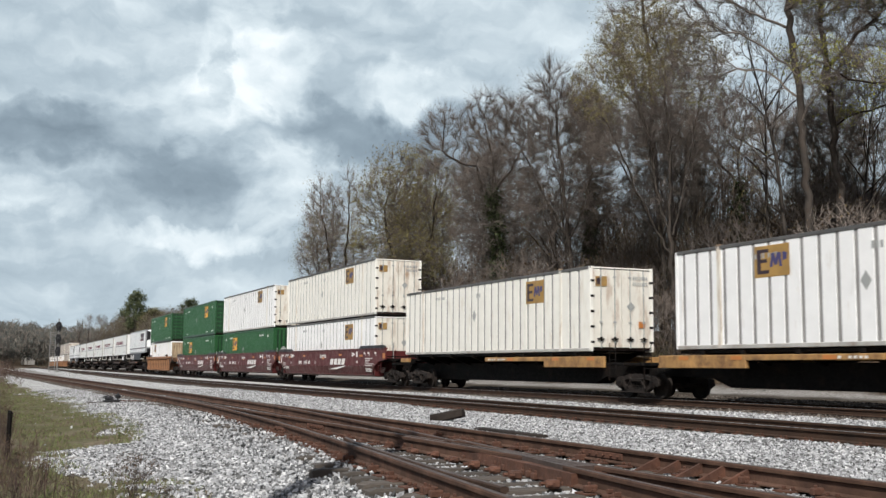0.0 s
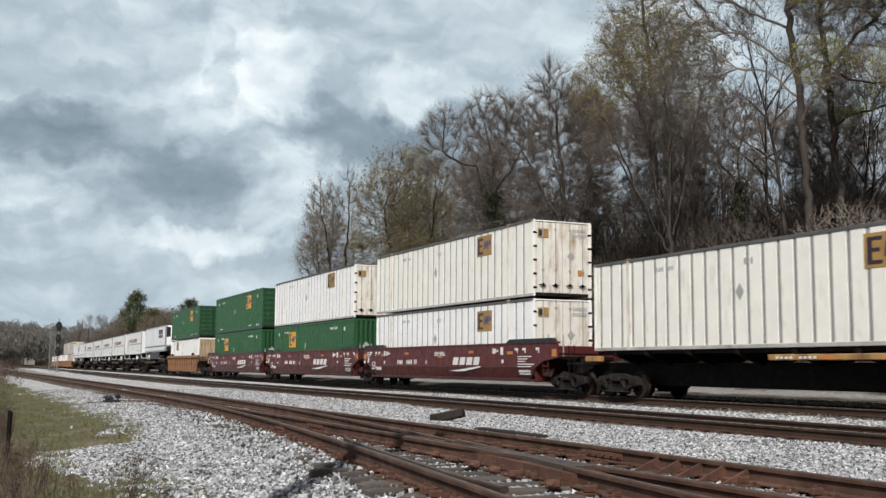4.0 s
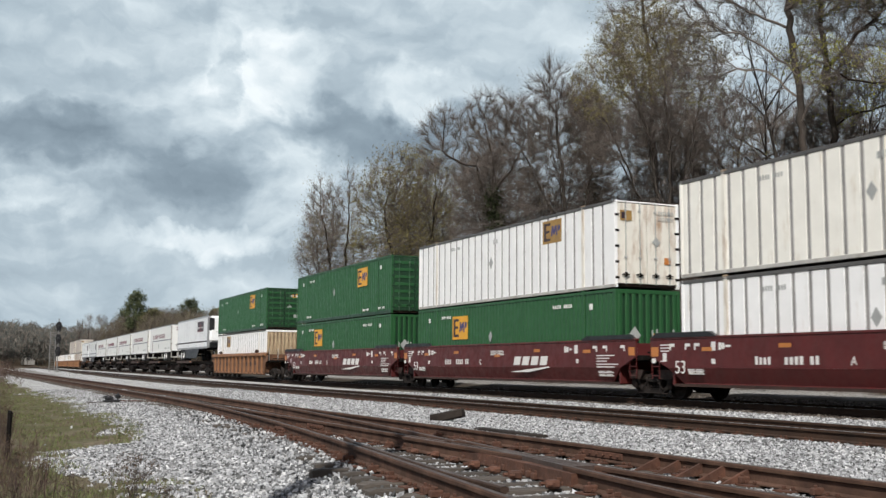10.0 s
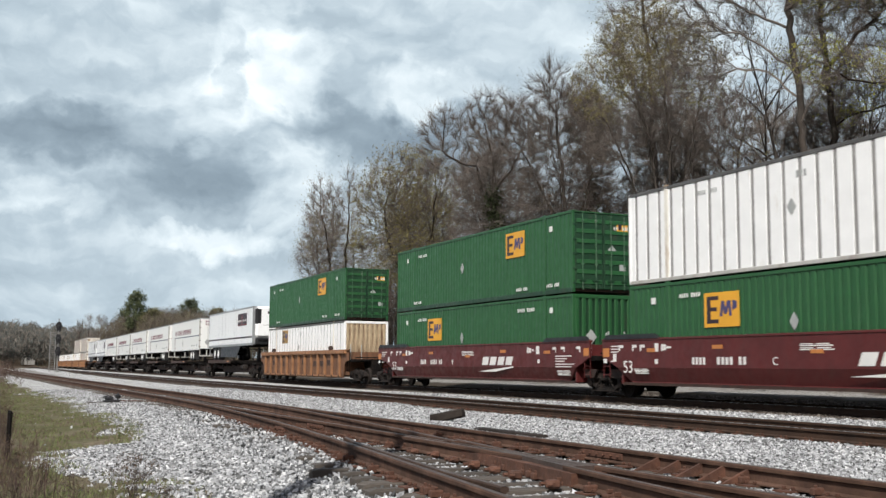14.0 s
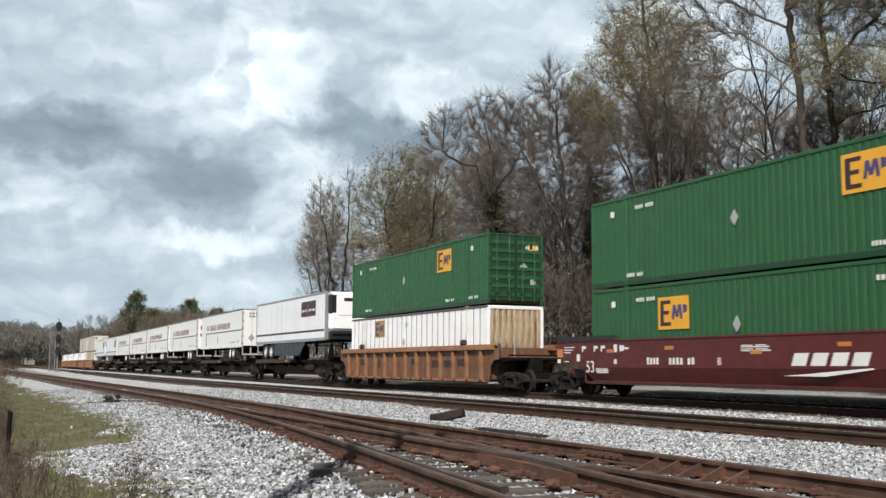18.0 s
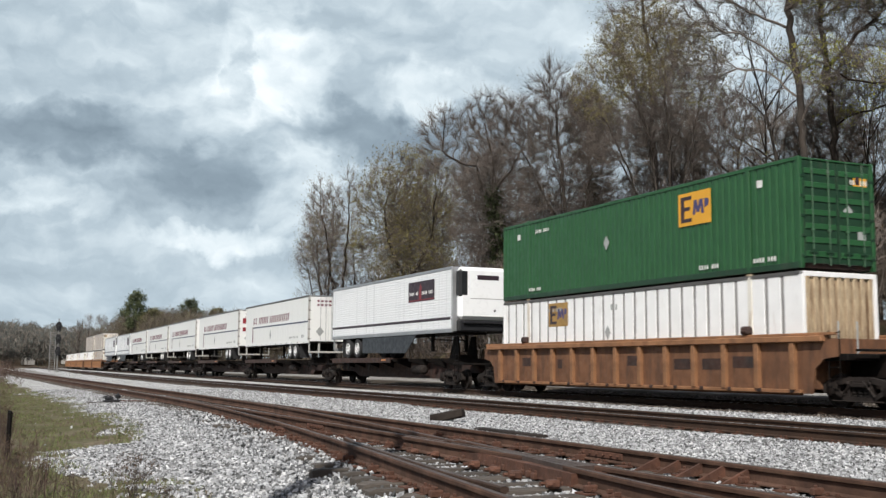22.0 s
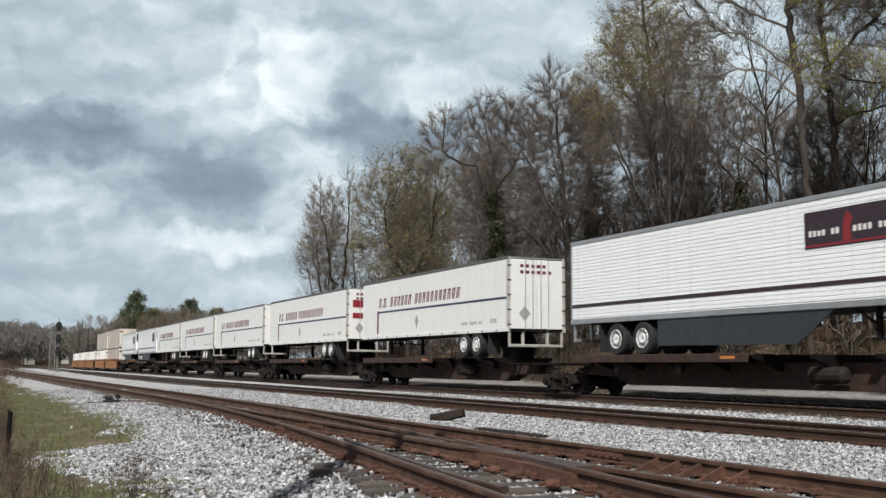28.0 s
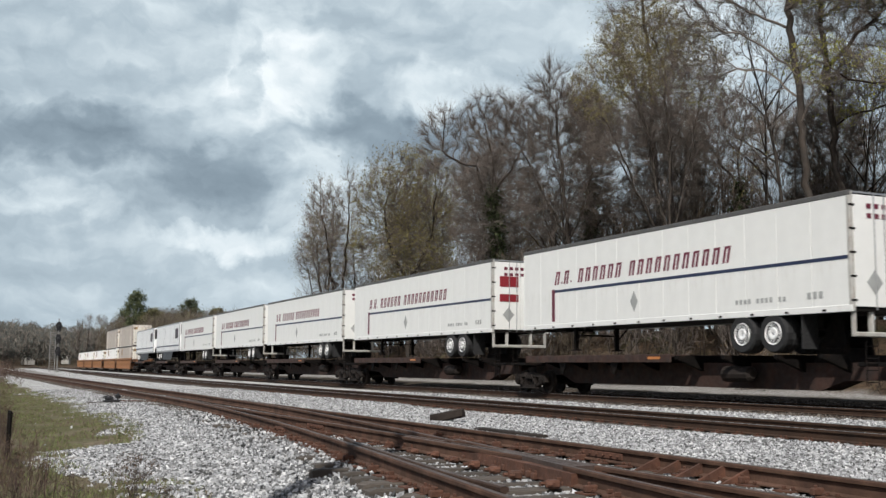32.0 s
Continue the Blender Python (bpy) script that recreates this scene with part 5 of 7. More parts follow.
        p = part("sign", Box(sign[0] + 0.9, sign[1] + 0.9, yf - 0.008, yf - 0.001, sign[2], sign[3]), M_INK, t, "black sign with white bars and a red emblem" if style == "reefer" else "dark square sign")
        if style == "reefer":
            b = Builder()
            marks(b, 3.35, z0 + 1.82, 1.05, 0.16, 7, yf - 0.009)
            marks(b, 4.80, z0 + 1.82, 1.25, 0.16, 8, yf - 0.009)
            part("white_emblem", b, M_MARK, p)
            part("red_emblem", Builder().prism([(4.46, z0 + 1.62), (4.74, z0 + 1.62), (4.70, z0 + 1.98), (4.80, z0 + 2.15), (4.62, z0 + 2.36), (4.50, z0 + 2.12)], yf - 0.014, yf - 0.009), M_RED_SIGN, p)
            part("red_line", Box(3.22, 6.18, yf - 0.012, yf - 0.008, z0 + 1.56, z0 + 1.61), M_RED_SIGN, p)
    else:
        b = Builder()
        x, n = -L + 2.3, 0
        for word in (4, 6, 11):
            for i in range(word):
                w = 0.30
                if word == 4 and i % 2:
                    b.box(x, x + 0.07, yf - 0.004, yf + 0.004, z0 + 1.58, z0 + 1.65)
                    x += 0.16
                    continue
                for u in (0.0, 0.17):
                    b.prism([(x + u, z0 + 1.55), (x + u + 0.10, z0 + 1.55), (x + u + 0.22, z0 + 2.02), (x + u + 0.12, z0 + 2.02)], yf - 0.004, yf + 0.004)
                b.prism([(x + 0.20, z0 + 1.95), (x + 0.32, z0 + 1.95), (x + 0.34, z0 + 2.02), (x + 0.20, z0 + 2.02)], yf - 0.0042, yf + 0.004)
                x += 0.455
                n += 1
            x += 0.32
        tagged(part("slanted_emblem", b, M_MAROON, t), "row of maroon slanted bars", kind="stuff")
        part("stripe", Box(-L + 2.3, L - 0.1, yf - 0.004, yf + 0.004, z0 + 1.28, z0 + 1.37), M_NAVY, t, "navy stripe")
        part("stripe_end", Box(-L + 2.1, -L + 2.3, yf - 0.004, yf + 0.004, z0 + 0.25, z0 + 1.40), M_MAROON, t, "short maroon upright stripe")
        part("hazard_diamond", Builder().prism([(-0.9 + u * 0.2, z0 + 0.72 + v * 0.34) for u, v in ((-1, 0), (0, -1), (1, 0), (0, 1))], yf - 0.005, yf + 0.003), M_MARK_GREY, t)
        b = Builder()
        marks(b, 3.9, z0 + 0.36, 2.0, 0.14, 12, yf + 0.001)
        marks(b, 6.6, z0 + 0.36, 0.6, 0.2, 3, yf + 0.001)
        tagged(part("markings", b, M_MARK_GREY, t), kind="stuff")
        xd = L + 0.001
        b = Builder()
        for zz, n in ((z1 - 0.42, 5), (z1 - 0.66, 6)):
            for i in range(n):
                b.box(xd, xd + 0.006, -0.75 + i * 0.25, -0.60 + i * 0.25, zz, zz + 0.12)
        tagged(part("door_emblem", b, M_MAROON, t), "maroon bars on the door", kind="stuff")
        if style == "red_signs":
            for zz, hh in ((z0 + 1.85, 0.42), (z0 + 1.25, 0.30)):
                part("red_sign", Box(xd, xd + 0.008, -0.95, -0.1, zz, zz + hh), M_RED_SIGN, t, "red placard on the door")
        part("door_diamond", Builder().prism([(-0.55 + u * 0.26, z0 + 0.72 + v * 0.30) for u, v in ((-1, 0), (0, -1), (1, 0), (0, 1))], xd, xd + 0.005, "x"), M_MARK_GREY, t)
    return t


# what rides on what, by the place of the load's middle behind the front of the first double stack
def at(ob, s):
    MOVERS.append((ob, s))
    return ob


H = 16.15 / 2
WHITE_LABEL = "white ribbed steel container with faded ochre panel"
GREEN_LABEL = "green corrugated container with golden panel"
at(spine_car("faded yellow spine car under a white container", 19.6, 1.50, True, (10.4,), -1), 24.97 + H)
at(container("white", 1.50, WHITE_LABEL + ", on spine car", logo_at=(-4.62, 1.87)), 24.97 + H)
at(spine_car("faded yellow spine car under a white container", 19.6, 1.50, True, (-7.1, 10.4), 1), 20.30 - H)
at(container("cream", 1.50, WHITE_LABEL + ", on spine car", logo_at=(3.6, 1.81)), 20.30 - H)
for s, letter, low, up, b in ((0.0, "A", "white", "cream", (-9.79, 10.1)), (-19.58, "C", "green", "white", (-9.79,)), (-39.15, "B", "green", "green", (-10.1,))):
    at(well_car(M_RED, "oxide red double-stack well car with white markings", letter, b), s - H)
    at(container(low, 0.62, (WHITE_LABEL if low == "white" else GREEN_LABEL) + ", lower of stack", logo_at=(3.4, 1.76) if low == "white" else (-4.37, 1.49), end="doors" if low == "white" else "wall"), s - H)
    at(container(up, 3.60 if s > -1 else 3.575, (WHITE_LABEL if up != "green" else GREEN_LABEL) + ", stacked on top", logo_at=(3.36, 1.86) if up != "green" else (3.14, 1.59)), s - H)
at(well_car(M_BROWN, "rusty orange-brown well car with upright ribs", "", (-9.6, 9.6), True, z0=0.34, z1=1.78), -63.0 - H)
at(container("white", 0.55, "white ribbed container with rust-streaked end, lower of stack", logo_at=(-4.6, 1.85), end="wall"), -63.0 - H)
at(container("green", 3.515, GREEN_LABEL + ", stacked on top", logo_at=(3.08, 1.61)), -63.0 - H)
TRAILERS = ((-83.85, "reefer", "white refrigerated trailer with black sign and cooling unit", (-9.3, 7.5)), (-104.65, "lettered", "off-white panelled trailer with maroon bars and navy stripe", (-8.0,)),
            (-123.4, "red_signs", "off-white panelled trailer with red placards on its door", (-8.6,)), (-141.5, "lettered", "off-white panelled trailer with maroon bars and navy stripe", (-8.4, 7.5)),
            (-158.9, "lettered", "off-white panelled trailer with maroon bars and navy stripe", (-8.8,)), (-176.6, "lettered", "off-white panelled trailer with maroon bars and navy stripe", (-8.8,)),
            (-194.2, "small_logo", "white refrigerated trailer with a dark square sign", (-8.8, 7.5)), (-213.2, "small_logo", "white refrigerated trailer with a dark square sign", (-8.8, 9.6)))
for i, (s, style, label, b) in enumerate(TRAILERS):
    at(spine_car("rusty dark spine car carrying a trailer", 18.0, 1.36, False, b), s - H)
    at(trailer(style, label, z0=2.43 if style == "reefer" else 2.33, height=2.87 if style == "reefer" else 2.95), s - H)
for i, (s, stack) in enumerate(((-234.5, 2), (-254.5, 2), (-276.5, 1), (-297.0, 1), (-317.5, 1))):
    at(well_car(M_BROWN, "rusty orange-brown well car with upright ribs", "", (-9.6, 9.6), True, False, z0=0.34, z1=1.78), s - H)
    at(container("white" if i else "grey", 0.55, "pale weathered container low in a well car", logo_at=(-4.6, 1.8), end="doors"), s - H)
    if stack > 1:
        at(container("grey", 3.51, "tan-grey weathered container, stacked on another", end="doors"), s - H)


# ---------------------------------------------------------------- sky backdrop with drifting clouds
def sky_backdrop():
    b, n, m = Builder(), 60, 30
    view = math.atan2(AIM.y, AIM.x)
    uv = []
    for j in range(m + 1):
        el = -1.0 + 51.0 * j / m
        for i in range(n + 1):
            az = -70 + 140.0 * i / n
            a = view - radians(az)
            b.v.append((2400 * math.cos(a) * math.cos(radians(el)), 2400 * math.sin(a) * math.cos(radians(el)), 2400 * math.sin(radians(el))))
            uv.append((az, el))
    b.f = [(j * (n + 1) + i, j * (n + 1) + i + 1, (j + 1) * (n + 1) + i + 1, (j + 1) * (n + 1) + i) for j in range(m) for i in range(n)]
    me = bpy.data.meshes.new("sky_backdrop")
    me.from_pydata(b.v, [], b.f)
    layer = me.uv_layers.new(name="degrees")
    for loop in me.loops:
        layer.data[loop.index].uv = uv[loop.vertex_index]
    mat = bpy.data.materials.new("clouded sky")
    mat.use_nodes = True
    t = mat.node_tree
    t.nodes.clear()
    co = t.nodes.new("ShaderNodeTexCoord").outputs["UV"]

    def shifted(v, by):
        n = t.nodes.new("ShaderNodeVectorMath")
        t.links.new(v, n.inputs[0])
        if isinstance(by, bpy.types.NodeSocket):
            t.links.new(by, n.inputs[1])
        else:
            n.inputs[1].default_value = by
        return n.outputs[0]

    def swirl(v, scale, amount, detail):
        n = t.nodes.new("ShaderNodeTexNoise")
        n.inputs["Scale"].default_value, n.inputs["Detail"].default_value, n.inputs["Roughness"].default_value = scale, detail, 0.55
        t.links.new(v, n.inputs["Vector"])
        m = t.nodes.new("ShaderNodeVectorMath")
        m.operation = "MULTIPLY_ADD"
        m.inputs[1].default_value, m.inputs[2].default_value = (2 * amount, 1.6 * amount, 0), (-amount, -0.8 * amount, 0)
        t.links.new(n.outputs["Color"], m.inputs[0])
        return shifted(v, m.outputs[0])

    warped = swirl(swirl(co, 0.16, 1.6, 3), 0.8, 0.75, 4)

    def thickness(v):
        """Billows at two sizes, flatter than they are wide."""
        return maths(t, "ADD", noise_fac(t, v, 0.17, 0, 1, 5, (0.75, 1.45, 1), 0.5), maths(t, "MULTIPLY", noise_fac(t, v, 0.52, 0, 1, 5, (0.75, 1.5, 1), 0.52), 0.55))
    # the tops of the billows catch the light, their undersides are grey
    lit = maths(t, "SUBTRACT", thickness(warped), thickness(shifted(warped, (0.35, 0.95, 0))))
    lit = maths(t, "MINIMUM", maths(t, "MAXIMUM", maths(t, "MULTIPLY", lit, 0.55), -0.12), 0.18)
    v = maths(t, "ADD", maths(t, "MULTIPLY", maths(t, "SUBTRACT", noise_fac(t, warped, 0.10, 0, 1, 4, (0.8, 1.4, 1), 0.5), 0.5), 0.45), 0.59)
    v = maths(t, "ADD", v, lit)
    add = t.nodes.new("ShaderNodeVectorMath")
    t.links.new(swirl(swirl(co, 0.13, 2.4, 2), 0.42, 2.6, 7), add.inputs[0])
    sep = t.nodes.new("ShaderNodeSeparateXYZ")
    t.links.new(add.outputs[0], sep.inputs[0])
    # large masses of cloud: azimuth, elevation, widths, how much lighter
    for az, el, wa, we, k in CLOUDS:
        du = maths(t, "MULTIPLY", maths(t, "SUBTRACT", sep.outputs[0], az), 1 / wa)
        dv = maths(t, "MULTIPLY", maths(t, "SUBTRACT", sep.outputs[1], el), 1 / we)
        d = maths(t, "ADD", maths(t, "MULTIPLY", du, du), maths(t, "MULTIPLY", dv, dv))
        v = maths(t, "ADD", v, maths(t, "MULTIPLY", maths(t, "MINIMUM", maths(t, "MAXIMUM", maths(t, "MULTIPLY", maths(t, "SUBTRACT", 1.0, d), 1.15), 0.0), 1.0), k))
    ramp = t.nodes.new("ShaderNodeValToRGB")
    els = ramp.color_ramp.elements
    els[0].position, els[0].color = 0.05, (0.150, 0.200, 0.248, 1)
    els[1].position, els[1].color = 1.0, (0.80, 0.86, 0.89, 1)
    els.new(0.35).color = (0.255, 0.325, 0.385, 1)
    els.new(0.60).color = (0.400, 0.485, 0.548, 1)
    els.new(0.82).color = (0.600, 0.685, 0.735, 1)
    t.links.new(v, ramp.inputs[0])
    em = t.nodes.new("ShaderNodeEmission")
    em.inputs["Strength"].default_value = SKY_GLOW
    t.links.new(ramp.outputs[0], em.inputs["Color"])
    out = t.nodes.new("ShaderNodeOutputMaterial")
    t.links.new(em.outputs[0], out.inputs["Surface"])
    me.materials.append(mat)
    return tagged(new("backdrop_sky", me), "grey and white drifting cloud cover", "sky", kind="structure")


SKY_GLOW = 1.06
CLOUDS = ((-9.5, 15.9, 4.0, 4.6, 0.30), (-12.3, 13.9, 3.6, 2.2, 0.14), (-11.5, 15.7, 0.9, 2.2, -0.20), (-1.2, 14.6, 4.0, 1.6, 0.24), (-4.6, 12.4, 6.4, 1.9, -0.27), (1.2, 12.0, 5.4, 2.3, -0.26), (-21.0, 11.7, 7.0, 2.0, -0.34),
          (-14.8, 12.4, 2.8, 2.0, 0.10), (-8.0, 10.4, 3.2, 2.1, 0.24), (-12.6, 9.9, 4.4, 1.5, -0.20), (-11.7, 6.9, 5.2, 1.0, 0.26), (-8.0, 8.0, 2.4, 1.1, 0.16), (-20.8, 8.4, 3.2, 0.9, 0.18), (-18.0, 6.2, 5.6, 1.1, 0.08),
          (-16.6, 8.7, 6.0, 1.2, -0.12), (-2.7, 18.2, 8.0, 3.6, 0.06), (-20.0, 16.6, 8.0, 4.0, 0.06), (-14.6, 4.4, 9.0, 1.2, 0.04), (11.0, 17.0, 11.0, 8.0, 0.14))
sky = sky_backdrop()


# ---------------------------------------------------------------- woods
def grow(rng, height, trunk_r, spread, first=0.3, limbs=11, lean=(0, 0), stems=1, up=0.5, kids=(7, 6, 4), open_=1.0, bend=1.0):
    """A tree in wood alone: tapering lines for thick and thin wood that fill a rounded crown, and the tips of its twigs."""
    thick, thin, tips = [], [], []
    mid, rise = height * (first * 0.85 + 1) / 2, height * (1 - first * 0.85) / 2

    def room(p, d):
        """How far it is from p along d to the outside of the crown."""
        q = Vector((p.x / spread, p.y / spread, (p.z - mid) / rise))
        e = Vector((d.x / spread, d.y / spread, d.z / rise))
        a, h, c = e.dot(e), q.dot(e), q.dot(q) - 1
        k = h * h - a * c
        return (-h + math.sqrt(k)) / a if k > 0 else 0.0

    def branch(p, d, length, r, level):
        n = (8, 6, 5, 3, 2)[level]
        pts, rad = [p.copy()], [r]
        q = p.copy()
        for i in range(n):
            jig = Vector(rng.normal(0, (0.05, 0.15, 0.17, 0.15, 0.12)[level] * bend, 3).tolist())
            lift = (0.02, up * 0.12, up * 0.12, 0.05, 0.02)[level]
            d = (d + jig + Vector((0, 0, lift))).normalized()
            q = q + d * (length / n)
            if level and i and (q.x / spread) ** 2 + (q.y / spread) ** 2 + ((q.z - mid) / rise) ** 2 > 1.22:
                break
            pts.append(q.copy())
            rad.append(r * (1 - (0.88 if level == 0 else 0.80) * (i + 1) / n))
        n = len(pts) - 1
        (thick if level < 2 else thin).append((pts, rad, (8, 5, 4, 3, 3)[level]))
        if level == 4:
            tips.extend((pts[1], pts[-1]))
            return
        m = limbs if level == 0 else kids[level - 1]
        m = int(m + rng.random())
        lo = first if level == 0 else 0.22
        for k in range(m):
            u = lo + (1 - lo) * (k + rng.random()) / m
            i = min(n - 1, int(u * n))
            base = pts[i].lerp(pts[i + 1], u * n - i)
            axis = (pts[i + 1] - pts[i]).normalized()
            side = axis.orthogonal().normalized()
            side.rotate(Matrix.Rotation(rng.random() * 6.283, 3, axis))
            a = (0.95, 0.75, 0.70, 0.65)[level] * open_ * (0.7 + 0.5 * rng.random()) * (1 - 0.35 * u if level == 0 else 1)
            nd = (axis * math.cos(a) + side * math.sin(a)).normalized()
            far = room(base, nd) * (0.80 + 0.28 * rng.random())
            ln = far if level == 0 else min(far, length * (0, 0.62, 0.52, 0.50)[level] * (0.7 + 0.6 * rng.random()))
            if ln < (0.8, 0.4, 0.25, 0.16)[level]:
                if level < 3:
                    continue
                ln = 0.22
            branch(base, nd, ln, max(rad[i] * (0.62 if level == 0 else 0.56), (0, 0.022, 0.013, 0.0088)[level]), level + 1)

    for s in range(stems):
        wob = 0.14 if stems > 1 else 0.03
        d = Vector((lean[0] + rng.normal(0, wob), lean[1] + rng.normal(0, wob), 1)).normalized()
        branch(Vector((rng.normal(0, 0.25) if s else 0, rng.normal(0, 0.25) if s else 0, -0.3)), d, (mid + room(Vector((0, 0, mid)), d)) * (0.84 if s == 0 else 0.76), trunk_r * (1 if s == 0 else 0.8), 0)
    return thick, thin, tips


def leaf_cloud(rng, tips, count, size, scatter):
    """Many small leaves about the twig tips."""
    tips = np.array([tuple(p) for p in tips])
    at_ = tips[rng.integers(0, len(tips), count)] + rng.normal(0, scatter, (count, 3))
    a, c = rng.normal(size=(count, 3)), rng.normal(size=(count, 3))
    a /= np.linalg.norm(a, axis=1)[:, None]
    c -= a * (a * c).sum(1)[:, None]
    c /= np.linalg.norm(c, axis=1)[:, None]
    s = size * (0.6 + 0.8 * rng.random((count, 1)))
    v = np.stack([at_ - a * s, at_ + c * s * 0.5, at_ + a * s, at_ - c * s * 0.5], 1).reshape(-1, 3)
    f = (np.arange(count)[:, None] * 4 + np.arange(4)).tolist()
    me = bpy.data.meshes.new("leaves")
    me.from_pydata(v.tolist(), [], f)
    return me


def wood_mesh(name, lines):
    b = Builder()
    for pts, rad, n in lines:
        b.tube(pts, rad, n)
    me = bpy.data.meshes.new(name)
    me.from_pydata(b.v, [], b.f)
    return me


HEIGHT, HALF = {}, {}


def tree(label, seed, leaves=None, leaf_mat=None, leaf_size=0.06, ivy=0, category="tree", name="tree", group="bare woodland trees", wood=M_BARK, twig=M_TWIG, **kw):
    rng = np.random.default_rng(seed)
    thick, thin, tips = grow(rng, **kw)
    t = thing(name, label, category, group)
    me = wood_mesh("trunk", thick)
    me.polygons.foreach_set("use_smooth", [True] * len(me.polygons))
    tr = part("trunk", me, wood, t)
    if category != "tree":
        tagged(tr, kind="stuff")
    part("branchwork", wood_mesh("branchwork", thin), twig, t, "fine brown twigs")
    if leaves:
        part("crown", leaf_cloud(rng, tips, leaves, leaf_size, 0.06), leaf_mat, t)
    if ivy:
        low = [p for pts, rad, n in thick[:1] for p in pts[:7]]
        pts = [Vector(low[i]).lerp(Vector(low[i + 1]), f) for i in range(len(low) - 1) for f in (0, 0.25, 0.5, 0.75)]
        part("ivy", leaf_cloud(rng, pts, ivy, 0.10, 0.40), M_IVY, t, "dark ivy climbing the trunk")
    HEIGHT[t] = max([p.z for p in tips] + [p.z for line in thick + thin for p in line[0]])
    HALF[t] = sorted(math.hypot(p.x, p.y) for p in tips)[int(len(tips) * 0.93)]
    return t


def colonise(rng, lobes, lines, count, step=0.42, reach=4.5, kill=0.62, gnarl=0.30):
    """Branches that grow step by step towards points scattered through the lobes of a crown, from given lines of trunk and limb."""
    size = np.array([l[2] * l[2] * l[3] for l in lobes])
    pick = rng.choice(len(lobes), count, p=size / size.sum())
    u = rng.normal(size=(count, 3))
    u /= np.linalg.norm(u, axis=1)[:, None]
    u *= rng.random((count, 1)) ** 0.36
    lobe = np.array([(l[0], (l[4] if len(l) > 4 else 0.0), l[1], l[2], l[2] * 0.9, l[3]) for l in lobes])[pick]
    goal = lobe[:, :3] + u * lobe[:, 3:]
    pos, parent = [], []
    for line in lines:
        pts = [np.array((p[0], p[2] if len(p) > 2 else 0.0, p[1])) for p in line]
        last = -1 if not pos else int(np.argmin(np.linalg.norm(np.array(pos) - pts[0], axis=1)))
        for p, q in zip(pts, pts[1:]):
            n = max(1, int(np.linalg.norm(q - p) / step))
            for i in range(n):
                pos.append(p + (q - p) * i / n + rng.normal(0, 0.05, 3))
                parent.append(last)
                last = len(pos) - 1
    P = np.array(pos)
    d = np.linalg.norm(goal[:, None] - P[None], axis=2)
    near, dist = d.argmin(1), d.min(1)
    alive = dist > kill
    for turn in range(90):
        ok = alive & (dist < reach)
        if not ok.any():
            break
        way = (goal[ok] - P[near[ok]]) / dist[ok][:, None]
        grow_at, inv = np.unique(near[ok], return_inverse=True)
        total = np.zeros((len(grow_at), 3))
        np.add.at(total, inv, way)
        total /= np.linalg.norm(total, axis=1)[:, None] + 1e-6
        back = np.array(parent)[grow_at]
        keep = P[grow_at] - P[np.maximum(back, 0)]
        total += 0.32 * keep / step + rng.normal(0, gnarl, total.shape)
        total /= np.linalg.norm(total, axis=1)[:, None]
        fresh = P[grow_at] + total * step
        k = len(P)
        P = np.concatenate([P, fresh])
        parent += grow_at.tolist()
        for lo in range(0, len(fresh), 150):
            dd = np.linalg.norm(goal[:, None] - fresh[None, lo:lo + 150], axis=2)
            j = dd.argmin(1)
            m = dd[np.arange(count), j]
            better = m < dist
            near[better], dist[better] = k + lo + j[better], m[better]
        alive &= dist > kill
    return P, parent


def twigs_mesh(rng, at_, way, length, radius):
    """Fine twigs, each a bent three-sided taper, joined."""
    n = len(at_)
    side = np.cross(way, rng.normal(size=(n, 3)))
    side /= np.linalg.norm(side, axis=1)[:, None] + 1e-6
    up = np.cross(way, side)
    mid = at_ + way * (length * 0.5)[:, None]
    tip = mid + (way + rng.normal(0, 0.28, (n, 3)) + np.array((0, 0, 0.12))) * (length * 0.5)[:, None]
    ring = [side * math.cos(a) + up * math.sin(a) for a in (0, 2.094, 4.189)]
    v = np.stack([at_ + r * radius[:, None] for r in ring] + [mid + r * radius[:, None] * 0.7 for r in ring] + [tip], 1).reshape(-1, 3)
    quad = np.array([(0, 1, 4, 3), (1, 2, 5, 4), (2, 0, 3, 5)])
    tri = np.array([(3, 4, 6), (4, 5, 6), (5, 3, 6)])
    base = 7 * np.arange(n)[:, None, None]
    me = bpy.data.meshes.new("branchwork")
    me.from_pydata(v.tolist(), [], (quad[None] + base).reshape(-1, 4).tolist() + (tri[None] + base).reshape(-1, 3).tolist())
    return me, tip


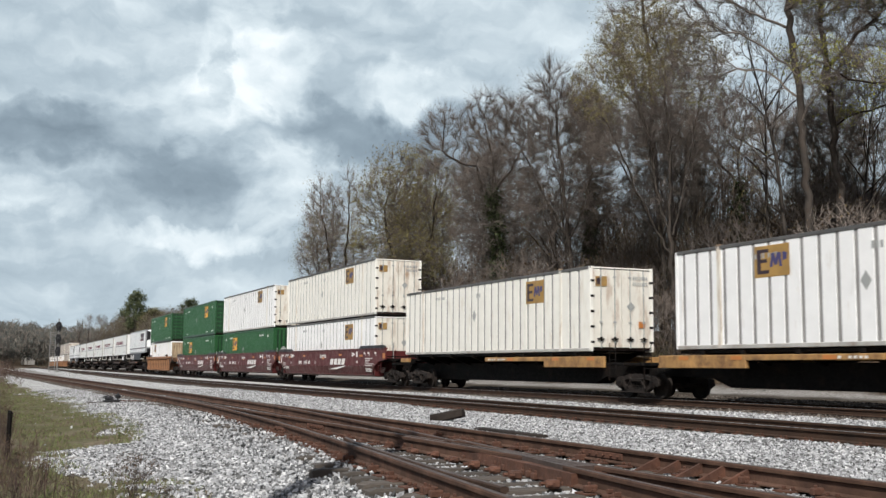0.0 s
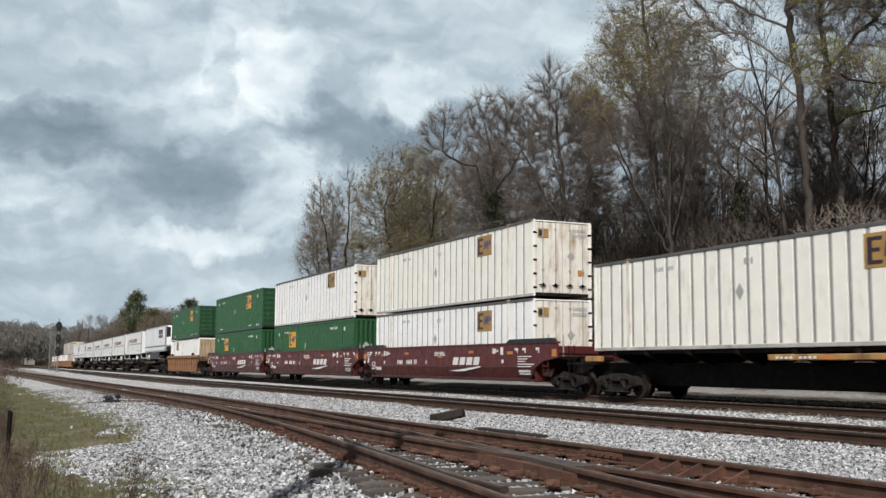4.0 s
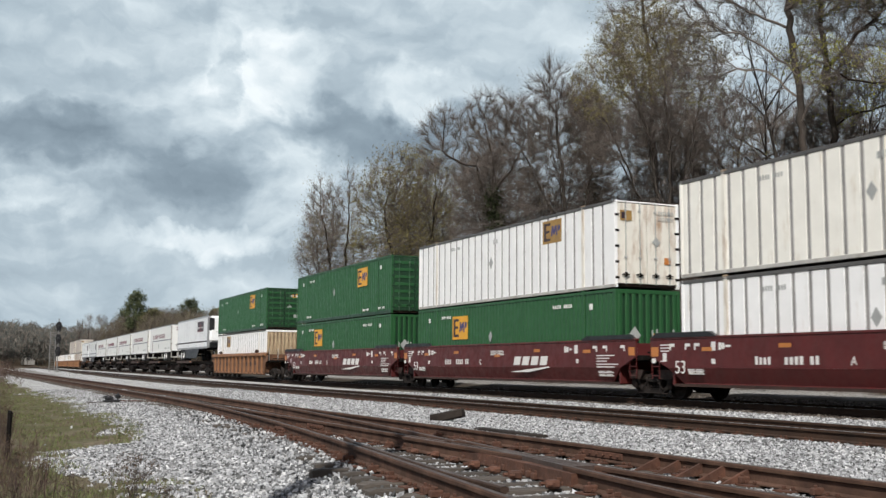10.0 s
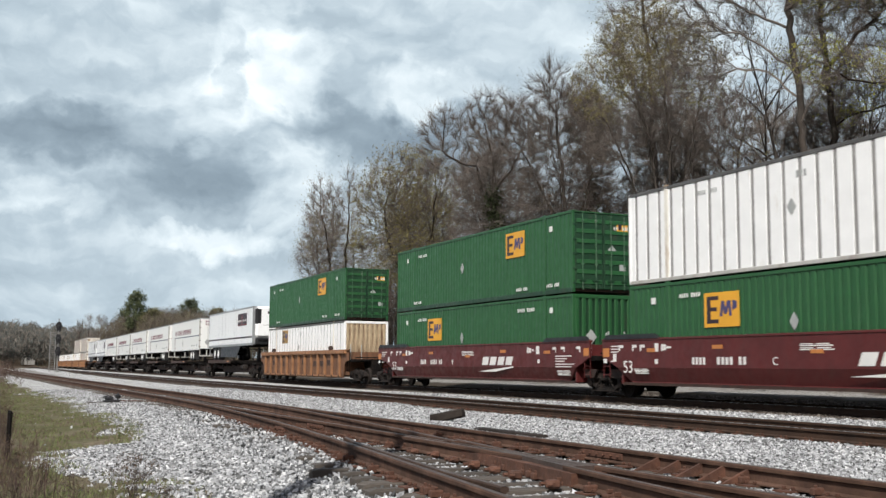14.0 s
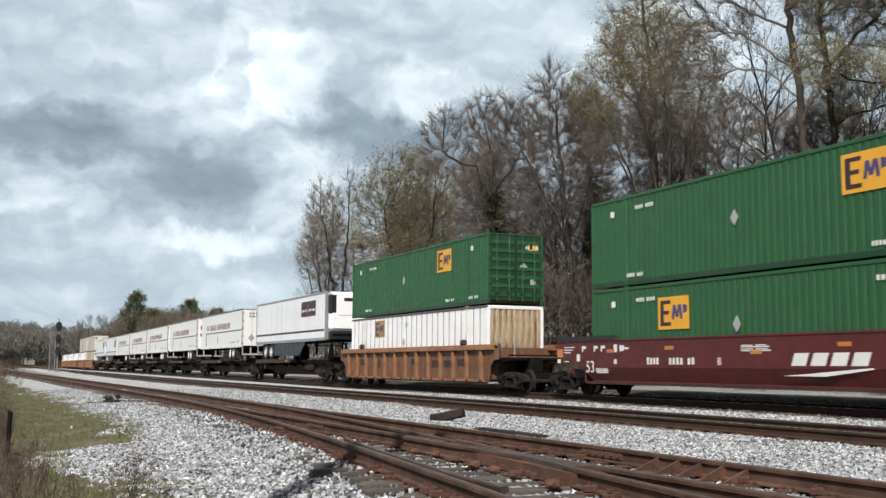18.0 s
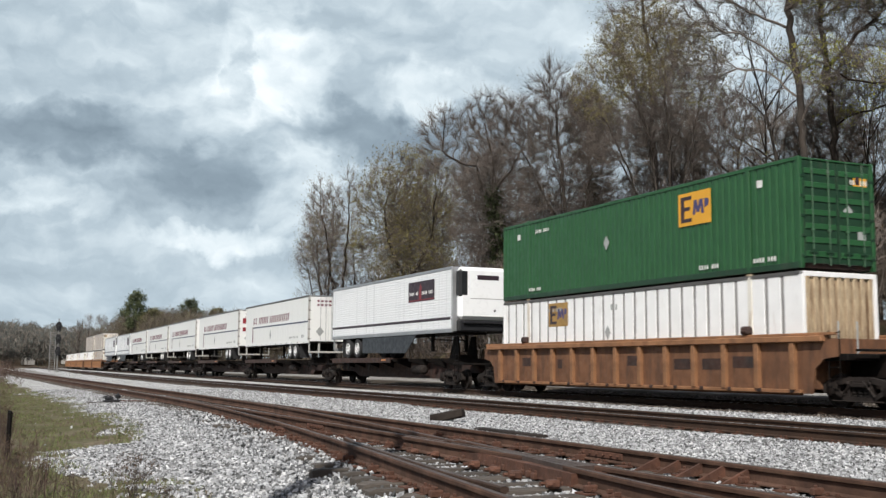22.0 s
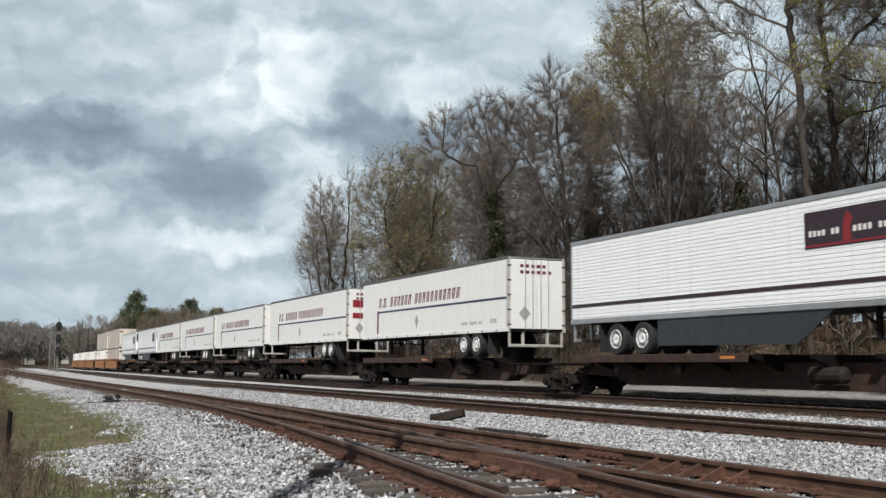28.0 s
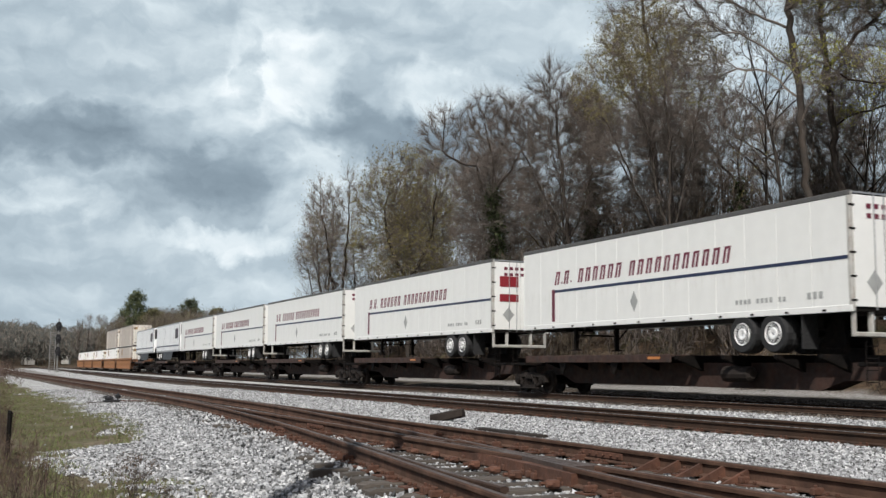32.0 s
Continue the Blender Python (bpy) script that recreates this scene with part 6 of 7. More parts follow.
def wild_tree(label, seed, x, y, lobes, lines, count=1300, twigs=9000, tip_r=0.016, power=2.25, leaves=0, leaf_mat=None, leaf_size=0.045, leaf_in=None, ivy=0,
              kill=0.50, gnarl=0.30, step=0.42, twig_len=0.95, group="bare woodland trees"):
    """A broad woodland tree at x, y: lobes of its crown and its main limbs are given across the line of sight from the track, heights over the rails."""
    rng = np.random.default_rng(seed)
    P, parent = colonise(rng, lobes, lines, count, step, 4.5, kill, gnarl)
    n = len(P)
    kids = [[] for i in range(n)]
    for i, p in enumerate(parent):
        if p >= 0:
            kids[p].append(i)
    rad = np.zeros(n)
    for i in range(n - 1, -1, -1):
        rad[i] = max(tip_r, sum(rad[c] ** power for c in kids[i]) ** (1 / power))
    roots, thick, mids = [(i, i) for i in range(n) if parent[i] < 0], [], []
    while roots:
        start, i = roots.pop()
        chain = [start] if start != i else []
        while True:
            chain.append(i)
            if not kids[i]:
                break
            big = max(kids[i], key=lambda c: rad[c])
            roots += [(i, c) for c in kids[i] if c != big]
            i = big
        if len(chain) > 1:
            r = [min(rad[c], rad[chain[1]]) for c in chain]
            (thick if r[0] > 0.055 else mids).append(([P[c] for c in chain], r, 7 if r[0] > 0.1 else 4))
    t = thing("tree", label, "tree", group)
    me = wood_mesh("trunk", thick)
    me.polygons.foreach_set("use_smooth", [True] * len(me.polygons))
    part("trunk", me, M_BARK, t)
    part("limbwork", wood_mesh("limbwork", mids), M_LIMB, t, "slender crooked limbs")
    small = np.where(rad < 0.05)[0]
    small = small[np.array([parent[i] >= 0 for i in small])]
    share = np.where([len(kids[i]) == 0 for i in small], 2.2, 1.0)
    pick = rng.choice(small, twigs, p=share / share.sum())
    along_ = P[pick] - P[np.array(parent)[pick]]
    along_ /= np.linalg.norm(along_, axis=1)[:, None] + 1e-6
    out = P[pick] - np.array((0, 0, P[:, 2].max() * 0.55))
    out /= np.linalg.norm(out, axis=1)[:, None] + 1e-6
    way = along_ * 0.7 + out * 0.55 + rng.normal(0, 0.42, (twigs, 3)) + np.array((0, 0, 0.1))
    way /= np.linalg.norm(way, axis=1)[:, None]
    start = P[pick] - along_ * (rng.random((twigs, 1)) * step)
    me, tips = twigs_mesh(rng, start, way, twig_len * (0.45 + 0.9 * rng.random(twigs)), tip_r * 0.46 * (0.6 + 0.6 * rng.random(twigs)))
    part("branchwork", me, M_TWIG, t, "haze of fine brown twigs")
    if leaves:
        if leaf_in:
            near = np.zeros(len(tips), bool)
            for l in leaf_in:
                near |= ((tips[:, 0] - l[0]) / l[2]) ** 2 + ((tips[:, 2] - l[1]) / l[3]) ** 2 < 1
            tips = tips[near]
        part("crown", leaf_cloud(rng, tips, leaves, leaf_size, 0.07), leaf_mat, t, "thin haze of opening leaves")
    if ivy:
        pts = [Vector(p) for p in P[rad > 0.10] if p[2] < 12.5]
        part("ivy", leaf_cloud(rng, pts, ivy, 0.10, 0.30), M_IVY, t, "dark ivy climbing the trunk")
    away = math.atan2(y, x)
    m = Matrix.Translation((x, y, 0)) @ Matrix.Rotation(away - math.pi / 2, 4, "Z")
    t.matrix_basis = m
    return t


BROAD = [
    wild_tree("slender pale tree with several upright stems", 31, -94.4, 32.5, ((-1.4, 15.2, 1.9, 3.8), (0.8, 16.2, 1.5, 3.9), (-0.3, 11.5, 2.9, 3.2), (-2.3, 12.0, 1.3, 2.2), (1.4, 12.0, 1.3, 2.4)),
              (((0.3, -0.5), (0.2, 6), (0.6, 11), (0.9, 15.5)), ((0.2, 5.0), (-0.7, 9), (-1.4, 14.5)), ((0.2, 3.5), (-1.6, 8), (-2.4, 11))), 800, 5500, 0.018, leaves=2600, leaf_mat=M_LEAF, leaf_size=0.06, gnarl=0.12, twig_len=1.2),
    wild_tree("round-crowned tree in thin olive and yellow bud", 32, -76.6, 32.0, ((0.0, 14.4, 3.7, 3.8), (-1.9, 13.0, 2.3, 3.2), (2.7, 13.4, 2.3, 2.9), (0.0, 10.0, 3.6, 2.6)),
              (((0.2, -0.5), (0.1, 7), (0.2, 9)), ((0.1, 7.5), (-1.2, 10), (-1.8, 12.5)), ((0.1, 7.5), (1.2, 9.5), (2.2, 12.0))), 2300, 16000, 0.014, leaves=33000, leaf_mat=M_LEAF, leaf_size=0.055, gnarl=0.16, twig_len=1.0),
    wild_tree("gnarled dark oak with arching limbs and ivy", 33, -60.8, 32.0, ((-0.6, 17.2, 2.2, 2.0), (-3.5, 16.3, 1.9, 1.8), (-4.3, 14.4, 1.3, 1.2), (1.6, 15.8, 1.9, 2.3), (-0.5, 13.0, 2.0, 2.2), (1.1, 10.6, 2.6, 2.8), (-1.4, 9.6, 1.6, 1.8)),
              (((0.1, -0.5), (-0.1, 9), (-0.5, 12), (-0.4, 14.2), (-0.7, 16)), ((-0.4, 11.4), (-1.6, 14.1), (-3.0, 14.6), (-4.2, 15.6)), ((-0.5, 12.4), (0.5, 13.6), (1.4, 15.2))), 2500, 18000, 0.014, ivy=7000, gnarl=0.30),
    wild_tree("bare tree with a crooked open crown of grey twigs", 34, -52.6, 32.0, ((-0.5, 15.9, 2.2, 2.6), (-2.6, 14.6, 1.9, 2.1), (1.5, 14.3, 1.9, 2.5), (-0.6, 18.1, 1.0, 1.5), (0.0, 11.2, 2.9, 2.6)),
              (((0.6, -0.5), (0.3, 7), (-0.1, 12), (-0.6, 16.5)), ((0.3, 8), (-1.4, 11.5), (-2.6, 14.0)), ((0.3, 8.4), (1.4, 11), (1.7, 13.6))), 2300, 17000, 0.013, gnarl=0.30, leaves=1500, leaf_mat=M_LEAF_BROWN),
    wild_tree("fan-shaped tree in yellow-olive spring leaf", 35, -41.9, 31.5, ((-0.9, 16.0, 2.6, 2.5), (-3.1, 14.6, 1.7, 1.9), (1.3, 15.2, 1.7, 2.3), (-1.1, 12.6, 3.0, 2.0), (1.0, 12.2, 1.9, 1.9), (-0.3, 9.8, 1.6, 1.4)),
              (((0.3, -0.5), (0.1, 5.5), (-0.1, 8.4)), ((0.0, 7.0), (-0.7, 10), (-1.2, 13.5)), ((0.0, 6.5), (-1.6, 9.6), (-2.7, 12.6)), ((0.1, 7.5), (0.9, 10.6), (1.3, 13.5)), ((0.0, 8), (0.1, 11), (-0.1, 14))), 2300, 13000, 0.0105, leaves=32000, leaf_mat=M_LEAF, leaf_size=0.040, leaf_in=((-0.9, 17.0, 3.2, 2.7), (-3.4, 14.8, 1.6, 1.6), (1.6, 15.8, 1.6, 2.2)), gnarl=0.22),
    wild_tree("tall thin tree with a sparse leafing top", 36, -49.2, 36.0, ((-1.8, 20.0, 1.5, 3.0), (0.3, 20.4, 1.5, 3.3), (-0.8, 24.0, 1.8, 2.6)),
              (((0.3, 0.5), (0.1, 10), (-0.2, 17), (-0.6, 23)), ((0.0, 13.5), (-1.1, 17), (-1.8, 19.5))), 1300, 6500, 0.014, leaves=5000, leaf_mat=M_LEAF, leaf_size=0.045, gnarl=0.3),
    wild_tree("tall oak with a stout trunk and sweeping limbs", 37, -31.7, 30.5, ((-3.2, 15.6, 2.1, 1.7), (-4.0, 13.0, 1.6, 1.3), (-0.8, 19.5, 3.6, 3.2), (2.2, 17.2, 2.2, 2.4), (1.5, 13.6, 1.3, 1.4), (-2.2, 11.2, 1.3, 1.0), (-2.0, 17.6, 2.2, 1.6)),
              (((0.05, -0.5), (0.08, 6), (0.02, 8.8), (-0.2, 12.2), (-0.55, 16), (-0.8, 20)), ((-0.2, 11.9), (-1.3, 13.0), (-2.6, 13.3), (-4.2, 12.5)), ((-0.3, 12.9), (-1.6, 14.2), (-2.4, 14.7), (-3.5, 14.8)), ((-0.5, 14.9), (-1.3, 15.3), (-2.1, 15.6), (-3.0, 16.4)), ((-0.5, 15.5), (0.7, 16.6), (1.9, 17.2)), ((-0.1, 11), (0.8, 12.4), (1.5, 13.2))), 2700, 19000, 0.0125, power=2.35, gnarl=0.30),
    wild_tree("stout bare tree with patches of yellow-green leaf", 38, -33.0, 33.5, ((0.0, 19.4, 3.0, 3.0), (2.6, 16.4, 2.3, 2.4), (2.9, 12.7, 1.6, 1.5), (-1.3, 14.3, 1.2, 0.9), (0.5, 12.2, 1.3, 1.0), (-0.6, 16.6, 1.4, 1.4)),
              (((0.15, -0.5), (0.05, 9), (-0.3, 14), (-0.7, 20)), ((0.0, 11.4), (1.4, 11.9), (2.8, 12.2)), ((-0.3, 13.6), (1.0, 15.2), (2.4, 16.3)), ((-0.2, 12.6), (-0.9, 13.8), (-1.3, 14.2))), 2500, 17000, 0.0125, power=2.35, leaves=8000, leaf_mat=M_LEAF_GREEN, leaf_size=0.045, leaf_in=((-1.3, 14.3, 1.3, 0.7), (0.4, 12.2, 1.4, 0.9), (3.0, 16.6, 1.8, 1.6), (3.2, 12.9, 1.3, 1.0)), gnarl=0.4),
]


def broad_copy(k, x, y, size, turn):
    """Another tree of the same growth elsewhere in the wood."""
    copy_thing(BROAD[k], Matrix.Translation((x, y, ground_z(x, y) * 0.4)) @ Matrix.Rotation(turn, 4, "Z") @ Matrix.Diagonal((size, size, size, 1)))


KINDS = [
    tree("slender bare tree with thin upright branches", 4, 2000, M_LEAF, 0.035, height=15, trunk_r=0.15, spread=3.4, first=0.25, limbs=10, stems=2, up=0.5, kids=(5, 4, 4)),
    tree("bare grey tree deep in the wood", 9, 500, M_LEAF_BROWN, 0.06, height=17, trunk_r=0.22, spread=4.2, first=0.3, limbs=10, kids=(5, 4, 4), up=0.4, bend=1.5),
    tree("tall slim bare tree deep in the wood", 10, 400, M_LEAF, 0.06, height=19, trunk_r=0.18, spread=3.6, first=0.4, limbs=9, kids=(5, 4, 4), up=0.5, bend=1.3),
]
SAPLING = tree("thin leafless sapling in the undergrowth", 8, 300, M_LEAF_BROWN, 0.05, category="sapling", name="sapling", group="undergrowth saplings", height=6.0, trunk_r=0.05, spread=2.4, first=0.12, limbs=8, stems=3, up=0.9, kids=(5, 3, 2))
used = set()


def crown_line(x, y):
    """How high the wood stands, seen along the line: lower towards its far end."""
    a = math.degrees(math.atan2(y, -x))
    e = 24.0
    pts = ((10, 8.6), (18.5, 10.4), (21.6, 11.3), (24, 13.0), (26, 14.6), (28, 15.4), (30, 15.9), (31.8, 17.0), (33.6, 20.6), (38.5, 21.5), (41, 27.5), (60, 31))
    for (a0, e0), (a1, e1) in zip(pts, pts[1:]):
        if a <= a1:
            e = e0 + (e1 - e0) * max(0.0, (a - a0) / (a1 - a0))
            break
    return EYE.z + math.hypot(x, y) * math.tan(radians(e))


def plant(kind, x, y, scale=1.0, turn=0.0, squash=1.0, fit=0.0):
    src = SAPLING if kind < 0 else KINDS[kind]
    z = ground_z(x, y) - 0.1
    if kind >= 0:
        most = (crown_line(x, y) - z) / HEIGHT[src]
        scale = most * fit if fit else min(scale, most * 0.92)
        if fit:
            squash = max(0.8, min(1.35, squash / (HALF[src] * scale)))
    m = Matrix.Translation((x, y, z)) @ Matrix.Rotation(turn, 4, "Z") @ Matrix.Diagonal((scale * squash, scale * squash, scale, 1))
    if kind not in used:
        used.add(kind)
        src.matrix_basis = m
        return src
    return copy_thing(src, m @ Matrix.Diagonal((1 / src.scale.x, 1 / src.scale.y, 1 / src.scale.z, 1)))


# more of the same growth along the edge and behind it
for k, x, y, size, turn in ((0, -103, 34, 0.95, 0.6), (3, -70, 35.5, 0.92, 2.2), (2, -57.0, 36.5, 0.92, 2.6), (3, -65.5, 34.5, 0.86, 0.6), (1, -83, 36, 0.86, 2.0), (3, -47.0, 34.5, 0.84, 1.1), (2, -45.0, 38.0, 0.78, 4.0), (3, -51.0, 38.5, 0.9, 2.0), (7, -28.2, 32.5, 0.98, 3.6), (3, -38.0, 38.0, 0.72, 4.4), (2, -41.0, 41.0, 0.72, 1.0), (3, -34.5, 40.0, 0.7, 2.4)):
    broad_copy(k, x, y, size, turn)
# slender trees that fill the wood: kind, x, y, turn, share of the crown line, width
for k, x, y, a, f, w in ((0, -99, 33, 0.3, 0.8, 3.2), (0, -55.5, 34, 1.4, 0.86, 3.0), (2, -37.6, 34.0, 2.1, 0.62, 2.4), (2, -35.2, 33.0, 1.0, 0.70, 2.6), (0, -34.2, 36, 5.0, 0.5, 2.6)):
    plant(k, x, y, 1.0, a, w, f)
rng = random.Random(21)
for i in range(20):
    x, y = rng.uniform(-104, -46), rng.uniform(36, 48)
    if x < -80:
        y = rng.uniform(36, 42)
    plant(rng.choice((1, 2, 1, 2, 0)), x, y, rng.uniform(0.6, 0.9) * (0.6 if y > -x * 0.82 else 1.0), rng.uniform(0, 6.28))
for i in range(80):
    x = rng.uniform(-103, -18)
    plant(-1, x, rng.uniform(30.5, 40.0), rng.uniform(0.55, 1.4), rng.uniform(0, 6.28), 1.1)


def far_wood(name, label, spots, seed, material, size, dense=240, rise=0.0, slim=0.6, stem=1.0):
    """A distant wood: many small clumps of twigs and leaf on slender trunks, joined."""
    r = np.random.default_rng(seed)
    vs, fs = [], []
    for x, y, h, w in spots:
        z = ground_z(x, y)
        n = int(dense * min(3.0, w * h / 40))
        u = r.normal(size=(n, 3))
        u /= np.linalg.norm(u, axis=1)[:, None]
        p = u * (r.random((n, 1)) ** 0.4) * np.array([w / 2, w / 2, h * 0.42]) + np.array([x, y, z + h * 0.56])
        a, c = r.normal(size=(n, 3)), r.normal(size=(n, 3))
        a[:, 2] = np.abs(a[:, 2]) + rise
        s = size * (0.5 + r.random((n, 1)))
        a, c = a / np.linalg.norm(a, axis=1)[:, None] * s, c / np.linalg.norm(c, axis=1)[:, None] * s * slim
        k = len(vs)
        vs += np.stack([p - a, p + c, p + a, p - c], 1).reshape(-1, 3).tolist()
        fs += (k + np.arange(n)[:, None] * 4 + np.arange(4)).tolist()
        k = len(vs)
        rr = (0.12 + h * 0.008) * stem
        vs += [(x - rr, y, z - 0.5), (x + rr, y, z - 0.5), (x, y + rr, z - 0.5), (x, y, z + h * 0.9)]
        fs += [(k, k + 1, k + 3), (k + 1, k + 2, k + 3), (k + 2, k, k + 3)]
    me = bpy.data.meshes.new(name)
    me.from_pydata(vs, [], fs)
    me.materials.append(material)
    return tagged(new(name, me), label, "woods", kind="stuff")


# thicket of fine stems that fills the wood behind its edge
M_FAR_TWIG = island_mat("far brown twigs", [(0, (0.045, 0.034, 0.027)), (0.6, (0.085, 0.066, 0.050)), (1, (0.13, 0.108, 0.072))])
M_BROWN_WOOD = island_mat("brown and olive scrub twigs", [(0, (0.075, 0.060, 0.050)), (0.5, (0.115, 0.094, 0.074)), (0.85, (0.135, 0.116, 0.078)), (1, (0.15, 0.145, 0.08))])
# hill woods greyed and lightened: the haze of distance is in the colour
M_FAR_PINE = island_mat("far woods greyed by painted haze", [(0, (0.10, 0.105, 0.10)), (0.3, (0.10, 0.115, 0.10)), (0.5, (0.16, 0.142, 0.125)), (1, (0.20, 0.175, 0.15))])
M_FAR_LEAF = island_mat("far olive leaves", [(0, (0.085, 0.080, 0.042)), (0.6, (0.135, 0.128, 0.062)), (1, (0.18, 0.165, 0.085))])
# paler copy of the twig browns, with aerial haze painted in
M_HAZE_TWIG = island_mat("brown twigs paled by painted haze", [(0, (0.085, 0.072, 0.062)), (0.6, (0.13, 0.108, 0.09)), (1, (0.17, 0.15, 0.12))])
rng = random.Random(9)
spots = []
for i in range(105):
    x, y = rng.uniform(-104, -35), rng.uniform(33, 46)
    spots.append((x, y, (crown_line(x, y) - 2.5) * rng.uniform(0.22, 0.5), rng.uniform(3.0, 5.5)))
far_wood("thicket", "dense brown thicket filling the wood", spots, 6, M_FAR_TWIG, 0.55, 380, 1.2, 0.03)
spots = []
for i in range(110):
    x, y = rng.uniform(-62, -14), rng.uniform(31.5, 41)
    spots.append((x, y, rng.uniform(2.5, 6.5), rng.uniform(2.0, 4.5)))
far_wood("undergrowth", "tangled brown undergrowth on the wooded bank", spots, 8, M_FAR_TWIG, 0.34, 700, 0.5, 0.035, 0.35)
spots = [(rng.uniform(-62, -38), rng.uniform(40, 52), rng.uniform(6.0, 9.0), rng.uniform(4.0, 6.0)) for i in range(45)]
far_wood("wood_floor_brush", "dense dim brush deep in the wood", spots, 9, M_FAR_TWIG, 0.55, 520, 0.6, 0.07)
spots = [(rng.uniform(-75, -12), rng.uniform(28.8, 31.2), rng.uniform(0.7, 1.8), rng.uniform(1.2, 2.6)) for i in range(120)]
far_wood("bank_brush", "low brown brush at the foot of the bank", spots, 12, M_FAR_TWIG, 0.22, 2400, 0.5, 0.06, 0.15)
rng = random.Random(5)
spots = []
for i in range(170):
    d = rng.uniform(165, 330)
    k = rng.random()
    y = 20.7 + (d - 45) * 0.031 + 9 + k * 24
    top = EYE.z + math.hypot(d, y) * math.tan(radians(3.05 if math.degrees(math.atan2(y, d)) > 6.0 else 2.7))
    spots.append((-d, y, top * rng.uniform(0.72, 1.0), rng.uniform(4, 7)))
far_wood("brown_woods", "brown leafless scrub wood down the line", spots, 1, M_BROWN_WOOD, 0.55, 750, 0.9, 0.07)
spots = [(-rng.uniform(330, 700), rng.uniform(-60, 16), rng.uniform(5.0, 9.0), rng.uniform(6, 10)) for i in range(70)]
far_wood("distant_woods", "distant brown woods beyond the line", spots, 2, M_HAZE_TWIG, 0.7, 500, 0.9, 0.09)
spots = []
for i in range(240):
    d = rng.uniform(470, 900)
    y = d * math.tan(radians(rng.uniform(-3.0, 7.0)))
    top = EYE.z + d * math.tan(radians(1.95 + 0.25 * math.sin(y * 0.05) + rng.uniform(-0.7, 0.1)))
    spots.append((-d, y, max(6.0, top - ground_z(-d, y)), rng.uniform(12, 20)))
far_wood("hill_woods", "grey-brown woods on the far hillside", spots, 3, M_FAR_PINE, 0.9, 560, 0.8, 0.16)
spots = [(-rng.uniform(46, 130), rng.uniform(-9, 1.2), rng.uniform(0.8, 2.2), rng.uniform(1.5, 3.5)) for i in range(70)]
spots += [(-d, d * 0.034 + rng.uniform(-1.6, 0.7), rng.uniform(0.7, 2.0), rng.uniform(1.2, 2.6)) for d in [rng.uniform(46, 120) for i in range(60)]]
far_wood("verge_scrub", "brown scrub along the grassy verge", spots, 4, M_STEM, 0.22, 700, 0.4, 0.05, 0.12)


def pine(x, y, h, wide=0.30, material=None, label="tall pine with a tufted dark green crown"):
    """A pine with separate tufts of needles on spreading limbs, its lower trunk bare."""
    r = np.random.default_rng(int(abs(x)))
    t = thing("pine_tree", label, "tree", "pines down the line")
    part("trunk", Builder().tube([(0, 0, -0.5), (0.2, 0, h * 0.5), (0, 0.1, h * 0.95)], [0.35, 0.26, 0.08], 7), M_BARK, t)
    pts = []
    limbs = Builder()
    for k in range(20):
        z = h * (0.50 + 0.47 * k / 20)
        a, ln = k * 2.4 + r.random(), h * wide * (1.1 - 0.75 * k / 20) * (0.5 + 0.7 * r.random())
        tip = Vector((math.cos(a) * ln, math.sin(a) * ln, z + ln * 0.2))
        limbs.tube([(0, 0, z), (tip.x * 0.6, tip.y * 0.6, z + ln * 0.08), tip], [0.08, 0.05, 0.02], 4)
        for u in (0.7, 0.88, 1.0):
            pts.append(Vector((tip.x * u, tip.y * u, z + ln * 0.2 * u + 0.2)))
    part("limbwork", limbs, M_BARK, t)
    part("crown", leaf_cloud(r, pts, 5200, 0.22, h * 0.027), material or M_PINE, t)
    t.matrix_basis = pose(x, y, ground_z(x, y))
    return t


pine(-262, 38.6, 18.4, 0.22)
pine(-255, 42.0, 13.6, 0.34, M_FAR_LEAF, "broad tree with a yellow-green crown")
pine(-285, 56.3, 17.6, 0.22)
pine(-320, 71.5, 17.0, 0.28, M_FAR_LEAF, "pale tree in thin spring leaf")


for x, y, k in ((-395, 39.5, 1.15), (-402, 43.0, 1.3), (-390, 45.0, 1.2), (-410, 48.5, 1.3), (-385, 48.0, 1.05)):
    plant(0, x, y, k, x, 0.8)


def far_house(x, y, z, w, turn):
    t = thing("house", "small white house with a pale roof on the wooded hillside", "house", "houses on the far hill")
    part("wall", Box(-w / 2, w / 2, -w * 0.35, w * 0.35, -9.0, 3.0), M_WHITE_DIRTY, t)
    part("roof", Builder().prism([(-w * 0.42, 3.0), (w * 0.42, 3.0), (0, 5.2)], -w * 0.56, w * 0.56, "x"), M_GREY_TAN, t, "pale shingle roof")
    for d in (-0.28, 0.0, 0.28):
        part("window", Box(w * d - 0.5, w * d + 0.5, -w * 0.35 - 0.06, -w * 0.35 + 0.05, -0.2, 1.4), M_SKIRT, t)
        part("window", Box(w / 2 - 0.05, w / 2 + 0.06, w * d * 0.8 - 0.5, w * d * 0.8 + 0.5, -0.2, 1.4), M_SKIRT, t)
    t.matrix_basis = pose(x, y, z, 0, 0, turn)


far_house(-556, 32.0, 9.2, 6.0, 20)
far_house(-556, 49.5, 8.2, 5.0, -15)


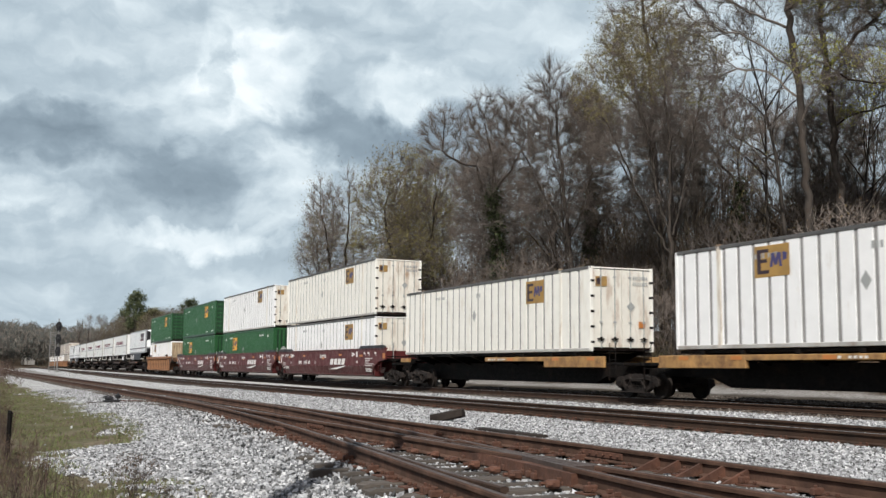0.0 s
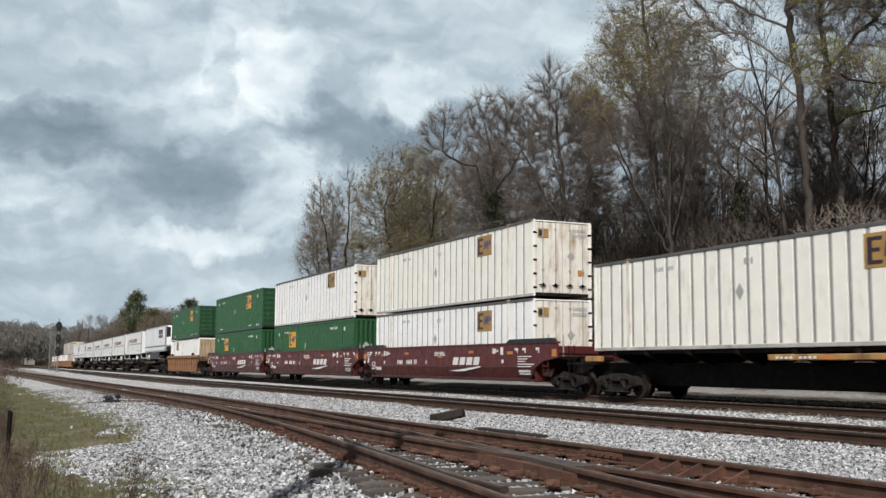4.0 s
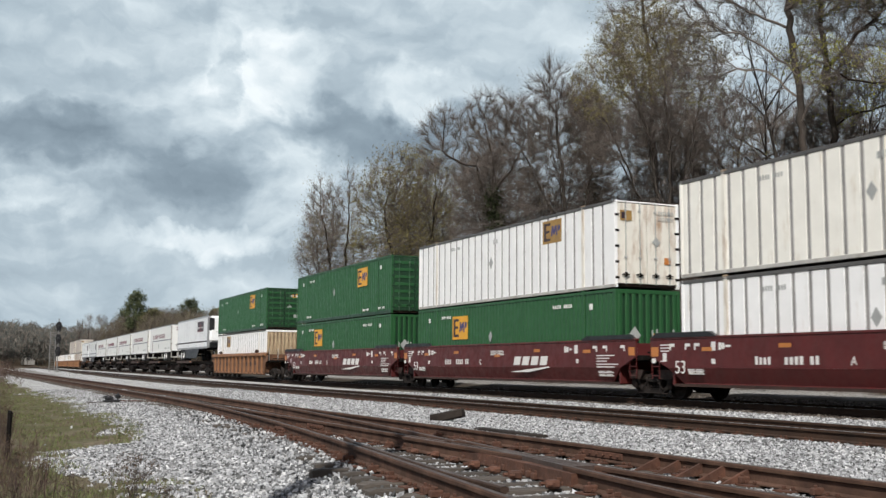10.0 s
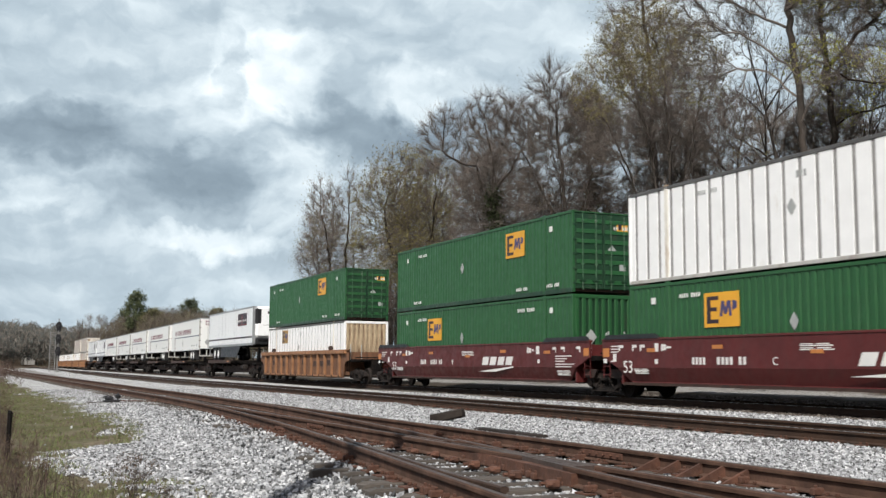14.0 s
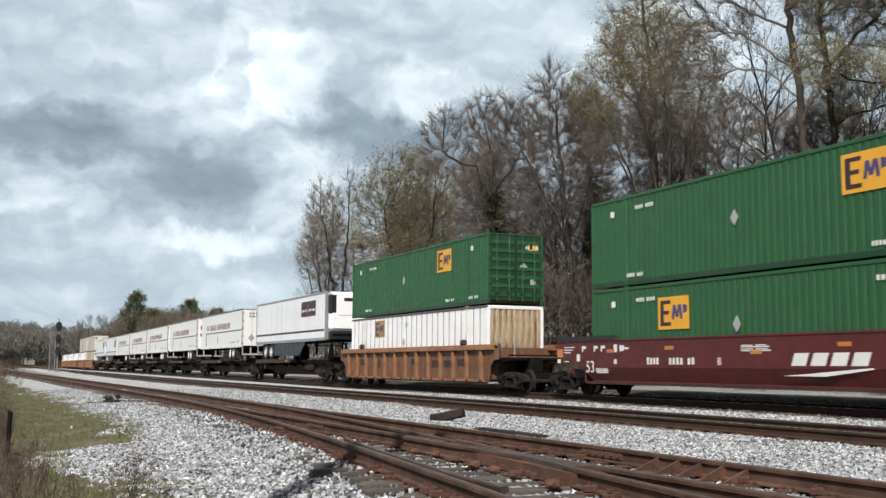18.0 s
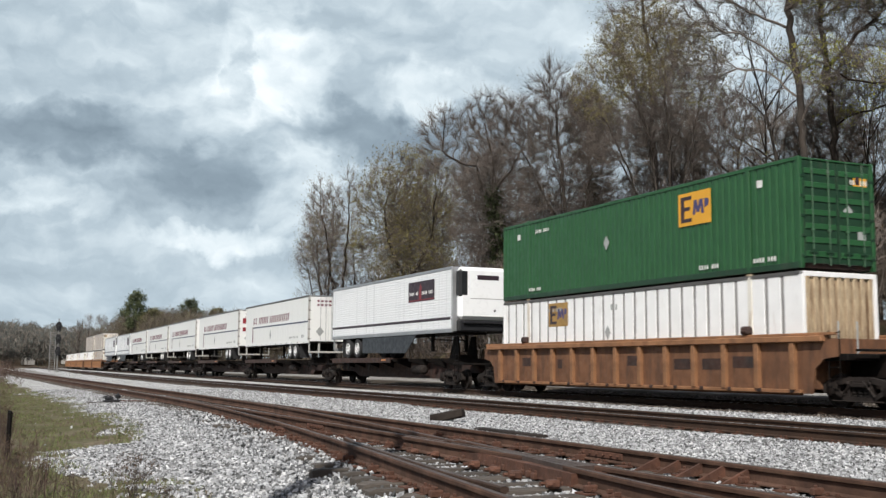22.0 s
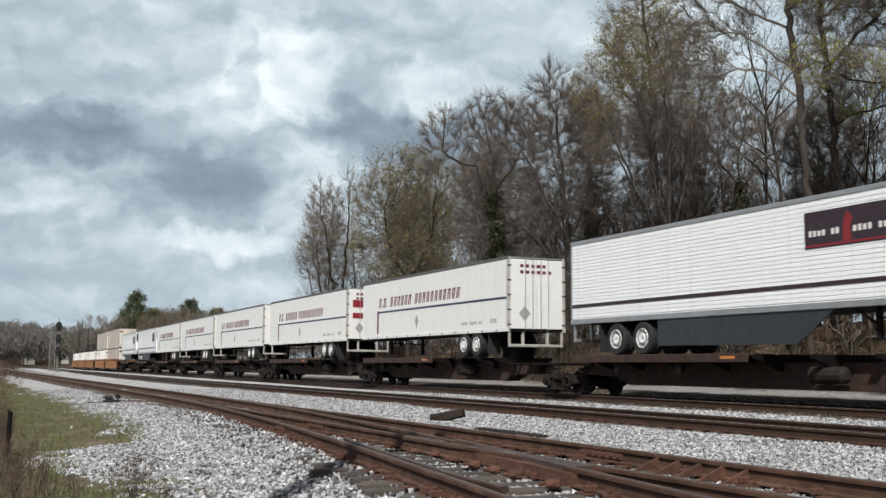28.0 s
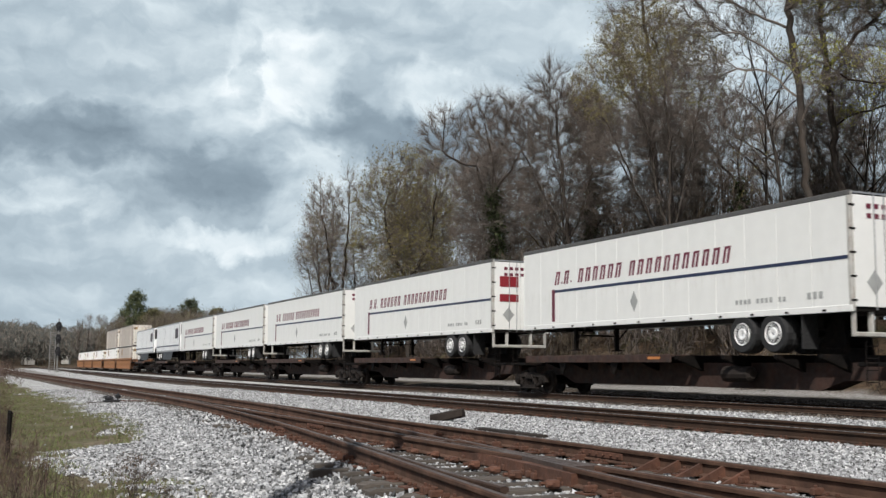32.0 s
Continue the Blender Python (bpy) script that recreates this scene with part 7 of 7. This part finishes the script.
# ---------------------------------------------------------------- small things by the line
def signal_mast(x, y):
    t = thing("signal_mast", "silver railway signal mast with three black heads", "railway signal")
    part("mast", Builder().tube([(0, 0, -0.3), (0, 0, 8.3)], [0.10, 0.08], 8), M_SIGNAL, t)
    part("base", Box(-0.35, 0.35, -0.35, 0.35, -0.4, 0.25, c=0.03), M_SIGNAL, t)
    for z in (7.15, 5.2, 3.25):
        disc = Builder().lathe([(0.46, -0.05), (0.46, 0.05)], (0.12, 0, z), "x", 20)
        disc.v = [(p[0], p[1] * 0.9, z + (p[2] - z) * 1.5) for p in disc.v]
        h = part("signal_head", disc, M_BLACK, t, "oval black signal head")
        part("lamp_housing", Box(-0.25, 0.06, -0.3, 0.3, z - 0.85, z + 0.6, c=0.05), M_BLACK, h)
        part("hood", Builder().tube([(0.17, 0, z), (0.48, 0, z - 0.03)], [0.19, 0.17], 10), M_BLACK, h)
    b = Builder()
    for dy in (-1.15, -0.35):
        b.tube([(-0.3, dy, -0.2), (-0.3, dy, 6.4)], 0.075, 4)
    z = 0.2
    while z < 6.4:
        b.tube([(-0.3, -1.15, z), (-0.3, -0.35, z)], 0.045, 4)
        z += 0.35
    part("ladder", b, M_SIGNAL, t)
    part("platform", Box(-0.6, 0.0, -1.0, 0.3, 5.6, 5.65), M_SIGNAL, t)
    t.matrix_basis = pose(x, y, ground_z(x, y))


signal_mast(-176, 14.4)


def switch_stand(x, y):
    t = thing("switch_stand", "low black hand-thrown switch stand beside the turnout", "switch stand")
    part("base", Builder().box(-0.20, 0.20, -0.34, 0.34, 0.0, 0.09, c=0.02).box(-0.14, 0.14, -0.28, -0.02, 0.09, 0.22, c=0.05).box(-0.09, 0.09, -0.22, 0.10, 0.09, 0.16, c=0.03), M_BLACK, t)
    part("lever", Builder().tube([(0.02, 0.08, 0.18), (0.04, -0.14, 0.27), (0.05, -0.34, 0.20)], 0.03, 6), M_BLACK, t)
    part("target_post", Builder().tube([(0, 0.26, 0.05), (0, 0.26, 0.40)], 0.035, 6).lathe([(0.05, 0.14), (0.12, 0.18), (0.13, 0.28), (0.06, 0.34)], (0, 0.26, 0), "z", 10), M_BLACK, t)
    part("throw_rod", Builder().tube([(0, 0.2, 0.06), (0, 1.9, 0.02)], 0.02, 5), M_RUST, t)
    t.matrix_basis = pose(x, y, ground_z(x, y) + 0.03) @ Matrix.Scale(0.72, 4)


switch_stand(-33.2, 4.30)


def old_timber(x, y, z, ln, rx, ry, rz, label):
    t = thing("old_sleeper", label, "railway sleeper", "discarded sleepers")
    b = Builder().box(-ln / 2, ln / 2, -0.11, 0.11, 0, 0.18, c=0.025)
    r = random.Random(int(abs(x * 10)))
    b.v = [(p[0] + r.uniform(-0.02, 0.02), p[1] + r.uniform(-0.012, 0.012), p[2] + r.uniform(-0.012, 0.012)) for p in b.v]
    part("timber", b, M_TIE_DARK, t)
    t.matrix_basis = pose(x, y, z, rx, ry, rz)


old_timber(-20.9, 9.75, ground_z(-20.9, 9.75) + 0.04, 0.78, 0, -12, 38, "short dark sleeper end lying tilted on ballast")
old_timber(-16.2, 8.72, ground_z(-16.2, 8.72) - 0.10, 1.9, 3, 1.2, 8, "dark rotten sleeper half sunk in ballast")

post = thing("steel_post", "short dark steel post in dry grass", "post")
part("post", Builder().tube([(0, 0, -0.2), (0.01, 0, 0.62)], 0.035, 6).box(-0.045, 0.05, -0.012, 0.012, 0.1, 0.64), M_STEEL, post)
post.matrix_basis = pose(-15.6, 0.69, ground_z(-15.6, 0.69), 0, 3, 20)


# grass, weeds and brush on the verge
def blades(name, label, count, box, height, width, lean, material, keep, seed):
    r = np.random.default_rng(seed)
    vs, fs = [], []
    for i in range(count):
        x, y = r.uniform(box[0], box[1]), r.uniform(box[2], box[3])
        if not keep(x, y):
            continue
        h, a = height * (0.4 + r.random()), r.random() * 6.283
        z, w = ground_z(x, y) - 0.02, width * (0.6 + 0.8 * r.random())
        ca, sa = math.cos(a), math.sin(a)
        dx, dy = lean * h * r.normal(), lean * h * r.normal()
        k = len(vs)
        vs += [(x - w * ca, y - w * sa, z), (x + w * ca, y + w * sa, z), (x + dx * 0.4 + w * 0.7 * ca, y + dy * 0.4 + w * 0.7 * sa, z + h * 0.6), (x + dx * 0.4 - w * 0.7 * ca, y + dy * 0.4 - w * 0.7 * sa, z + h * 0.6), (x + dx, y + dy, z + h)]
        fs += [(k, k + 1, k + 2, k + 3), (k + 3, k + 2, k + 4)]
    me = bpy.data.meshes.new(name)
    me.from_pydata(vs, [], fs)
    me.materials.append(material)
    return tagged(new(name, me), label, "grass", kind="stuff")


def grassy(x, y):
    """Grass in patches, thinner where the stones begin."""
    if noise.noise(Vector((x * 0.9, y * 1.6, 8))) + 0.5 * noise.noise(Vector((x * 3.0, y * 4.0, 2))) < -0.12:
        return False
    return y < verge_line(x) + 0.2 + 0.8 * noise.noise(Vector((x * 0.33, y * 0.33, 5)))


blades("grass", "short patchy spring grass", 120000, (-50, -7, -1.5, 4.0), 0.075, 0.006, 0.5, M_GRASS, grassy, 3)
blades("far_grass", "rough tufted grass along the far verge", 36000, (-130, -48, -8.0, 4.5), 0.16, 0.012, 0.5, M_GRASS, lambda x, y: y < 2.6 + bank(x) * 0.6 + 0.8 * noise.noise(Vector((x * 0.2, y * 0.2, 5))), 13)
blades("dry_weeds", "tall dry brown weed stalks", 1900, (-26, -8.5, -0.6, 1.7), 0.42, 0.0036, 0.32, M_STEM, lambda x, y: y < 0.95 + 0.8 * noise.noise(Vector((x * 0.5, y * 0.5, 2))), 4)
M_BUSH = surface("dark bush stems", (0.088, 0.064, 0.053), 0.95, var=0.3, scale=3, bump_s=0, tone=0.3, gloss=0.15)
BUSH = tree("small leafless dark brown bush on the grassy verge", 44, 260, M_LEAF_BROWN, 0.10, category="bush", name="bush", group="brush on the verge", wood=M_BUSH, twig=M_BUSH,
            height=6.0, trunk_r=0.075, spread=3.4, first=0.10, limbs=6, stems=4, up=0.5, kids=(4, 2, 2), bend=1.3)
BUSHES = ((-10.25, 1.55, 0.095), (-12.8, 0.50, 0.075), (-10.0, 0.55, 0.070), (-10.9, 0.62, 0.085), (-11.8, 0.85, 0.060), (-16.5, 0.55, 0.10), (-10.7, 1.10, 0.055), (-9.7, 0.36, 0.075), (-9.8, 1.74, 0.055), (-13.6, 0.85, 0.060),
          (-14.5, 0.45, 0.085), (-18.5, 0.6, 0.09), (-21.0, 0.8, 0.10), (-24.5, 0.9, 0.12))
for i, (x, y, k) in enumerate(BUSHES):
    m = Matrix.Translation((x, y, ground_z(x, y) - 0.02)) @ Matrix.Rotation(i * 1.7, 4, "Z") @ Matrix.Diagonal((k, k, k, 1))
    if i:
        copy_thing(BUSH, m @ Matrix.Diagonal((1 / BUSH.scale.x, 1 / BUSH.scale.y, 1 / BUSH.scale.z, 1)))
    else:
        BUSH.matrix_basis = m


# the wooden utility pole behind the camera, whose shadow falls across the ballast and the turnout
pole = thing("utility_pole", "tall weathered wooden utility pole", "utility pole")
part("pole", Builder().tube([(0, 0, -0.5), (0, 0, 6), (0, 0, 12.3)], [0.17, 0.15, 0.12], 12), M_TIE, pole)
pole.matrix_basis = pose(-6.35, -0.28, ground_z(-6.35, -0.28))


# ---------------------------------------------------------------- what moves
TRAIN_T = (0, 3, 6, 9, 12, 15, 18, 21, 24, 27, 30, 33)
TRAIN_S = (-50.603, -38.333, -25.954, -13.420, -0.757, 12.004, 25.099, 38.252, 51.195, 64.097, 77.218, 90.20)


def train_at(t):
    """Where the front of the first double stack is at t seconds, in metres along the line."""
    i = min(max(int(t // 3), 0), 10)
    s = TRAIN_S
    m0 = (s[i + 1] - s[i - 1]) / 2 if i > 0 else s[1] - s[0]
    m1 = (s[i + 2] - s[i]) / 2 if i < 10 else s[11] - s[10]
    u = (t - TRAIN_T[i]) / 3.0
    return (2 * u ** 3 - 3 * u * u + 1) * s[i] + (u ** 3 - 2 * u * u + u) * m0 + (3 * u * u - 2 * u ** 3) * s[i + 1] + (u ** 3 - u * u) * m1


def motions():
    for ob, s in MOVERS:
        rows = []
        for k in range(17):
            x, y, h = along(train_at(2.0 * k) + s)
            rows.append((2.0 * k, pose(x, y, 0, 0, 0, math.degrees(h))))
        walk(ob, rows)
    start = train_at(0.0)
    turn = [(4 * k / 30.0, math.degrees((train_at(4 * k / 30.0) - start) / 0.42)) for k in range(241)]
    for ob, d in WHEELS:
        walk(ob, [(t, pose(d, 0, 0.42, 0, a, 0)) for t, a in turn])
    walk(sky, [(0.0, pose(0, 0, 0, 0, 0, 0.8)), (16.0, pose(0, 0, 0, 0, 0, 0)), (32.0, pose(0, 0, 0, 0, 0, -0.8))])


motions()
